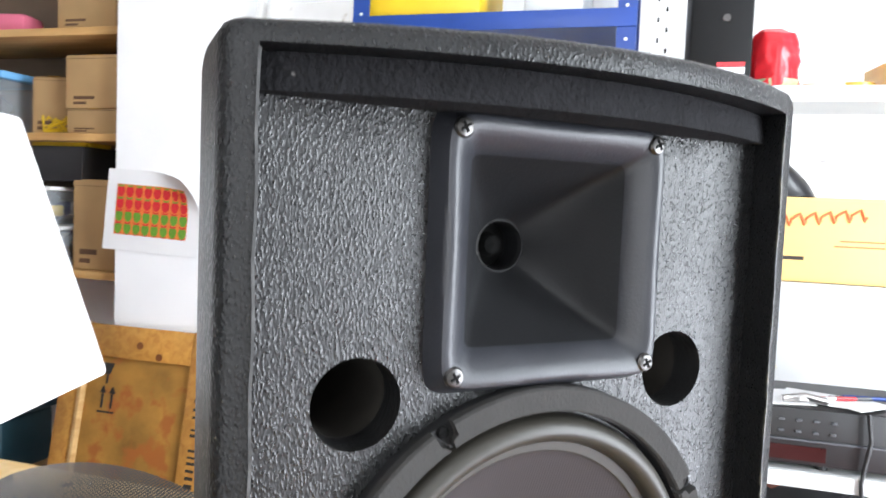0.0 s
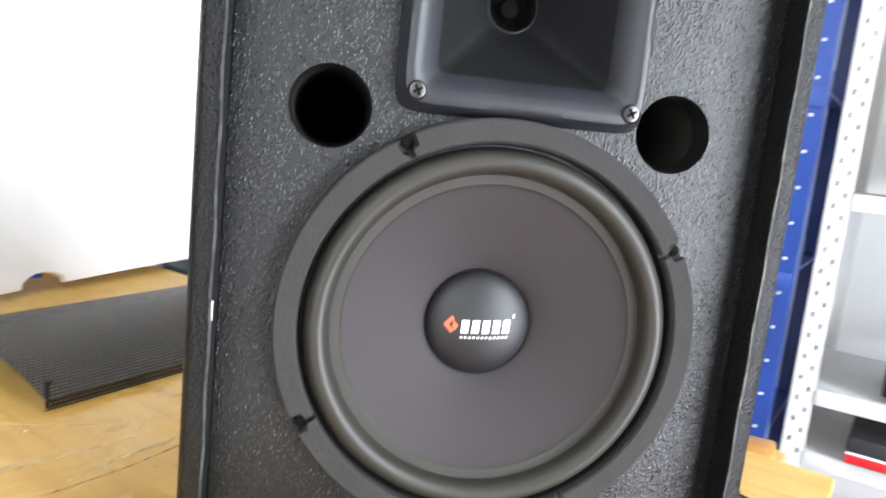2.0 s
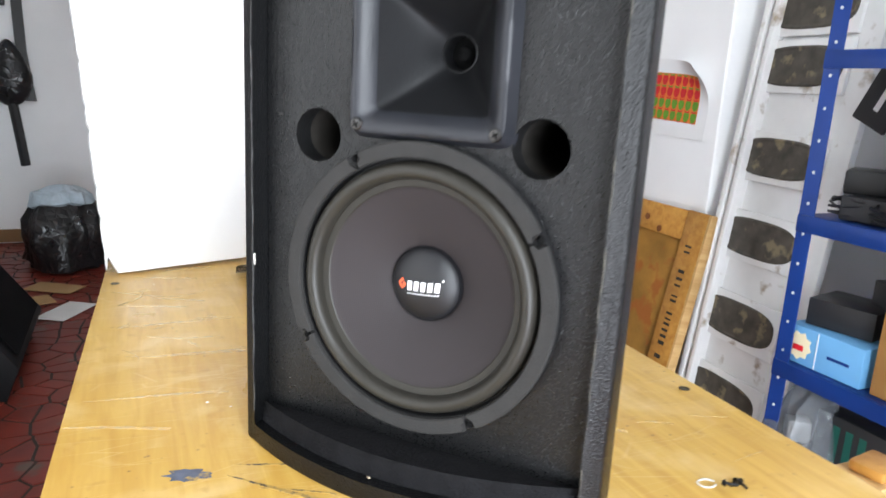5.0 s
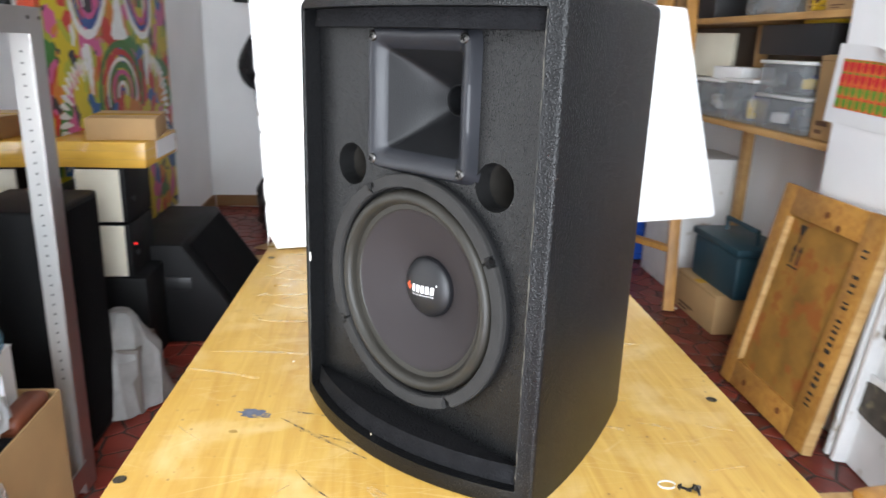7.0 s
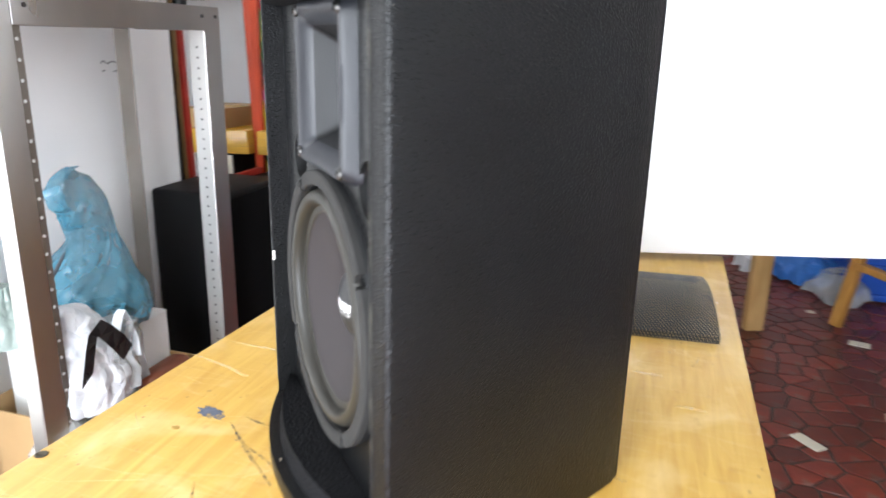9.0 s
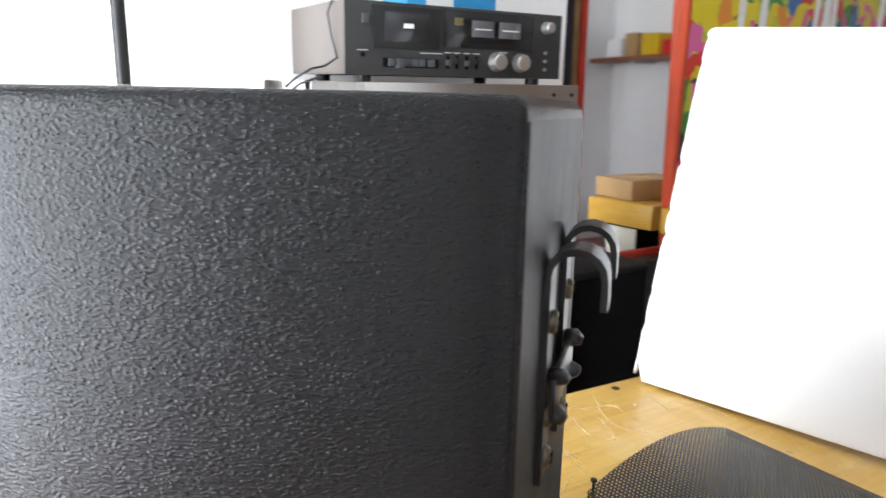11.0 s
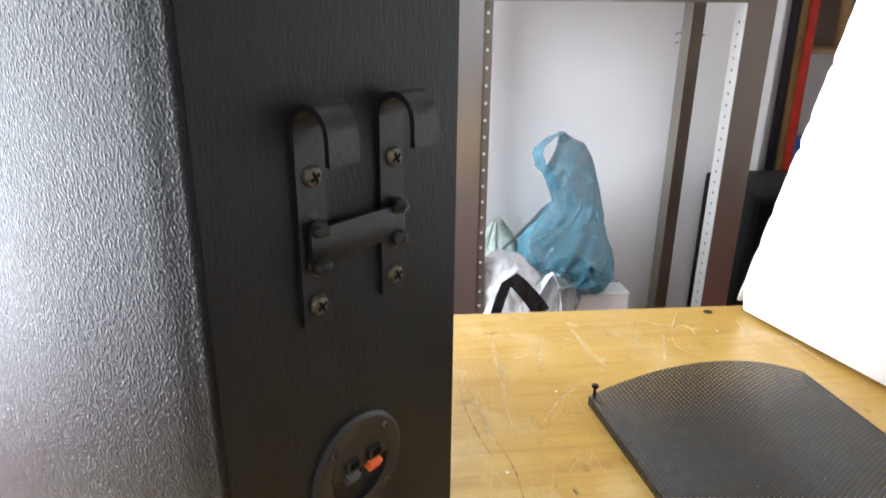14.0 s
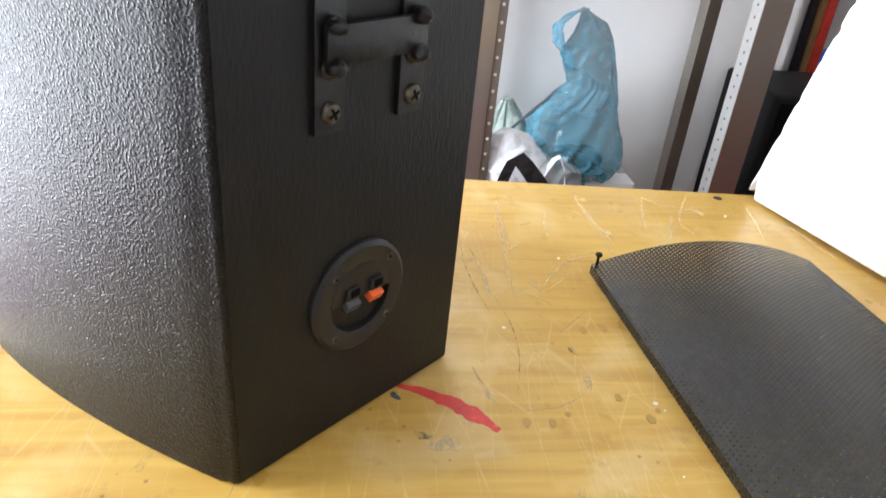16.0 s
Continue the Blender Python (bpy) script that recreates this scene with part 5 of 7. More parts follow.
def film_bag(stations, n, levels, fold, seed, gathered=False):
    """A knotted film bag: stations (height, centre y, half width, half depth), creased along its length."""
    rings = []
    off = Vector((seed, seed * 1.7, seed * 0.3))
    for i in range(levels + 1):
        f = i / levels * (len(stations) - 1)
        k = min(int(f), len(stations) - 2)
        g = f - k
        g = g * g * (3 - 2 * g)
        z, cy, hw, hd = (a + (b - a) * g for a, b in zip(stations[k], stations[k + 1]))
        ring = []
        for j in range(n):
            a = 2 * math.pi * j / n
            c, s_ = math.cos(a), math.sin(a)
            q = Vector((c * 1.6, s_ * 1.6, z * 9)) + off
            q2 = Vector((c * hw * 60, s_ * hw * 60, z * 34)) + off
            q3 = Vector((c * hw * 26, s_ * hw * 26, z * 22)) - off
            crease = 0.08 * ridged(q) + 0.12 * ridged(q3) + 0.06 * ridged(q2) + 0.05 * ridged(Vector((c * 5, s_ * 5, z * 6)) - off)
            if gathered:
                # long sharp pleats that run up to the twisted waist
                tw = 1.6 * z / 0.17
                ca, sa = math.cos(a + tw), math.sin(a + tw)
                crease = 0.11 * ridged(Vector((ca * 2.1, sa * 2.1, z * 5)) + off) + 0.07 * ridged(Vector((ca * 4.5, sa * 4.5, z * 9)) - off) + 0.03 * ridged(q2 * 0.7)
            m_ = 1 + fold * crease
            ring.append((hd * s_ * m_, cy + hw * c * m_, z + 0.006 * noise.noise(q2 * 0.6)))
        rings.append(ring)
    return loft(rings)


bm = film_bag([(0.0, 0.004, 0.045, 0.035), (0.006, 0.002, 0.074, 0.058), (0.030, -0.004, 0.086, 0.072), (0.066, -0.010, 0.0875, 0.070), (0.103, -0.013, 0.076, 0.058), (0.141, 0.0, 0.058, 0.044), (0.171, 0.010, 0.0435, 0.030), (0.197, 0.001, 0.046, 0.027),
                      (0.230, -0.010, 0.047, 0.024), (0.258, -0.008, 0.034, 0.018), (0.282, -0.012, 0.024, 0.011), (0.306, -0.031, 0.005, 0.004)], 140, 110, 1.0, 3.0, True)
swell = Matrix.Translation((0, -0.006, 0)) @ Matrix.Diagonal((1.35, 1.05, 1.11, 1))
bm.transform(swell)
part("bag", bm, M_BLUEBAG, bag)
part("contents", sack([(0.03, 0.004), (0.056, 0.008), (0.060, 0.030), (0.045, 0.042), (0.01, 0.046)], 21, amount=0.006), M_BLACKBAG, bag, "dark thing inside the film")
lp_ = [(0.004, y, z) for y, z in ((-0.031, 0.306), (-0.048, 0.300), (-0.066, 0.290), (-0.078, 0.276), (-0.080, 0.262), (-0.074, 0.248), (-0.060, 0.230), (-0.046, 0.210), (-0.034, 0.195))]
hb = strip(lp_, 0.026, 0.0008, (1, 0.5, 0.3))
bmesh.ops.subdivide_edges(hb, edges=hb.edges, cuts=1, use_grid_fill=True)
hb = crumple(hb, 0.006, 60)
hb.transform(swell)
part("handle_loop", hb, M_BLUEBAG, bag)
wbag = thing("white_plastic_bag", pose(-0.735, 0.50, 0.43), "white supermarket carrier bag with a dark print, handles up", "plastic bag")
part("bag", film_bag([(0.0, 0.0, 0.05, 0.03), (0.006, 0.0, 0.080, 0.045), (0.05, 0.0, 0.084, 0.050), (0.09, -0.006, 0.080, 0.044), (0.13, -0.016, 0.064, 0.034), (0.17, -0.030, 0.048, 0.024), (0.20, -0.040, 0.034, 0.014), (0.215, -0.046, 0.012, 0.006)], 90, 70, 1.1, 9.0), M_WHITEBAG, wbag)
part("handle_loop", crumple(strip([(0.03, 0.018, 0.09), (0.036, 0.028, 0.135), (0.034, 0.046, 0.168), (0.032, 0.058, 0.172), (0.034, 0.068, 0.15), (0.04, 0.075, 0.11), (0.04, 0.078, 0.07)], 0.020, 0.0008, (1, 0, 0.1)), 0.003, 60), M_WHITEBAG, wbag)
bm = strip([(0.054, -0.068, 0.085), (0.056, -0.050, 0.150), (0.056, -0.040, 0.178), (0.058, -0.020, 0.165), (0.060, 0.010, 0.13), (0.060, 0.034, 0.098)], 0.034, 0.001, (0, 0.8, 0.5))
part("dark_print", crumple(bm, 0.004, 40), M_BLACKBAG, wbag)
gb = thing("grey_bag", pose(-0.90, 0.48, 0.535), "crumpled grey-green plastic bag behind the white one", "plastic bag")
part("bag", sack([(0.02, 0), (0.05, 0.01), (0.05, 0.05), (0.03, 0.09), (0.012, 0.12)], 5, amount=0.012), M_GREENBAG, gb)
rod = tagged(part("metal_rod", tube([(-0.835, 0.482, 0.608), (-0.835, 0.578, 0.706)], 0.0034, 8), M_GREYPLASTIC, None), "thin metal rod leaning among the bags", "rod")
cb = thing("clear_bag", pose(-0.74, 0.56, 0.43), "clear crumpled plastic wrap under the blue bag", "plastic bag")
part("bag", sack([(0.03, 0), (0.06, 0.02), (0.06, 0.09), (0.05, 0.14), (0.02, 0.16)], 9, amount=0.018), M_CLEARBAG, cb)
lb = thing("clear_bag", pose(-0.72, 0.43, 0.30), "clear crumpled plastic wrap in the cardboard carton", "plastic bag")
part("bag", sack([(0.03, 0), (0.08, 0.02), (0.08, 0.08), (0.05, 0.12), (0.02, 0.14)], 12, amount=0.02), M_CLEARBAG, lb)

# black floor loudspeaker and stack
fs = thing("floor_loudspeaker", pose(-0.845, 1.155, FL), "tall plain black floor-standing loudspeaker", "loudspeaker")
part("cabinet", box(0.22, 0.27, 0.735 - FL, (-0.02, -0.015, (0.735 - FL) / 2), 0.010, 3), mat("black_vinyl", (0.005, 0.005, 0.0055), 0.6, spec=0.22, var=0.15, bump=0.1, bscale=300), fs)
part("front_cloth", box(0.004, 0.24, 0.62, (0.0915, -0.015, 0.33), 0.002), mat("black_cloth", (0.0045, 0.0045, 0.005), 0.95, spec=0.1, bump=0.3, bscale=900), fs)
tagged(part("black_plinth_box", box(0.24, 0.36, 0.385 - FL, (-0.87, 1.76, (0.385 + FL) / 2), 0.006), bpy.data.materials["black_vinyl"], None), "black vinyl-covered box under the small loudspeakers", "box")
for k, z in enumerate((0.385, 0.562)):
    sm = thing("small_loudspeaker", pose(-0.865, 1.70, z), "small black loudspeaker with a cream front panel", "loudspeaker", "stacked small loudspeakers")
    part("cabinet", box(0.15, 0.24, 0.172, (0, 0.012, 0.086), 0.004), bpy.data.materials["black_vinyl"], sm)
    part("front_panel", box(0.13, 0.006, 0.165, (-0.005, -0.1115, 0.086), 0.002), M_CREAM, sm, "cream front panel")
    part("knob", cyl(0.009, 0.008, (0.079, -0.06, 0.07), "x", 16), M_BLACKPLASTIC, sm)
    if k == 0:
        part("pilot_light", cyl(0.003, 0.004, (0.077, -0.07, 0.10), "x", 10), glow("red_led", (1.0, 0.02, 0.02), 3.0), sm)
tb = thing("taped_parcel", pose(-0.862, 1.755, 0.737), "flat parcel wrapped in glossy yellow packing tape", "parcel")
part("body", box(0.285, 0.35, 0.078, (0, 0, 0.039), 0.003), M_TAPE, tb)
part("paper_label", box(0.001, 0.22, 0.055, (0.1434, 0.05, 0.04)), M_PAPER, tb)
for z in (0.026, 0.052):
    part("tape_edge", box(0.286, 0.351, 0.0012, (0, 0, z)), mat("tape_edge", (0.55, 0.30, 0.05), 0.3), tb)
sb = thing("small_carton", pose(-0.815, 1.74, 0.816, 0, 0, 8), "small plain cardboard carton on the taped parcel", "carton")
part("body", box(0.20, 0.25, 0.066, (0, 0, 0.033), 0.002), M_CARD, sb)
part("tape", box(0.2006, 0.05, 0.0006, (0, 0, 0.0664)), M_TAPE, sb)
# wedge monitor
wm = thing("stage_monitor", pose(-0.64, 2.07, FL), "black wedge-shaped stage monitor loudspeaker on the floor", "loudspeaker")
bm = prism([(-0.25, 0.0), (0.09, 0.0), (0.13, 0.10), (-0.05, 0.36), (-0.25, 0.36)], -0.30, 0.30, 0.008)
bm.transform(Matrix.Rotation(radians(90), 4, "X"))
part("cabinet", bm, bpy.data.materials["black_vinyl"], wm)
bm = box(0.006, 0.50, 0.27, (0, 0, 0), 0.003)
bm.transform(Matrix.Translation((0.046, 0, 0.236)) @ Matrix.Rotation(radians(-34.7), 4, "Y"))
part("front_grille", bm, bpy.data.materials["black_cloth"], wm, "black cloth grille")
part("side_handle", box(0.12, 0.006, 0.05, (-0.08, -0.301, 0.22), 0.004), M_BLACKPLASTIC, wm)
part("corner_cap", box(0.03, 0.03, 0.03, (-0.237, -0.287, 0.347), 0.006), M_BLACKPLASTIC, wm)
wr = thing("wrapped_box", pose(-0.76, 1.34, FL), "pale box wrapped in cloudy plastic on the floor", "box")
part("box", box(0.15, 0.16, 0.20, (0, 0, 0.10), 0.004), M_DECKSIDE, wr)
part("wrap", sack([(0.09, 0.0), (0.115, 0.01), (0.105, 0.18), (0.08, 0.22), (0.045, 0.27), (0.03, 0.29)], 14, amount=0.02, freq=11), plastic("cloudy_film", (0.36, 0.35, 0.34), 0.6, 0.35), wr)

# leaning mirror in a red frame
mir = thing("framed_mirror", pose(-1.028, 1.446, 0.69, 0, -1.0, 0), "tall mirror in a narrow red wooden frame against the wall", "mirror")
MW, MH = 0.385, 1.45
M_MIRFRAME = mat("red_lacquer_frame", (0.42, 0.03, 0.02), 0.35, var=0.2, scale=20)
part("glass", box(0.004, MW, MH, (0.006, 0, MH / 2), 0), M_MIRROR, mir, "mirror glass", smooth=False)
part("backing", box(0.008, MW, MH, (-0.001, 0, MH / 2), 0), M_BLACKPLASTIC, mir, smooth=False)
for y in (-MW / 2 - 0.010, MW / 2 + 0.010):
    part("frame_side", box(0.022, 0.020, MH + 0.056, (0.006, y, MH / 2), 0.002), M_MIRFRAME, mir)
for z in (-0.014, MH + 0.014):
    part("frame_rail", box(0.022, MW, 0.028, (0.006, 0, z), 0.002), M_MIRFRAME, mir)
part("gilt_edge", box(0.018, 0.018, MH + 0.05, (0.0, -MW / 2 - 0.0292, MH / 2), 0.003), mat("dull_gilt_edge", (0.24, 0.15, 0.06), 0.4, var=0.2, scale=30), mir, "dull ochre moulding")
# dark strip drawn for the shadow gap outside the moulding
part("frame_edge", box(0.014, 0.018, MH + 0.05, (-0.002, -MW / 2 - 0.0475, MH / 2), 0.002), mat("gap_shade_navy", (0.012, 0.011, 0.022), 0.4), mir, "dark navy strip for the shadow gap beside the frame")
tagged(part("black_cabinet", box(0.10, 0.50, 0.67 - FL, (-1.005, 1.56, (0.67 + FL) / 2), 0.004), M_BLACKPLASTIC, None), "low black cabinet under the mirror, against the wall", "cabinet")

# painting on canvas


def painting_material():
    m = mat("splashed_paint", (0.5, 0.4, 0.1), 0.5, var=0.1, bump=0.3, bscale=80)
    nt = m.node_tree
    p = nt.nodes["Principled BSDF"]
    mp = nt.nodes["Mapping"]
    v = nt.nodes.new("ShaderNodeTexVoronoi")
    v.inputs["Scale"].default_value = 15
    wn = nt.nodes.new("ShaderNodeTexNoise")
    wn.inputs["Scale"].default_value = 9
    nt.links.new(mp.outputs[0], wn.inputs["Vector"])
    ad = nt.nodes.new("ShaderNodeVectorMath")
    ad.operation = "MULTIPLY_ADD"
    ad.inputs[1].default_value = (0.16, 0.16, 0.16)
    nt.links.new(wn.outputs["Color"], ad.inputs[0])
    nt.links.new(mp.outputs[0], ad.inputs[2])
    nt.links.new(ad.outputs[0], v.inputs["Vector"])
    sp = nt.nodes.new("ShaderNodeSeparateColor")
    nt.links.new(v.outputs["Color"], sp.inputs[0])
    cr = nt.nodes.new("ShaderNodeValToRGB")
    cr.color_ramp.interpolation = "CONSTANT"
    cols = [(0.0, (0.62, 0.50, 0.02)), (0.24, (0.55, 0.04, 0.03)), (0.38, (0.05, 0.20, 0.04)), (0.48, (0.04, 0.13, 0.36)), (0.58, (0.62, 0.12, 0.30)), (0.68, (0.62, 0.22, 0.03)), (0.78, (0.42, 0.44, 0.04)), (0.92, (0.03, 0.03, 0.04))]
    el = cr.color_ramp.elements
    el[0].position, el[0].color = 0.0, (*cols[0][1], 1)
    el[1].position, el[1].color = cols[1][0], (*cols[1][1], 1)
    for pos, c in cols[2:]:
        e = el.new(pos)
        e.color = (*c, 1)
    nt.links.new(sp.outputs[0], cr.inputs[0])
    nt.links.new(cr.outputs[0], p.inputs["Base Color"])
    return m


pt = thing("painting", pose(-1.02, 1.635, 0.32), "large unframed canvas with bright splashed colours and white loops", "painting")
PWD, PHT = 1.32, 1.6
part("canvas", box(0.028, PWD, PHT, (0, PWD / 2, PHT / 2), 0.003), painting_material(), pt)
part("red_edge", box(0.03, 0.018, PHT, (0, -0.0095, PHT / 2), 0.002), mat("orange_red_edge", (0.6, 0.07, 0.02), 0.5), pt)
M_STROKE = mat("white_brush_stroke", (0.82, 0.82, 0.8), 0.5, var=0.1, scale=60)


STROKES = {"white": M_STROKE, "blue": mat("blue_brush_stroke", (0.03, 0.09, 0.34), 0.5), "pink": mat("pink_brush_stroke", (0.60, 0.10, 0.28), 0.5),
           "green": mat("green_brush_stroke", (0.05, 0.17, 0.03), 0.5), "red": mat("red_brush_stroke", (0.50, 0.03, 0.03), 0.5)}
ON_CANVAS = Matrix(((0, 0, 1, 0), (1, 0, 0, 0), (0, 1, 0, 0), (0, 0, 0, 1)))


def stroke(points, colour="white", lift=0.0, both=True):
    """A ragged brush stroke through (y, z, width) on the canvas, and its mirror image."""
    for flip in ((False, True) if both else (False,)):
        bm = daub([(PWD - y if flip else y, z, w) for y, z, w in points], int(points[0][0] * 997) + flip, 0.0148 + lift)
        bm.transform(ON_CANVAS)
        bmesh.ops.recalc_face_normals(bm, faces=bm.faces[:])
        part("brush_stroke", bm, STROKES[colour], pt, colour + " brush stroke")


loop = [(0.226, 1.40), (0.226, 1.0), (0.235, 0.90), (0.262, 0.845), (0.30, 0.815), (0.35, 0.80), (0.40, 0.805), (0.45, 0.825), (0.50, 0.865), (0.545, 0.92), (0.58, 0.98), (0.61, 1.05), (0.62, 1.40)]
stroke([(y, z, 0.030) for y, z in loop])
for k, (tone, w) in enumerate((("blue", 0.018), ("pink", 0.020))):
    f = 0.86 - 0.13 * k
    stroke([(0.42 + (y - 0.42) * f, z + 0.030 * (k + 1), w) for y, z in loop[1:-1]], tone, 0.0009 * (k + 1))
stroke([(0.326, 1.40, 0.030), (0.326, 1.0, 0.034), (0.332, 0.93, 0.026), (0.340, 0.89, 0.008)], "white", 0.0032)
stroke([(0.66, 1.40, 0.05), (0.66, 1.05, 0.045), (0.66, 0.94, 0.055), (0.66, 0.87, 0.10), (0.66, 0.80, 0.19), (0.66, 0.785, 0.12)], "white", 0.004, False)
for k, (r, tone, w) in enumerate(((0.185, "green", 0.026), (0.155, "red", 0.020), (0.130, "white", 0.014), (0.108, "green", 0.022), (0.082, "pink", 0.018), (0.060, "green", 0.014), (0.040, "white", 0.014), (0.018, "blue", 0.012))):
    stroke([(0.66 + 1.25 * r * math.sin(a), 0.585 + r * math.cos(a), w) for a in [-1.9 + i * 0.2 for i in range(20)]], tone, 0.0009 * (k % 3), False)
stroke([(0.29, 0.74, 0.02), (0.335, 0.745, 0.07), (0.35, 0.68, 0.05), (0.352, 0.60, 0.015)], "white", 0.001)
stroke([(0.22, 0.83, 0.03), (0.235, 0.80, 0.035), (0.225, 0.765, 0.015)], "white", 0.001, False)
rim = [(0.30, 0.73), (0.235, 0.715), (0.17, 0.69), (0.12, 0.655), (0.085, 0.60), (0.065, 0.54), (0.06, 0.48), (0.07, 0.41), (0.10, 0.34)]
for k in range(16):
    g = k / 15 * (len(rim) - 1)
    i0 = min(int(g), len(rim) - 2)
    y, z = (rim[i0][c] + (rim[i0 + 1][c] - rim[i0][c]) * (g - i0) for c in (0, 1))
    dy, dz = 0.34 - y, 0.50 - z
    l = 0.30 + 0.06 * math.sin(k * 2.1)
    stroke([(y, z, 0.010), (y + dy * l * 0.4, z + dz * l * 0.4 + 0.006, 0.024), (y + dy * l, z + dz * l + 0.004, 0.006)], "white", 0.0005)

# far corner: bicycle saddle hung on the wall, rubbish sacks
sd = thing("bicycle_saddle", pose(-0.745, YF - 0.02, 0.05), "black bicycle saddle and post hung on the wall with straps", "saddle")
bm = bmesh.new()
bmesh.ops.create_uvsphere(bm, u_segments=20, v_segments=14, radius=1.0, matrix=Matrix.Translation((0, -0.06, 0.94)) @ Matrix.Diagonal((0.11, 0.05, 0.17, 1)))
for v in bm.verts:
    v.co.x *= 1.0 - 0.55 * max(0, (v.co.z - 0.92) / 0.2)
part("seat", bm, M_BLACKBAG, sd)
part("seat_post", tube([(0.0, -0.06, 0.83), (0.02, -0.05, 0.65), (0.04, -0.04, 0.46)], 0.024, 10), M_BLACKPLASTIC, sd)
part("strap", strip([(0.05, -0.01, 1.35), (0.06, -0.04, 1.05), (0.09, -0.05, 0.8)], 0.05, 0.01, (1, 0, 0)), M_BLACKPLASTIC, sd)
part("orange_cap", cyl(0.05, 0.07, (0.0, -0.05, 1.42), n=18, bev=0.01), mat("dull_orange", (0.6, 0.25, 0.04), 0.5), sd)
part("wall_hook", box(0.12, 0.03, 0.05, (-0.06, -0.015, 1.30), 0.004), M_BLACKPLASTIC, sd)
rb = thing("rubbish_sack", pose(-0.50, 3.35, FL), "full black rubbish sack on the floor by the wall", "sack")
part("sack", sack([(0.12, 0), (0.18, 0.02), (0.19, 0.15), (0.17, 0.26), (0.13, 0.32)], 22, amount=0.03, freq=8), M_BLACKBAG, rb)
part("clear_top", sack([(0.10, 0.30), (0.14, 0.32), (0.12, 0.37), (0.05, 0.40)], 23, amount=0.03, freq=10), plastic("pale_blue_film", (0.6, 0.72, 0.8), 0.8), rb)
for k, (x, y, a) in enumerate(((-0.62, 2.75, 20), (-0.45, 2.6, 60), (-0.52, 2.95, -30))):
    pn = tagged(part("cardboard_scrap", box(0.22, 0.12, 0.004, (x, y, FL + 0.006), 0, rz=a), M_WHITEBOX if k == 1 else M_CARD, None, smooth=False), "flat scrap of cardboard lying on the floor", "scrap")
# stand pole by the daylight opening
st = thing("light_stand", pose(-0.576, 0.041, FL), "slim black light stand with a telescopic pole", "stand")
part("pole", cyl(0.0095, 1.85, (0, 0, 0.945), n=16), M_BLACKPLASTIC, st)
part("pole_clip", box(0.006, 0.004, 0.5, (0.0, -0.0105, 1.45), 0.001), M_GREYSHELF, st)
for k in range(3):
    a = radians(40 + 120 * k)
    part("leg", tube([(0, 0, 0.30), (0.22 * math.cos(a), 0.22 * math.sin(a), 0.008)], 0.008, 8), M_BLACKPLASTIC, st)


# ---- east side: pillar poster, crate, speaker panel, blue and grey shelving, wooden shelves, easel ----
def quad_frame(bl, br, tl):
    """Local frame on a leaning rectangle: x along its foot, y up it, z out of it; and its size."""
    bl, br, tl = Vector(bl), Vector(br), Vector(tl)
    ux = (br - bl).normalized()
    uz = ux.cross(tl - bl).normalized()
    uy = uz.cross(ux)
    m = Matrix((ux, uy, uz)).transposed().to_4x4()
    m.translation = bl
    return m, (br - bl).length, (tl - bl).length


# poster of strawberries, one corner curling
po = thing("poster", pose(PX - 0.002, 1.359, 0.948), "paper print of red and green strawberries pinned to the pillar", "poster")
PW_, PH_ = 0.300, 0.220
rows, uvs = [], []
for i in range(13):
    rows.append([])
    uvs.append([])
    for j in range(17):
        u, v = j / 16, i / 12
        c = max(0, u + v - 1.35) ** 2
        rows[-1].append((-0.002 - 0.16 * c, -u * PW_ - 0.02 * v + 0.02 + 0.05 * c, v * PH_ - u * 0.012 - 0.05 * c))
        uvs[-1].append((u, v))
grid_mesh("sheet", rows, uvs, M_PAPER, po)
M_STRAW_R = mat("strawberry_red", (0.62, 0.02, 0.03), 0.6, var=0.15, scale=200)
M_STRAW_G = mat("strawberry_green", (0.13, 0.30, 0.03), 0.6, var=0.15, scale=200)
M_STRAW_O = mat("orange_ground", (0.75, 0.20, 0.04), 0.6)
bm = bmesh.new()


def on_poster(u, v, lift):
    c = max(0, u + v - 1.35) ** 2
    return (-0.0025 - lift - 0.16 * c, -u * PW_ - 0.02 * v + 0.02 + 0.05 * c, v * PH_ - u * 0.012 - 0.05 * c)


grid_mesh("print_ground", [[on_poster(0.11 + 0.76 * j / 12, 0.20 + 0.62 * i / 8, 0.0004) for j in range(13)] for i in range(9)], [[(0, 0)] * 13] * 9, M_STRAW_O, po)
for i in range(4):
    for j in range(8):
        cu, cv = 0.155 + 0.096 * j, 0.285 + 0.152 * i
        green = i < 2
        if i == 0:
            bm = bmesh.new()
            bm.faces.new([bm.verts.new(on_poster(cu + 0.03 * math.cos(a), 0.215 + 0.02 * math.sin(a), 0.0007)) for a in [k * 0.785 for k in range(8)]])
            part("fruit_tip", bm, M_STRAW_R, po, smooth=False)
        bm = bmesh.new()
        vs = []
        for k in range(12):
            a = 2 * math.pi * k / 12
            vs.append(bm.verts.new(on_poster(cu + 0.041 * math.cos(a), cv + 0.070 * math.sin(a) * (1 - 0.15 * math.sin(a)), 0.0010)))
        bm.faces.new(vs)
        part("fruit", bm, M_STRAW_G if green else M_STRAW_R, po, smooth=False)
        bm = bmesh.new()
        bm.faces.new([bm.verts.new(on_poster(cu + dx, cv + dv, 0.0015)) for dx, dv in ((-0.022, 0.045), (0.022, 0.045), (0.036, 0.078), (0, 0.060), (-0.036, 0.078))])
        part("fruit_leaf", bm, M_STRAW_R if green else M_STRAW_G, po, smooth=False)

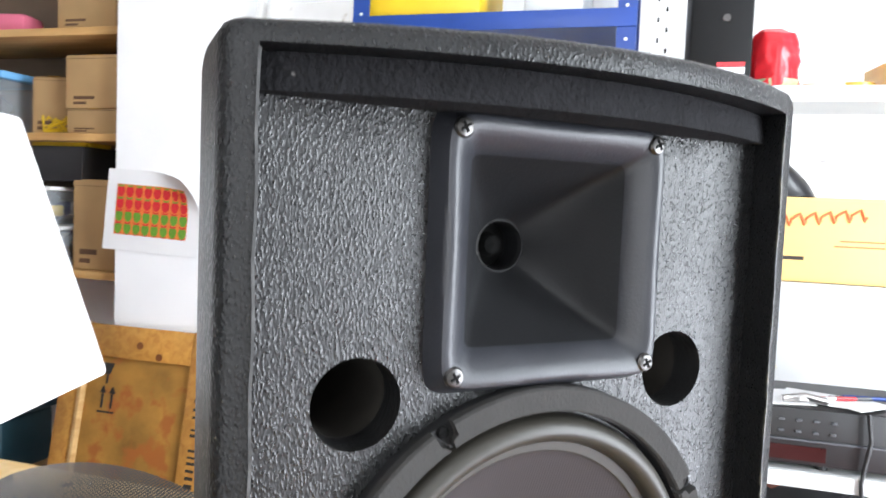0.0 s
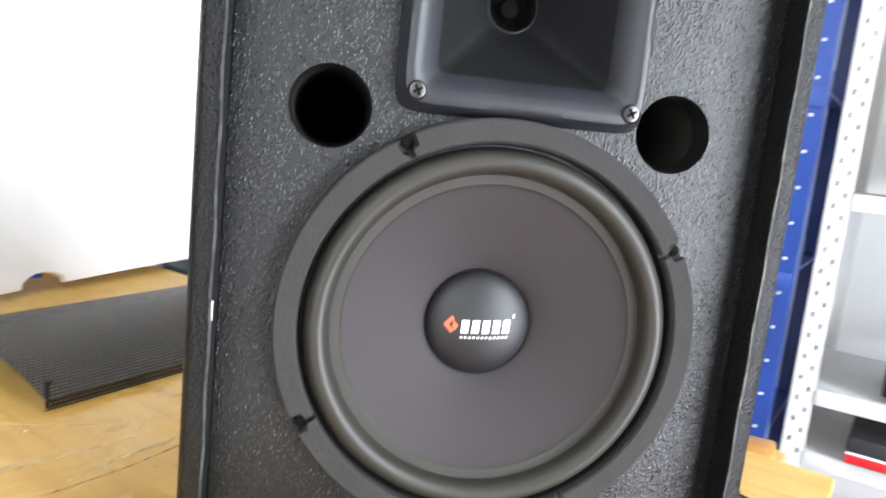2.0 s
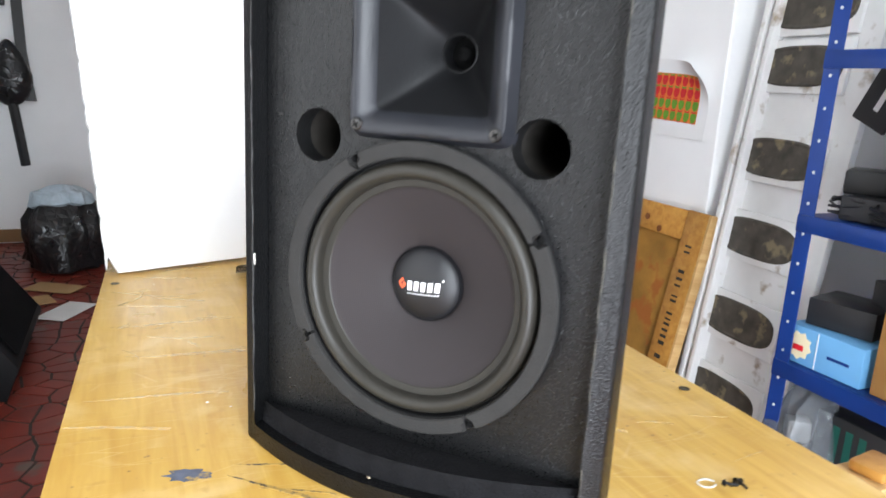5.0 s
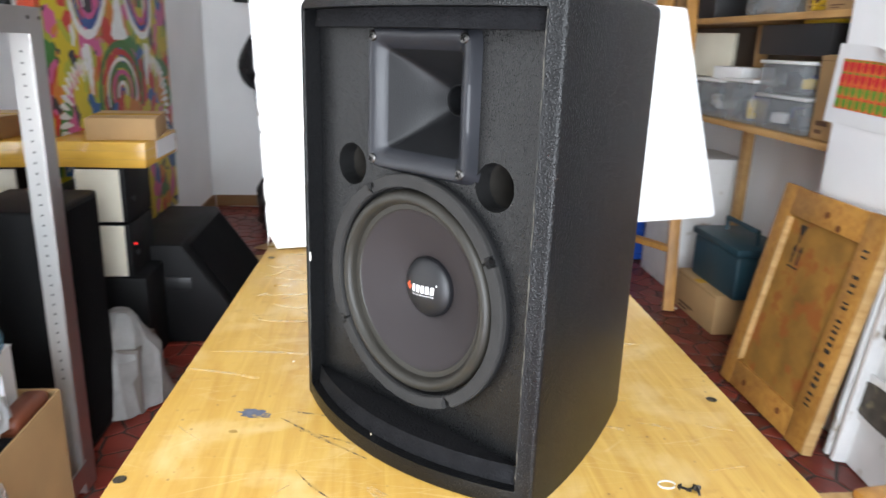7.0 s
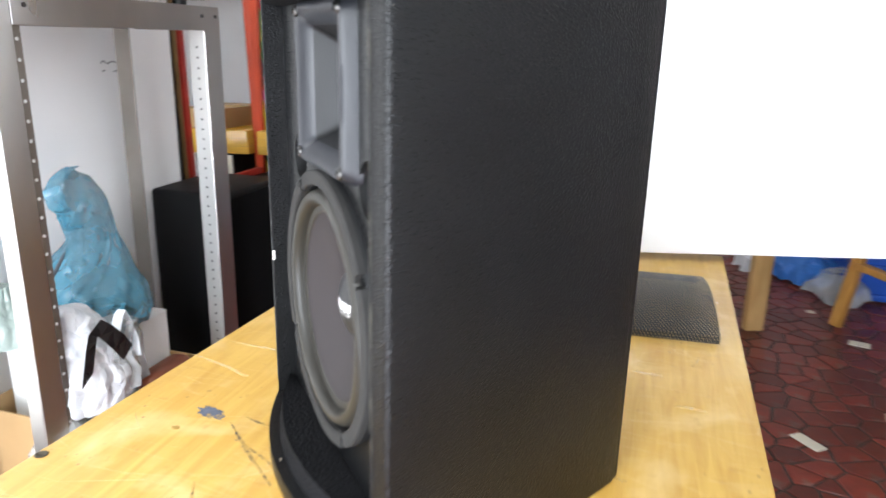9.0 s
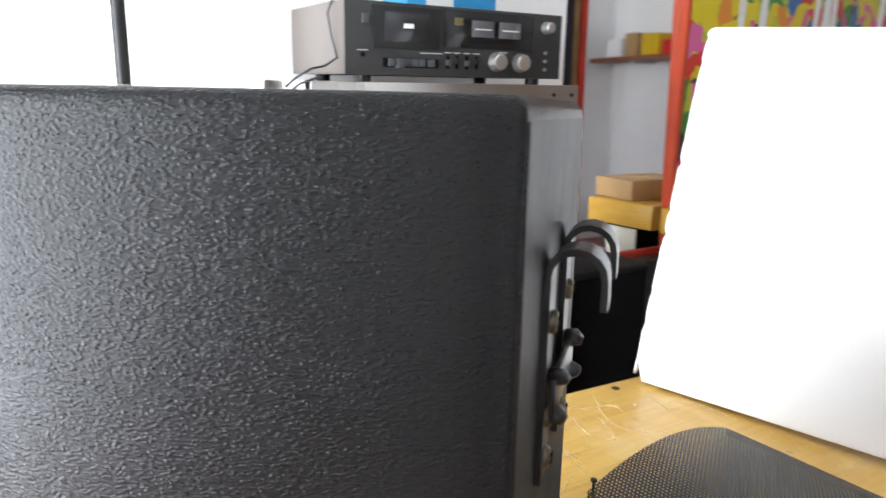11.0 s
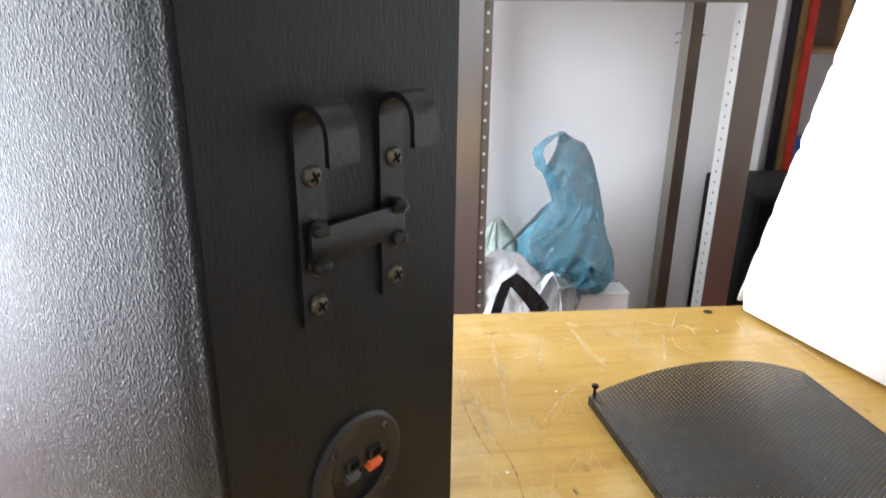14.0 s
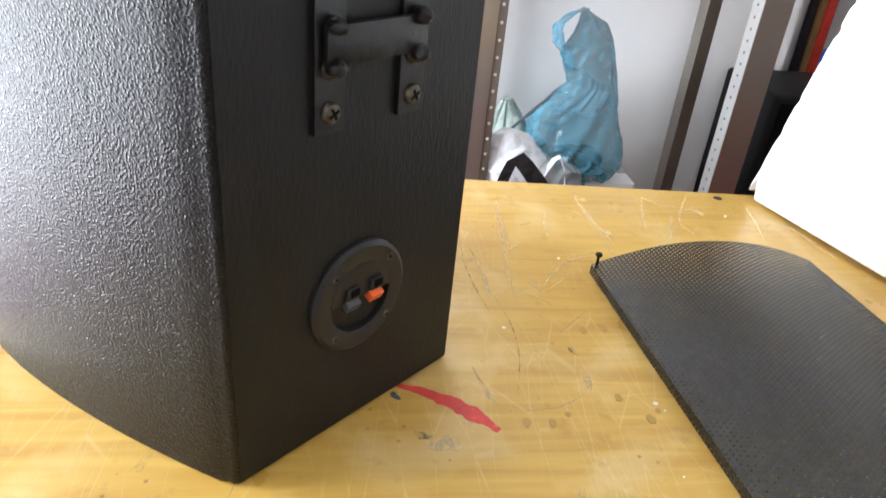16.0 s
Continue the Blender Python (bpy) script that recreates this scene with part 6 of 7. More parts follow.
# painted panel in a pine crate frame leaning on the pillar
fm, cw, ch = quad_frame((1.165, 1.462, FL), (1.157, 0.975, FL), (1.290, 1.447, 0.742))
cr = thing("crate_panel", fm, "brown panel in a stencilled pine frame leaning on the pillar", "crate")
part("panel", box(cw - 0.10, ch - 0.12, 0.006, (cw / 2, ch / 2, 0.008)), M_PLYBROWN, cr, "stained brown panel")
for x, w in ((0.032, 0.064), (cw - 0.042, 0.084)):
    part("stile", box(w, ch, 0.022, (x, ch / 2, 0.014), 0.002), M_CRATE, cr)
for y in (0.045, ch - 0.045):
    part("rail", box(cw - 0.150, 0.085, 0.021, (cw / 2 - 0.01, y, 0.014), 0.002), M_CRATE, cr)
part("inner_bead", box(0.012, ch - 0.19, 0.022, (0.071, ch / 2, 0.018), 0.002), M_PINE, cr)
part("outer_bead", box(0.010, ch, 0.03, (cw + 0.004, ch / 2, 0.010), 0.002), M_PINE, cr)
for x, y in ((cw * 0.50, ch - 0.05), (cw * 0.63, ch - 0.075), (cw * 0.3, 0.04), (cw * 0.7, 0.05)):
    part("knot", cyl(0.010, 0.002, (x, y, 0.0262), n=14), mat("pine_knot", (0.18, 0.06, 0.015), 0.5), cr)
M_STENCIL = mat("black_stencil", (0.03, 0.025, 0.02), 0.8, var=0.3)
for dx in (0.0, 0.030):
    bm = box(0.007, 0.05, 0.001, (0.135 + dx, ch - 0.20, 0.0118))
    part("stencil_arrow", bm, M_STENCIL, cr)
    part("stencil_arrow", prism([(0.125 + dx, ch - 0.185), (0.145 + dx, ch - 0.185), (0.135 + dx, ch - 0.165)], 0.0113, 0.0123), M_STENCIL, cr)
part("stencil_bar", box(0.055, 0.005, 0.001, (0.15, ch - 0.235, 0.0118)), M_STENCIL, cr)
part("stencil_glass", prism([(0.125, ch - 0.105), (0.160, ch - 0.105), (0.150, ch - 0.135), (0.135, ch - 0.135)], 0.0113, 0.0123), M_STENCIL, cr)
part("stencil_bar", box(0.006, 0.025, 0.001, (0.1425, ch - 0.148, 0.0118)), M_STENCIL, cr)
rnd = random.Random(8)
y = ch - 0.10
while y > 0.12:
    h_ = rnd.uniform(0.008, 0.02)
    if rnd.random() > 0.25:
        part("stencil_mark", box(0.024, h_ * 0.6, 0.0008, (cw - 0.045, y, 0.0258)), M_STENCIL, cr)
    y -= h_ + 0.006

# tall white panel with oval loudspeakers leaning on the wall
fm, lw, lh = quad_frame((1.252, 0.983, FL), (1.222, 0.638, FL), (1.422, 0.924, 1.62))
lp = thing("speaker_panel", fm, "tall white wooden panel set with a row of oval loudspeakers", "speaker panel")
M_WHITEPAINT = mat("scuffed_white_paint", (0.78, 0.78, 0.77), 0.55, var=0.06, second=(0.35, 0.28, 0.2), mix=0.05, mscale=14)
M_OVALCONE = mat("brown_paper_cone", (0.07, 0.062, 0.05), 0.7, var=0.4, scale=30, second=(0.22, 0.18, 0.11), mix=0.15, mscale=25)
part("board", box(lw, lh, 0.02, (lw / 2, lh / 2, 0.0), 0.003), M_WHITEPAINT, lp)
for x in (0.012, 0.045):
    part("side_strip", box(0.018, lh, 0.05, (x, lh / 2, 0.022), 0.003), M_WHITEPAINT, lp)


def oval(a, b, z, n=40):
    pts = []
    for i in range(n):
        t = 2 * math.pi * i / n
        c, s = math.cos(t), math.sin(t)
        k = (abs(c) ** 3.0 + abs(s) ** 3.0) ** (-1 / 3.0)
        pts.append((a * k * c, b * k * s, z))
    return pts


for cy in (0.20, 0.41, 0.63, 0.84, 1.07, 1.21):
    cx = 0.146
    part("speaker_plate", box(0.285, 0.132, 0.012, (cx, cy, 0.018), 0.003), M_WHITEPAINT, lp)
    rings = [[(x + cx, y + cy, z) for x, y, z in oval(*d)] for d in ((0.132, 0.050, 0.0255), (0.126, 0.045, 0.0275), (0.119, 0.039, 0.0255), (0.03, 0.016, 0.0245))]
    part("oval_speaker", loft(rings), M_OVALCONE, lp, "dusty oval loudspeaker cone")

# blue steel shelving
bs = thing("blue_shelf", pose(0, 0, 0), "blue enamelled steel shelving unit crowded with parts", "shelf")
SX0, SX1, SY0, SY1 = 1.11, 1.50, -0.015, 0.575
LEVELS = (0.16, 0.505, 0.83, 1.165, 1.50)
for x in (SX0, SX1):
    for y, s_ in ((SY0, 1), (SY1, -1)):
        p_ = part("post", box(0.003, 0.036, 1.95 - FL, (x, y + s_ * 0.018, (1.95 + FL) / 2)), M_BLUE, bs, smooth=False)
        part("flange", box(0.034, 0.003, 1.95 - FL, (x + (0.017 if x == SX0 else -0.017), y, (1.95 + FL) / 2)), M_BLUE, p_, smooth=False)
        if x == SX0:
            z = FL + 0.06
            while z < 1.75:
                part("bolt_hole", cyl(0.0035, 0.001, (x - 0.002, y + s_ * 0.018, z), "x", 8), M_GREYSHELF, p_)
                z += 0.065
for z in LEVELS:
    b_ = part("shelf_board", box(SX1 - SX0 - 0.006, SY1 - SY0 - 0.006, 0.004, ((SX0 + SX1) / 2, (SY0 + SY1) / 2, z - 0.002)), M_BLUE, bs, smooth=False)
    part("front_lip", box(0.004, SY1 - SY0, 0.036, (SX0 - 0.0035, (SY0 + SY1) / 2, z - 0.018), 0.001), M_BLUE, b_)


def junk(name, at, size, material, label, category, rz=0.0, bev=0.004, extra=None):
    t_ = thing(name, pose(*at, 0, 0, rz), label, category)
    part("body", box(*size, (0, 0, size[2] / 2), bev), material, t_)
    if material is M_CARD:
        sx, sy, sz = size
        part("tape", box(sx + 0.0012, min(0.05, sy * 0.25), 0.0006, (0, 0, sz + 0.0002)), M_TAPE, t_)
        part("flap_seam", box(0.001, sy * 0.98, 0.0012, (-sx / 2 - 0.0003, 0, sz * 0.93)), M_CARDDARK, t_)
        part("print_bar", box(0.001, sy * 0.35, sz * 0.06, (-sx / 2 - 0.0004, sy * 0.18, sz * 0.2)), M_CARDDARK, t_)
        part("print_bar", box(0.001, sy * 0.22, sz * 0.05, (-sx / 2 - 0.0004, sy * 0.25, sz * 0.10)), M_CARDDARK, t_)
    if extra:
        extra(t_)
    return t_


M_CARDDARK = mat("cardboard_print", (0.12, 0.06, 0.03), 0.8)


M_BOXBLACK = mat("black_box_print", (0.02, 0.02, 0.022), 0.5, var=0.2)
M_LIGHTBLUE = mat("light_blue_carton", (0.16, 0.42, 0.72), 0.55, var=0.06)
M_YELLOW = mat("yellow_plastic", (0.75, 0.50, 0.02), 0.4, var=0.1)
M_REDP = mat("red_film", (0.65, 0.02, 0.03), 0.3, var=0.2, scale=30)
M_GREENP = mat("dark_green_plastic", (0.01, 0.10, 0.075), 0.4)
M_CLEARBOX = mat("cloudy_plastic_box", (0.45, 0.48, 0.50), 0.25, var=0.15, alpha=0.42)

bx = junk("light_blue_carton", (1.17, 0.478, 0.506), (0.09, 0.185, 0.085), M_LIGHTBLUE, "light blue carton with a cream star label on the blue shelf", "carton", 0)
part("star_label", prism([(0.0 + (0.032 if i % 2 else 0.026) * math.cos(i * math.pi / 9), (0.032 if i % 2 else 0.026) * math.sin(i * math.pi / 9)) for i in range(18)], 0, 0.001), mat("cream_label", (0.85, 0.75, 0.5), 0.6), bx).matrix_local = Matrix.Translation((-0.0455, 0.055, 0.042)) @ Matrix.Rotation(radians(-90), 4, "Y")
part("label_mark", box(0.001, 0.025, 0.012, (-0.0472, 0.055, 0.037)), M_REDP, bx)
part("fold_line", box(0.001, 0.002, 0.08, (-0.0456, 0.012, 0.0425)), M_PAPER, bx)
part("print_bar", box(0.001, 0.05, 0.006, (-0.0457, -0.04, 0.04)), M_BLUE, bx)
junk("black_carton", (1.22, 0.49, 0.592), (0.12, 0.14, 0.06), M_BOXBLACK, "black printed carton lying on the light blue one", "carton", 12)
junk("black_carton", (1.27, 0.42, 0.506), (0.09, 0.08, 0.20), M_BOXBLACK, "black printed carton leaning among parts", "carton", -20)
M_ORANGECARD = mat("orange_brown_cardboard", (0.44, 0.225, 0.065), 0.7, var=0.1, scale=8, bump=0.15, bscale=200)
bc = junk("cardboard_carton", (1.250, 0.245, 0.506), (0.24, 0.245, 0.284), M_ORANGECARD, "closed brown cardboard carton on the blue shelf", "carton", 0)
for k, (y0, y1, z_) in enumerate(((-0.10, -0.04, 0.165), (-0.105, -0.05, 0.140), (-0.10, -0.02, 0.085))):
    part("print_bar", box(0.001, y1 - y0, 0.012, (-0.1206, (y0 + y1) / 2, z_)), M_STENCIL, bc)
flap = part("flap", prism([(-0.121, 0.286)] + [(-0.121 + 0.242 * i / 12, 0.196 + 0.004 * math.sin(i * 1.3) + 0.006 * (i > 8)) for i in range(13)] + [(0.121, 0.286)], 0, 0.0035, 0.0008), M_ORANGECARD, bc, "flap folded down over the front")
flap.matrix_local = Matrix.Translation((-0.1215, 0, 0)) @ Matrix(((0, 0, -1, 0), (-1, 0, 0, 0), (0, 1, 0, 0), (0, 0, 0, 1)))
part("print_bar", box(0.0008, 0.055, 0.013, (-0.1256, 0.03, 0.240)), M_STENCIL, bc)
part("fold_line", box(0.0008, 0.20, 0.0015, (-0.1256, 0.0, 0.262)), M_STENCIL, bc)
gc = junk("green_files", (1.20, 0.40, 0.162), (0.10, 0.16, 0.26), M_BOXBLACK, "dark boxed files with green spines on the lowest blue shelf", "files")
for y in (-0.03, 0.0, 0.03):
    part("green_spine", box(0.001, 0.016, 0.22, (-0.0506, y, 0.13)), M_GREENP, gc)
junk("violet_box", (1.20, 0.22, 0.162), (0.16, 0.18, 0.10), mat("slate_violet", (0.14, 0.14, 0.22), 0.6), "slate-coloured box on the lowest blue shelf", "box")
cbg = thing("clear_bag", pose(1.16, 0.50, 0.162), "hanging clear plastic bag of parts on the blue shelf", "plastic bag")
part("bag", sack([(0.05, 0), (0.09, 0.03), (0.08, 0.18), (0.05, 0.27), (0.02, 0.30)], 31, amount=0.02), plastic("dim_film", (0.22, 0.24, 0.26), 0.5, 0.2), cbg)
for k, (x, y, z, s_) in enumerate(((0.0, 0.01, 0.05, (0.05, 0.07, 0.08)), (0.01, -0.02, 0.13, (0.06, 0.05, 0.06)), (-0.01, 0.02, 0.19, (0.04, 0.05, 0.05)))):
    part("stored_item", box(*s_, (x, y, z), 0.006, rz=25 * k), (M_GREYPLASTIC, M_BOXBLACK, M_GREYSHELF)[k], cbg)
# black plates and coils on the upper levels
for k, (x, y, z, s_, rz_, rx_) in enumerate(((1.21, 0.44, 0.832, (0.14, 0.15, 0.05), 10, 0), (1.20, 0.30, 0.832, (0.10, 0.10, 0.07), -15, 0), (1.22, 0.50, 0.882, (0.10, 0.10, 0.05), 30, 0), (1.20, 0.16, 0.832, (0.16, 0.12, 0.04), 5, 0), (1.22, 0.05, 0.832, (0.12, 0.10, 0.06), -8, 0),
                                             (1.24, 0.38, 1.167, (0.16, 0.16, 0.06), 10, 0), (1.22, 0.20, 1.167, (0.14, 0.14, 0.09), -10, 0), (1.21, 0.04, 1.167, (0.12, 0.09, 0.05), 0, 0))):
    junk("electronic_part", (x, y, z), s_, (M_BOXBLACK, M_GREYPLASTIC, M_BLACKPLASTIC)[k % 3], "dark electronic part lying on the blue shelf", "part", rz_, 0.006)
for k, (x, y, z) in enumerate(((1.15, 0.38, 0.834), (1.16, 0.26, 0.834), (1.17, 0.48, 0.834), (1.16, 0.12, 0.834))):
    pts = []
    rr = random.Random(60 + k)
    for i in range(40):
        a = i * 0.6
        pts.append((x + (0.03 + 0.012 * rr.random()) * math.cos(a), y + (0.05 + 0.02 * rr.random()) * math.sin(a), z + 0.004 + 0.0012 * i * (0.6 + 0.4 * rr.random())))
    tagged(part("cable_coil", tube(pts, 0.0028, 6), M_BLACKPLASTIC, None), "tangled coil of dark cable on the blue shelf", "cable")
lp2 = thing("hung_panel", pose(1.25, 0.535, 1.073, 25, 0, 0), "small black panel hung askew under the blue shelf", "panel")
part("plate", box(0.01, 0.085, 0.12, (0, 0, 0.0), 0.003), M_BOXBLACK, lp2)
part("white_mark", box(0.001, 0.012, 0.05, (-0.006, 0, 0)), M_PAPER, lp2)
part("hanger", tube([(0, 0, 0.055), (0.0, 0.004, 0.075), (0.0, 0.030, 0.094)], 0.003, 8), M_GREYPLASTIC, lp2)
junk("red_black_charger", (1.16, 0.015, 0.832), (0.08, 0.06, 0.05), M_BLACKPLASTIC, "black charger with a red corner on the blue shelf", "charger", 0, 0.006, lambda t_: part("red_corner", box(0.03, 0.03, 0.02, (0, 0.01, 0.06), 0.004), M_REDP, t_))
junk("yellow_case", (1.25, 0.43, 1.502), (0.24, 0.26, 0.10), M_YELLOW, "yellow plastic case on the top blue shelf", "case", 0, 0.008)
junk("grey_case", (1.25, 0.15, 1.502), (0.24, 0.12, 0.12), M_GREYSHELF, "pale grey case on the top blue shelf", "case", 0, 0.008)
# white slatted heater head on a black stand before the shelf
wp = thing("stand_heater", pose(1.055, 0.172, FL, 0, 0, 0), "white slatted heater head on a slim black stand", "heater")
part("pole", cyl(0.0135, 0.775, (0, 0, 0.40), n=20), M_BLACKPLASTIC, wp, "slim black pole")
part("base", lathe([(0.11, 0.0), (0.11, 0.010), (0.09, 0.016), (0.02, 0.022), (0.0001, 0.022)], 40, "z"), M_BLACKPLASTIC, wp)
head = part("head", box(0.05, 0.20, 0.36, (0, -0.005, 0.968), 0.010, 3), M_WHITEPAINT, wp, "white plastic head")
for k in range(12):
    part("slat", box(0.056, 0.004, 0.022, (0, -0.093 + 0.016 * k, 0.799), 0.001), M_WHITEPAINT, head)
part("edge_bead", box(0.006, 0.006, 0.36, (-0.024, 0.097, 0.968), 0.002), M_CREAM, head)
tagged(part("white_cable", tube([(1.02, 0.10, 0.87), (1.015, 0.115, 0.76), (1.015, 0.125, 0.68), (1.02, 0.135, 0.60), (1.02, 0.140, 0.50), (1.03, 0.15, 0.3)], 0.005, 8), M_PAPER, None), "white cable hanging from the heater head", "cable")

# grey steel shelving
gs = thing("grey_shelf", pose(0, 0, 0), "light grey slotted steel shelving unit against the wall", "shelf")
GX0, GX1, GY0, GY1 = 1.13, 1.50, -1.0, -0.045
for x in (GX0, GX1):
    for y, s_ in ((GY0, 1), (GY1, -1)):
        p_ = part("post", box(0.003, 0.038, 2.0 - FL, (x, y + s_ * 0.019, (2.0 + FL) / 2)), M_GREYSHELF, gs, smooth=False)
        part("flange", box(0.034, 0.003, 2.0 - FL, (x + (0.017 if x == GX0 else -0.017), y, (2.0 + FL) / 2)), M_GREYSHELF, p_, smooth=False)
        if x == GX0:
            z = FL + 0.34
            while z < 1.75:
                for dy in (-0.008, 0.008):
                    part("slot", box(0.001, 0.004, 0.010, (x - 0.0017, y + s_ * 0.019 + dy, z + (0.02 if dy > 0 else 0))), M_DARK, p_, smooth=False)
                z += 0.04
GLEVELS = (0.26, 0.505, 0.625, 0.985, 1.352)
for z in GLEVELS:
    b_ = part("shelf_board", box(GX1 - GX0 - 0.006, GY1 - GY0 - 0.006, 0.004, ((GX0 + GX1) / 2, (GY0 + GY1) / 2, z - 0.002)), M_GREYSHELF, gs, smooth=False)
    part("front_lip", box(0.004, GY1 - GY0 - 0.08, 0.03, (GX0 - 0.0035, (GY0 + GY1) / 2, z - 0.015), 0.001), M_GREYSHELF, b_)
ps = thing("cabinet_loudspeaker", pose(1.24, -0.174, 1.353), "black loudspeaker cabinet with corner screws on the grey shelf", "loudspeaker")
part("cabinet", box(0.20, 0.114, 0.30, (0, 0, 0.15), 0.005), bpy.data.materials["black_vinyl"], ps)
part("screw", cyl(0.007, 0.004, (-0.101, -0.008, 0.13), "x", 14), M_SCREW, ps)
part("badge", box(0.002, 0.05, 0.012, (-0.101, -0.02, 0.03)), M_PAPER, ps)
part("badge", box(0.002, 0.05, 0.008, (-0.101, -0.02, 0.042)), M_REDP, ps)
rt = thing("red_packet", pose(1.22, -0.283, 1.353), "crumpled red packet standing on the grey shelf", "packet")
part("packet", film_bag([(0, 0, 0.034, 0.034), (0.004, 0, 0.040, 0.040), (0.06, 0, 0.041, 0.041), (0.09, 0, 0.040, 0.038), (0.112, 0.003, 0.034, 0.030), (0.124, 0.008, 0.018, 0.014)], 48, 40, 0.8, 41.0), M_REDP, rt)
part("label_band", lathe([(0.0470, 0.006), (0.0470, 0.022)], 24, "z"), mat("mixed_label", (0.4, 0.45, 0.25), 0.5, var=0.4, scale=60), rt)
for k, (y, m_) in enumerate(((-0.375, M_CREAM), (-0.43, M_TAPE))):
    rl = thing("tape_roll", pose(1.22, y, 1.353), "roll of adhesive tape lying on the grey shelf", "tape roll", "tape rolls")
    part("roll", lathe([(0.020, 0.0), (0.034 + 0.006 * (1 - k), 0.0), (0.034 + 0.006 * (1 - k), 0.016), (0.020, 0.016)], 32, "z", closed=True), m_, rl)
junk("white_box", (1.24, -0.52, 1.353), (0.12, 0.10, 0.055), M_WHITEBOX, "small white box with a yellow corner on the grey shelf", "box", 5, 0.003, lambda t_: part("yellow_edge", box(0.121, 0.02, 0.05, (0, 0.041, 0.027)), M_TAPE, t_))
mz = junk("printed_carton", (1.25, -0.345, 0.986), (0.22, 0.40, 0.160), mat("straw_cardboard", (0.68, 0.45, 0.16), 0.7, var=0.06, scale=8), "open straw-coloured carton with orange print on the grey shelf", "carton", 0, 0.002)
M_PRINTO = mat("orange_red_print", (0.72, 0.16, 0.05), 0.6)
part("print_badge", box(0.001, 0.07, 0.030, (-0.1106, 0.125, 0.115), 0.0), M_PRINTO, mz)
part("print_badge_line", box(0.001, 0.062, 0.006, (-0.1112, 0.125, 0.137)), M_PRINTO, mz)
# sloping script mark, drawn as one looping brush line
pts = [(-0.1108, 0.072 - 0.0085 * k + 0.004 * math.cos(k * 2.1), 0.112 + 0.0009 * k + (0.026 if k < 4 else 0.013) * math.sin(k * 2.1)) for k in range(22)]
part("print_script", tube([tuple(Vector(p) * (1 - f) + Vector(q) * f) for p, q in zip(pts, pts[1:]) for f in (0.0, 0.33, 0.66)], 0.0026, 6), M_PRINTO, mz)
for y0, y1, z_ in ((0.0, 0.17, 0.045), (-0.16, -0.05, 0.07), (-0.16, -0.06, 0.08)):
    part("print_bar", box(0.001, y1 - y0, 0.007 if z_ < 0.05 else 0.003, (-0.1106, (y0 + y1) / 2, z_)), M_STENCIL if z_ < 0.05 else M_PRINTO, mz)
def draped(outline, slices, seed, amount):
    """A crumpled heap of sheeting: a (y, z) outline carried through (x, size) slices."""
    fine = []
    for (y, z), (y2, z2) in zip(outline, outline[1:] + outline[:1]):
        fine += [(y + (y2 - y) * q / 4, z + (z2 - z) * q / 4) for q in range(4)]
    my = sum(y for y, z in outline) / len(outline)
    bm = loft([[(x, my + (y - my) * f, z * f) for y, z in fine] for x, f in slices])
    bmesh.ops.subdivide_edges(bm, edges=bm.edges, cuts=1, use_grid_fill=True)
    return crumple(bm, amount, 28, seed)


sh = thing("black_plastic_sheet", pose(1.18, -0.30, 1.147), "folded black plastic sheet poking out of the open carton", "sheet")
part("sheet", draped([(0.062, 0.0), (0.058, 0.088), (0.036, 0.080), (0.012, 0.090), (-0.010, 0.078), (-0.040, 0.040), (-0.066, 0.0)], ((-0.030, 0.55), (-0.018, 0.86), (0.0, 1.0), (0.05, 0.95), (0.08, 0.6)), 51, 0.005),
     mat("black_plastic_sheeting", (0.010, 0.010, 0.012), 0.35, var=0.3), sh)
wh = thing("white_cloth", pose(1.235, -0.34, 1.147), "crumpled white cloth in the open carton", "cloth")
part("cloth", draped([(0.098, 0.0), (0.098, 0.105), (0.080, 0.140), (0.056, 0.136), (0.030, 0.110), (0.0, 0.098), (-0.040, 0.072), (-0.080, 0.080), (-0.120, 0.066), (-0.125, 0.0)], ((-0.028, 0.80), (-0.012, 0.96), (0.02, 1.0), (0.06, 0.9), (0.08, 0.6)), 54, 0.009),
     mat("white_cloth", (0.75, 0.74, 0.72), 0.85, var=0.1, bump=0.3, bscale=90), wh)
rc = thing("receiver", pose(1.25, -0.405, 0.626), "black stereo receiver with small buttons on the grey shelf", "receiver")
part("case", box(0.24, 0.44, 0.108, (0, 0, 0.066), 0.003), M_BLACKPLASTIC, rc)
part("display", box(0.002, 0.20, 0.028, (-0.1212, 0.10, 0.035)), mat("dark_red_glass", (0.03, 0.008, 0.008), 0.15), rc)
part("front_edge", box(0.006, 0.44, 0.004, (-0.122, 0, 0.060), 0.001), M_GREYPLASTIC, rc)
for k in range(10):
    part("button", box(0.004, 0.010, 0.005, (-0.122, 0.11 - 0.03 * (k % 5), 0.098 - 0.022 * (k // 5)), 0.001), M_GREYPLASTIC, rc)
part("volume_knob", cyl(0.018, 0.012, (-0.126, -0.17, 0.085), "x", 24, bev=0.003), M_BLACKPLASTIC, rc)
for k in range(3):
    part("foot", cyl(0.012, 0.012, (-0.09, 0.18 - 0.18 * k, 0.006), n=14), M_BLACKPLASTIC, rc)
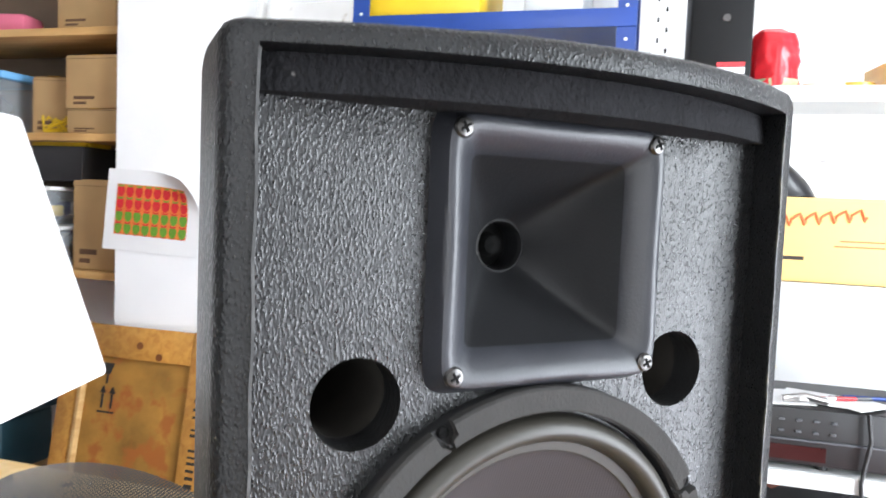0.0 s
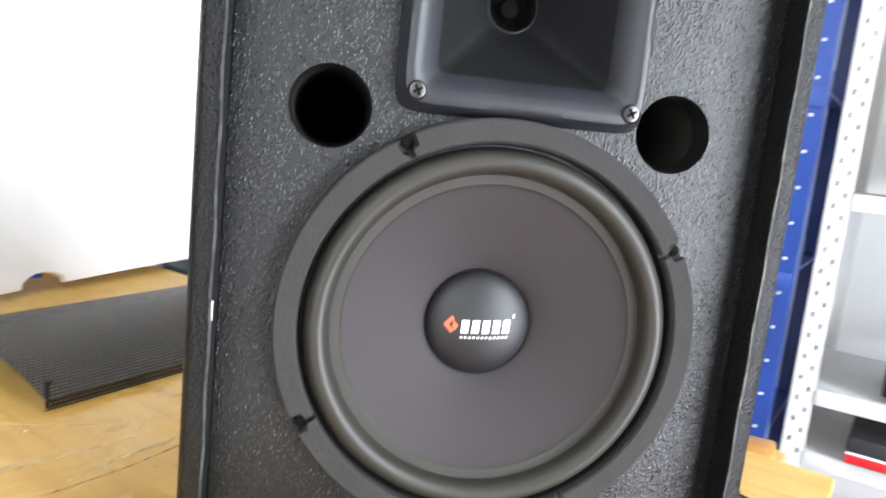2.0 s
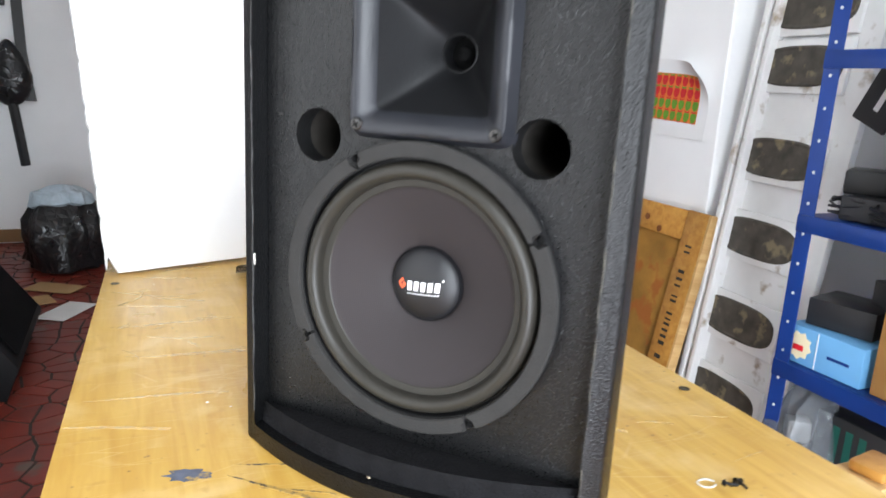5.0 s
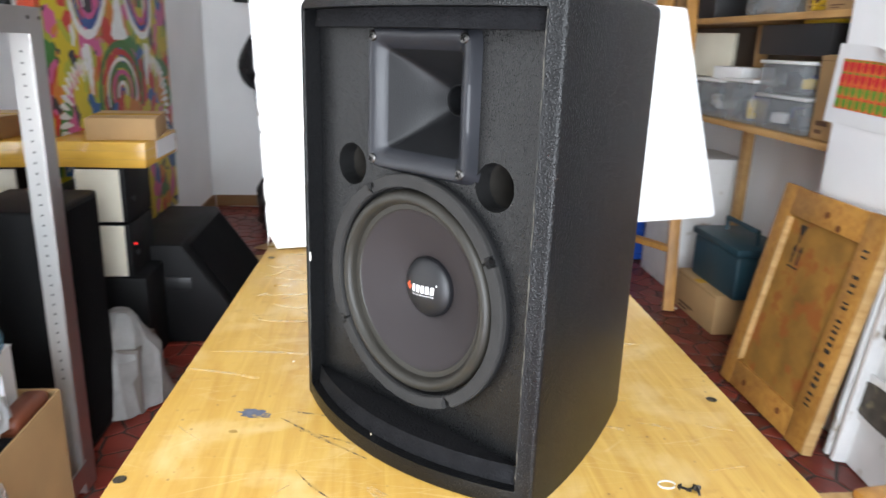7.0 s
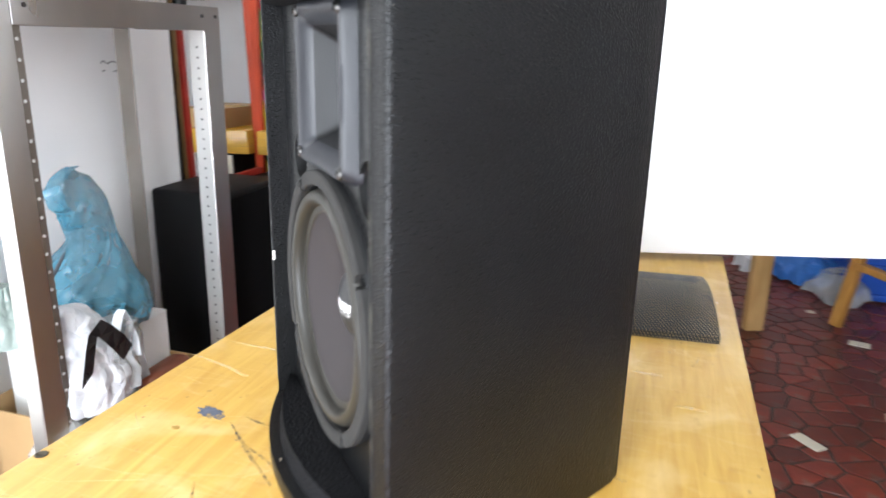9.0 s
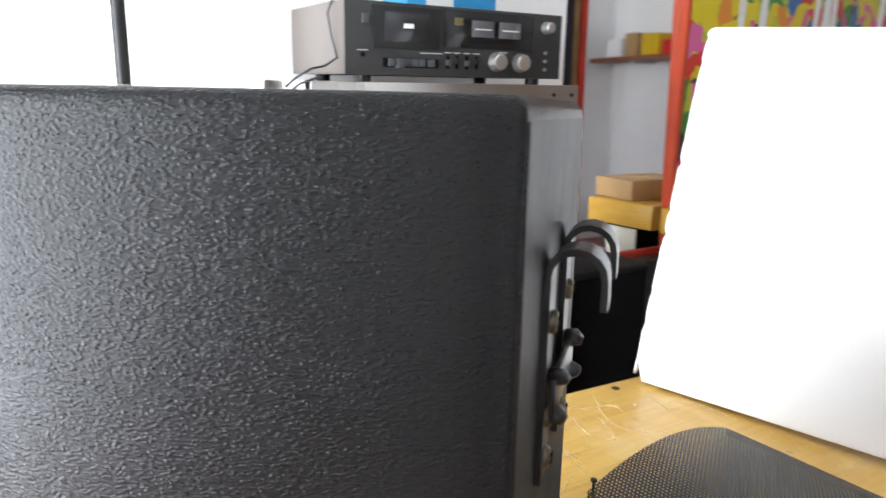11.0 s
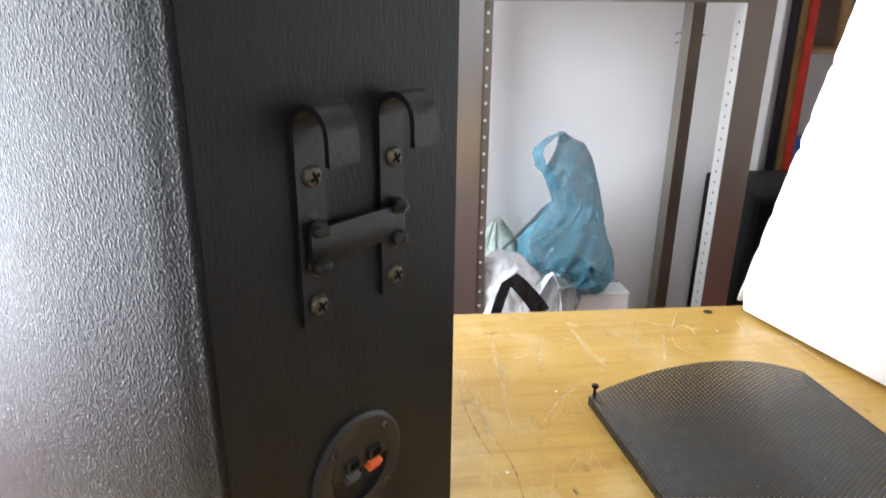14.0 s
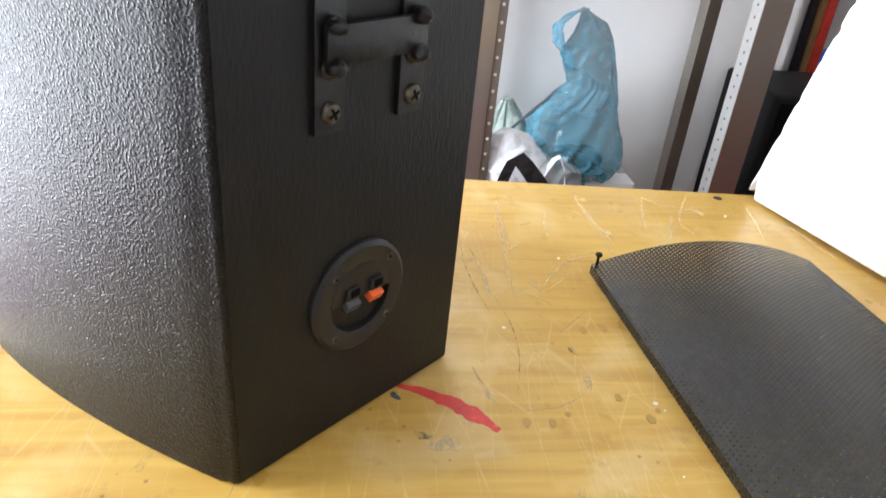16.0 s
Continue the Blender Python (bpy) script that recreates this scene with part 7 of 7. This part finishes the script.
for k, (x, y, rz_, s_) in enumerate(((1.20, -0.30, 15, (0.12, 0.16)), (1.22, -0.40, -20, (0.10, 0.12)), (1.19, -0.47, 40, (0.08, 0.10)))):
    tagged(part("paper_sheet", box(s_[0], s_[1], 0.0012, (x, y, 0.7475 + 0.002 * k), 0, rz=rz_), M_PAPER, None, smooth=False), "loose white paper lying on the receiver", "paper")
for k in range(4):
    tagged(part("pen", tube([(1.16 + 0.02 * k, -0.36 - 0.03 * k, 0.757), (1.20 + 0.01 * k, -0.44 - 0.03 * k, 0.757)], 0.004, 8), (M_PAPER, M_REDP, M_GREYPLASTIC, M_BLUE)[k], None), "pen lying on papers on the receiver", "pen")
ra = thing("red_amplifier", pose(1.23, -0.33, 0.506), "flat dark amplifier with a red and white edge stripe", "amplifier")
part("case", box(0.24, 0.36, 0.05, (0, 0, 0.028), 0.004), M_BOXBLACK, ra)
part("red_edge", box(0.004, 0.36, 0.016, (-0.1222, 0, 0.014), 0.001), M_REDP, ra)
part("white_line", box(0.005, 0.36, 0.003, (-0.1224, 0, 0.024)), M_PAPER, ra)
part("badge", prism([(0.0, 0.02), (0.03, 0.0), (0.0, -0.02), (-0.03, 0.0)], 0.0532, 0.0542), mat("rust_badge", (0.35, 0.08, 0.03), 0.5), ra)
for k, y in enumerate((-0.20, -0.26)):
    tagged(part("wall_cable", tube([(1.60, y - 0.02, 0.975), (1.59, y - 0.01, 0.93), (1.60, y, 0.88), (1.59, y - 0.03, 0.82), (1.58, y - 0.08, 0.77), (1.52, y - 0.12, 0.745)], 0.003, 6), M_CREAM, None), "cream cable hanging down the wall", "cable")
tagged(part("black_cable", tube([(1.12, -0.47, 0.75), (1.115, -0.475, 0.70), (1.12, -0.465, 0.62), (1.115, -0.47, 0.55), (1.12, -0.47, 0.45)], 0.004, 8), M_BLACKPLASTIC, None), "black cable hanging in front of the receiver", "cable")
tagged(part("gripper_tool", tube([(1.16, -0.33, 0.756), (1.17, -0.37, 0.762), (1.16, -0.41, 0.757)], 0.007, 8), M_ALU, None), "bright metal hand tool lying on the receiver", "tool")

# wooden shelves beyond the pillar
WX0, WY0, WY1 = 1.33, 1.345, 3.4
wsf = thing("wooden_shelving", pose(0, 0, 0), "rough wooden shelving along the wall loaded with boxes", "shelf")
for z in (0.875, 1.265, 1.56, 1.95):
    part("shelf_board", box(XR - WX0 - 0.004, WY1 - WY0, 0.022, ((WX0 + XR) / 2, (WY0 + WY1) / 2, z - 0.011), 0.002), M_SHELFWOOD, wsf)
# added board; its dark colour stands for the dimly lit wall behind the shelves
part("back_board", box(0.006, WY1 - WY0 - 0.01, 1.07, (XR - 0.006, (WY0 + WY1) / 2, 1.41)), mat("shade_brown", (0.20, 0.15, 0.11), 0.85, var=0.2, scale=3), wsf)
for y in (2.2, 3.2):
    part("upright", box(0.03, 0.05, 1.95 - FL, (XR - 0.10, y, (1.95 + FL) / 2 - 0.0115), 0.002), M_SHELFWOOD, wsf)


def lid(t_, w, d, h, m_):
    part("lid", box(d + 0.012, w + 0.012, 0.012, (0, 0, h + 0.006), 0.003), m_, t_)


junk("cardboard_carton", (1.46, 1.455, 0.876), (0.20, 0.17, 0.26), M_CARD, "brown cardboard carton on the wooden shelf", "carton")
for k, (y, z, w, h) in enumerate(((1.72, 0.876, 0.30, 0.11), (1.74, 1.0, 0.26, 0.10), (2.02, 0.876, 0.22, 0.15), (2.30, 0.876, 0.30, 0.14))):
    b_ = junk("plastic_box", (1.46, y, z), (0.22, w, h), M_CLEARBOX, "cloudy plastic storage box with a lid on the wooden shelf", "plastic box", 0, 0.008)
    lid(b_, w, 0.22, h, M_WHITEBOX if k != 0 else M_GREYSHELF)
    rc_ = random.Random(300 + k)
    for q in range(9):
        s3 = (rc_.uniform(0.03, 0.08), rc_.uniform(0.04, w * 0.4), rc_.uniform(h * 0.2, h * 0.55))
        at = (rc_.uniform(-0.06, 0.06), rc_.uniform(-w * 0.28, w * 0.28), rc_.uniform(0.01, h * 0.3) + s3[2] / 2)
        part("stored_item", box(*s3, at, 0.006, rz=rc_.uniform(-40, 40)), (M_BLUE, M_BOXBLACK, M_GREYSHELF, M_PAPER, M_GREENP, M_GREYPLASTIC, M_YELLOW)[q % 7], b_)
junk("black_case", (1.47, 1.72, 1.13), (0.22, 0.42, 0.10), M_BOXBLACK, "long black case on top of the plastic boxes", "case")
junk("yellow_packet", (1.44, 1.62, 1.231), (0.10, 0.20, 0.03), M_YELLOW, "flat yellow packet on the black case", "packet")
junk("wooden_birdhouse", (1.47, 2.62, 0.876), (0.14, 0.14, 0.16), M_BOXBLACK, "dark wooden box with pale edges on the wooden shelf", "box", 30)
junk("book_stack", (1.45, 2.18, 1.028), (0.16, 0.18, 0.05), M_PAPER, "stack of pale papers on a storage box", "papers", 10)
junk("tilted_frame", (1.42, 2.42, 1.03), (0.03, 0.24, 0.18), M_CREAM, "pale board standing on the storage box", "board", 20)
junk("cardboard_carton", (1.46, 1.46, 1.266), (0.22, 0.19, 0.07), M_CARD, "flat cardboard carton on the wooden shelf", "carton")
junk("cardboard_carton", (1.46, 1.46, 1.337), (0.22, 0.20, 0.15), M_CARD, "cardboard carton stacked on another on the wooden shelf", "carton")
junk("plastic_box", (1.46, 1.92, 1.266), (0.22, 0.26, 0.16), M_CLEARBOX, "large cloudy plastic box with a blue lid", "plastic box", 0, 0.01, lambda t_: part("lid", box(0.235, 0.275, 0.022, (0, 0, 0.171), 0.004), M_LIGHTBLUE, t_))
junk("paper_bag", (1.45, 1.66, 1.266), (0.12, 0.13, 0.17), M_CARD, "crumpled brown paper bag on the wooden shelf", "bag", 15, 0.01)
pts = []
rr = random.Random(77)
for i in range(60):
    a = i * 0.7
    pts.append((1.40 + 0.03 * rr.random() * math.cos(a), 1.64 + 0.07 * math.sin(a) * rr.uniform(0.5, 1), 1.27 + 0.05 * rr.random()))
tagged(part("rope_tangle", tube(pts, 0.003, 5), M_YELLOW, None), "tangle of yellow rope on the wooden shelf", "rope")
junk("pink_toy", (1.42, 1.83, 1.563), (0.10, 0.16, 0.06), mat("pink_cloth", (0.7, 0.16, 0.25), 0.8), "pink and white cloth bundle on the wooden shelf", "cloth", 10, 0.02)
junk("black_case", (1.46, 2.5, 1.266), (0.22, 0.40, 0.12), M_BOXBLACK, "black case on the wooden shelf", "case", 0)
junk("dark_cardboard_carton", (1.46, 1.50, 1.563), (0.2, 0.2, 0.12), M_CARD, "brown carton on the upper wooden shelf", "carton")
tc = junk("white_cabinet", (1.46, 2.50, FL), (0.30, 0.34, 0.60), M_WHITEPAINT, "white painted cabinet with scuffed door under the shelves", "cabinet")
part("door_line", box(0.002, 0.28, 0.50, (-0.151, 0, 0.30), 0.001), M_WHITEBOX, tc)
junk("cardboard_carton", (1.42, 1.98, FL), (0.30, 0.36, 0.16), M_CARD, "low cardboard carton under the tool box", "carton")
tbx = thing("tool_box", pose(1.40, 1.92, FL + 0.161), "dark teal plastic tool box with a raised handle", "tool box")
M_TEAL = mat("dark_teal_plastic", (0.012, 0.05, 0.07), 0.45, var=0.1)
part("body", box(0.20, 0.36, 0.17, (0, 0, 0.085), 0.012, 3), M_TEAL, tbx)
part("lid", box(0.22, 0.38, 0.03, (0, 0, 0.186), 0.008), M_TEAL, tbx)
part("handle", tube([(0, -0.12, 0.20), (0, -0.12, 0.25), (0, 0.12, 0.25), (0, 0.12, 0.20)], 0.010, 8), M_TEAL, tbx)

# easel behind the board
es = thing("easel", pose(0, 0, 0), "tall pine artist easel standing on the tiled floor", "easel")
M_EASEL = wood("easel_pine", (0.52, 0.27, 0.07), (0.40, 0.18, 0.04), 0.45, "z", 1.0)


def beam(name, a, b, w, d, parent, m_):
    a, b = Vector(a), Vector(b)
    q = (b - a).to_track_quat("Z", "Y").to_matrix().to_4x4()
    bm = box(w, d, (b - a).length, (0, 0, (b - a).length / 2), 0.002)
    bm.transform(Matrix.Translation(a) @ q)
    return part(name, bm, m_, parent)


foot_l, foot_r = Vector((1.01, 2.42, FL)), Vector((1.205, 2.06, FL))
top_p = Vector((1.30, 2.55, 1.62))
beam("leg", foot_l, top_p + Vector((-0.02, 0.04, 0)), 0.045, 0.03, es, M_EASEL)
beam("leg", foot_r, top_p + Vector((0.02, -0.06, 0)), 0.045, 0.03, es, M_EASEL)
beam("back_leg", (1.42, 2.82, FL), top_p + Vector((0.02, 0.02, -0.1)), 0.04, 0.03, es, M_EASEL)
beam("mast", (1.16, 2.42, 0.86), top_p + Vector((0.0, 0.0, 0.25)), 0.05, 0.025, es, M_EASEL)
beam("cross_bar", foot_l + (top_p - foot_l) * 0.16, foot_r + (top_p - foot_r) * 0.16, 0.04, 0.025, es, M_EASEL)
beam("ledge", (0.99, 2.62, 0.86), (1.26, 2.14, 0.86), 0.05, 0.03, es, M_EASEL)
cr2 = thing("blue_crate", pose(1.28, 2.98, FL), "blue plastic basket crate on the floor", "crate")
M_BLUECRATE = mat("blue_crate_plastic", (0.012, 0.08, 0.42), 0.4)
for z in (0.02, 0.15, 0.26):
    part("rim", box(0.30, 0.42, 0.03, (0, 0, z), 0.004), M_BLUECRATE, cr2)
for k in range(9):
    part("slat", box(0.29, 0.012, 0.24, (0, -0.19 + 0.047 * k, 0.14)), M_BLUECRATE, cr2)
part("contents", box(0.26, 0.38, 0.2, (0, 0, 0.13)), M_GREYSHELF, cr2)
for k, (x, y, m_, lab) in enumerate(((1.0, 3.05, plastic("blue_white_film", (0.05, 0.20, 0.6), 0.95), "blue and white plastic bag on the floor"), (0.85, 3.2, M_WHITEBAG, "white plastic bag crumpled on the floor"), (1.12, 2.86, M_CLEARBAG, "clear plastic sheet crumpled on the floor"))):
    t_ = thing("plastic_bag", pose(x, y, FL), lab, "plastic bag")
    part("bag", sack([(0.10, 0), (0.17, 0.01), (0.15, 0.06), (0.08, 0.10), (0.02, 0.11)], 70 + k, amount=0.04, freq=9), m_, t_)
tagged(part("white_plank", box(0.07, 0.04, 0.9, (0.69, 2.27, FL + 0.45), 0.003, rz=20), M_PINE, None), "pale wooden plank standing upright on the floor", "plank")
junk("wood_offcut", (0.462, -0.085, TOP - 0.033), (0.045, 0.035, 0.012), M_CRATE, "pale timber offcut lying on the table rail", "offcut", 8)
# shelf and boxes on the far wall
fsx = thing("wall_shelf", pose(0, 0, 0), "long red-brown wall shelf on brackets with bright boxes", "shelf")
part("shelf_board", box(2.1, 0.26, 0.03, (0.55, YF - 0.131, 1.44), 0.003), wood("red_brown_board", (0.30, 0.11, 0.05), (0.20, 0.06, 0.03), 0.5, "x"), fsx)
for x in (-0.2, 0.5, 1.2):
    part("bracket", box(0.03, 0.22, 0.02, (x, YF - 0.112, 1.414), 0.002), M_GREYSHELF, fsx)
for k in range(11):
    w = 0.10 + 0.06 * rr.random()
    junk("bright_box", (-0.36 + 0.175 * k, YF - 0.14, 1.456), (w, 0.18, 0.08 + 0.16 * rr.random()), (M_REDP, M_YELLOW, M_CARD, M_PAPER, M_BOXBLACK, M_LIGHTBLUE, M_REDP)[k % 7], "bright printed box on the far wall shelf", "box", rr.uniform(-8, 8))


# ---- broken-tile floor, pieces last ----


def voronoi_cells(x0, x1, y0, y1, size, seed):
    """Cells of jittered points, cut by the bisectors with their neighbours."""
    rnd = random.Random(seed)
    nx, ny = int((x1 - x0) / size) + 3, int((y1 - y0) / size) + 3
    pts = {(i, j): Vector((x0 + (i - 0.5 + rnd.uniform(-0.42, 0.42)) * size, y0 + (j - 0.5 + rnd.uniform(-0.42, 0.42)) * size)) for i in range(nx) for j in range(ny)}
    for (i, j), p in pts.items():
        if not (x0 < p.x < x1 and y0 < p.y < y1):
            continue
        poly = [p + Vector(d) * size * 1.6 for d in ((-1, -1), (1, -1), (1, 1), (-1, 1))]
        for di in (-2, -1, 0, 1, 2):
            for dj in (-2, -1, 0, 1, 2):
                q = pts.get((i + di, j + dj))
                if q is None or q is p:
                    continue
                n, mid = (q - p).normalized(), (p + q) / 2
                mid = mid - n * 0.0045
                out = []
                for a, b in zip(poly, poly[1:] + poly[:1]):
                    da, db = (a - mid).dot(n), (b - mid).dot(n)
                    if da <= 0:
                        out.append(a)
                    if da * db < 0:
                        out.append(a + (b - a) * (da / (da - db)))
                poly = out
        if len(poly) > 2:
            yield p, poly


floor_ob = bpy.data.objects["floor"]
near, rest = [], bmesh.new()
count = 0
for p, poly in voronoi_cells(XL, XR, YN, YF, 0.085, 5):
    h = random.Random(int(p.x * 1e4) * 31 + int(p.y * 1e4)).uniform(0.002, 0.0045)
    hidden = -0.24 < p.x < 0.37 and -0.1 < p.y < 0.8
    if count < 300 and 0.38 < p.x < 1.3 and 0.75 < p.y < 2.95:
        count += 1
        bm = bmesh.new()
        c = sum(poly, Vector((0, 0))) / len(poly)
        lo = [bm.verts.new((v.x - c.x, v.y - c.y, -0.006)) for v in poly]
        mi = [bm.verts.new((v.x - c.x, v.y - c.y, h - 0.0015)) for v in poly]
        hi = [bm.verts.new(((v.x - c.x) * 0.95, (v.y - c.y) * 0.95, h)) for v in poly]
        n = len(poly)
        for k in range(n):
            bm.faces.new((lo[k], lo[(k + 1) % n], mi[(k + 1) % n], mi[k]))
            bm.faces.new((mi[k], mi[(k + 1) % n], hi[(k + 1) % n], hi[k]))
        bm.faces.new(hi)
        ob = part("tile", bm, M_TILE, floor_ob, smooth=False)
        ob.location = (c.x, c.y, FL - 0.006)
    elif not hidden:
        lo = [rest.verts.new((v.x, v.y, FL - 0.008)) for v in poly]
        hi = [rest.verts.new((v.x, v.y, FL - 0.006 + h)) for v in poly]
        n = len(poly)
        for k in range(n):
            rest.faces.new((lo[k], lo[(k + 1) % n], hi[(k + 1) % n], hi[k]))
        rest.faces.new(hi)
M_TILE2 = mat("red_broken_tile_far", (0.20, 0.030, 0.018), 0.42, var=0.35, scale=7, second=(0.13, 0.09, 0.075), mix=0.1, mscale=9, bump=0.2)
tagged(part("floor_tiles", rest, M_TILE2, floor_ob, smooth=False), kind="stuff")
for k, (x, y, w, d, a) in enumerate(((1.027, 1.66, 0.07, 0.05, -10), (1.056, 2.246, 0.07, 0.05, -15), (0.744, 1.445, 0.09, 0.04, -50), (1.235, 2.09, 0.04, 0.03, 10), (0.945, 2.55, 0.03, 0.03, 5))):
    tagged(part("card_scrap", box(w, d, 0.002, (x, y, FL + 0.001), 0, rz=a), M_CREAM, None, smooth=False), "cream scrap of card lying on the floor", "scrap", "card scraps on the floor")
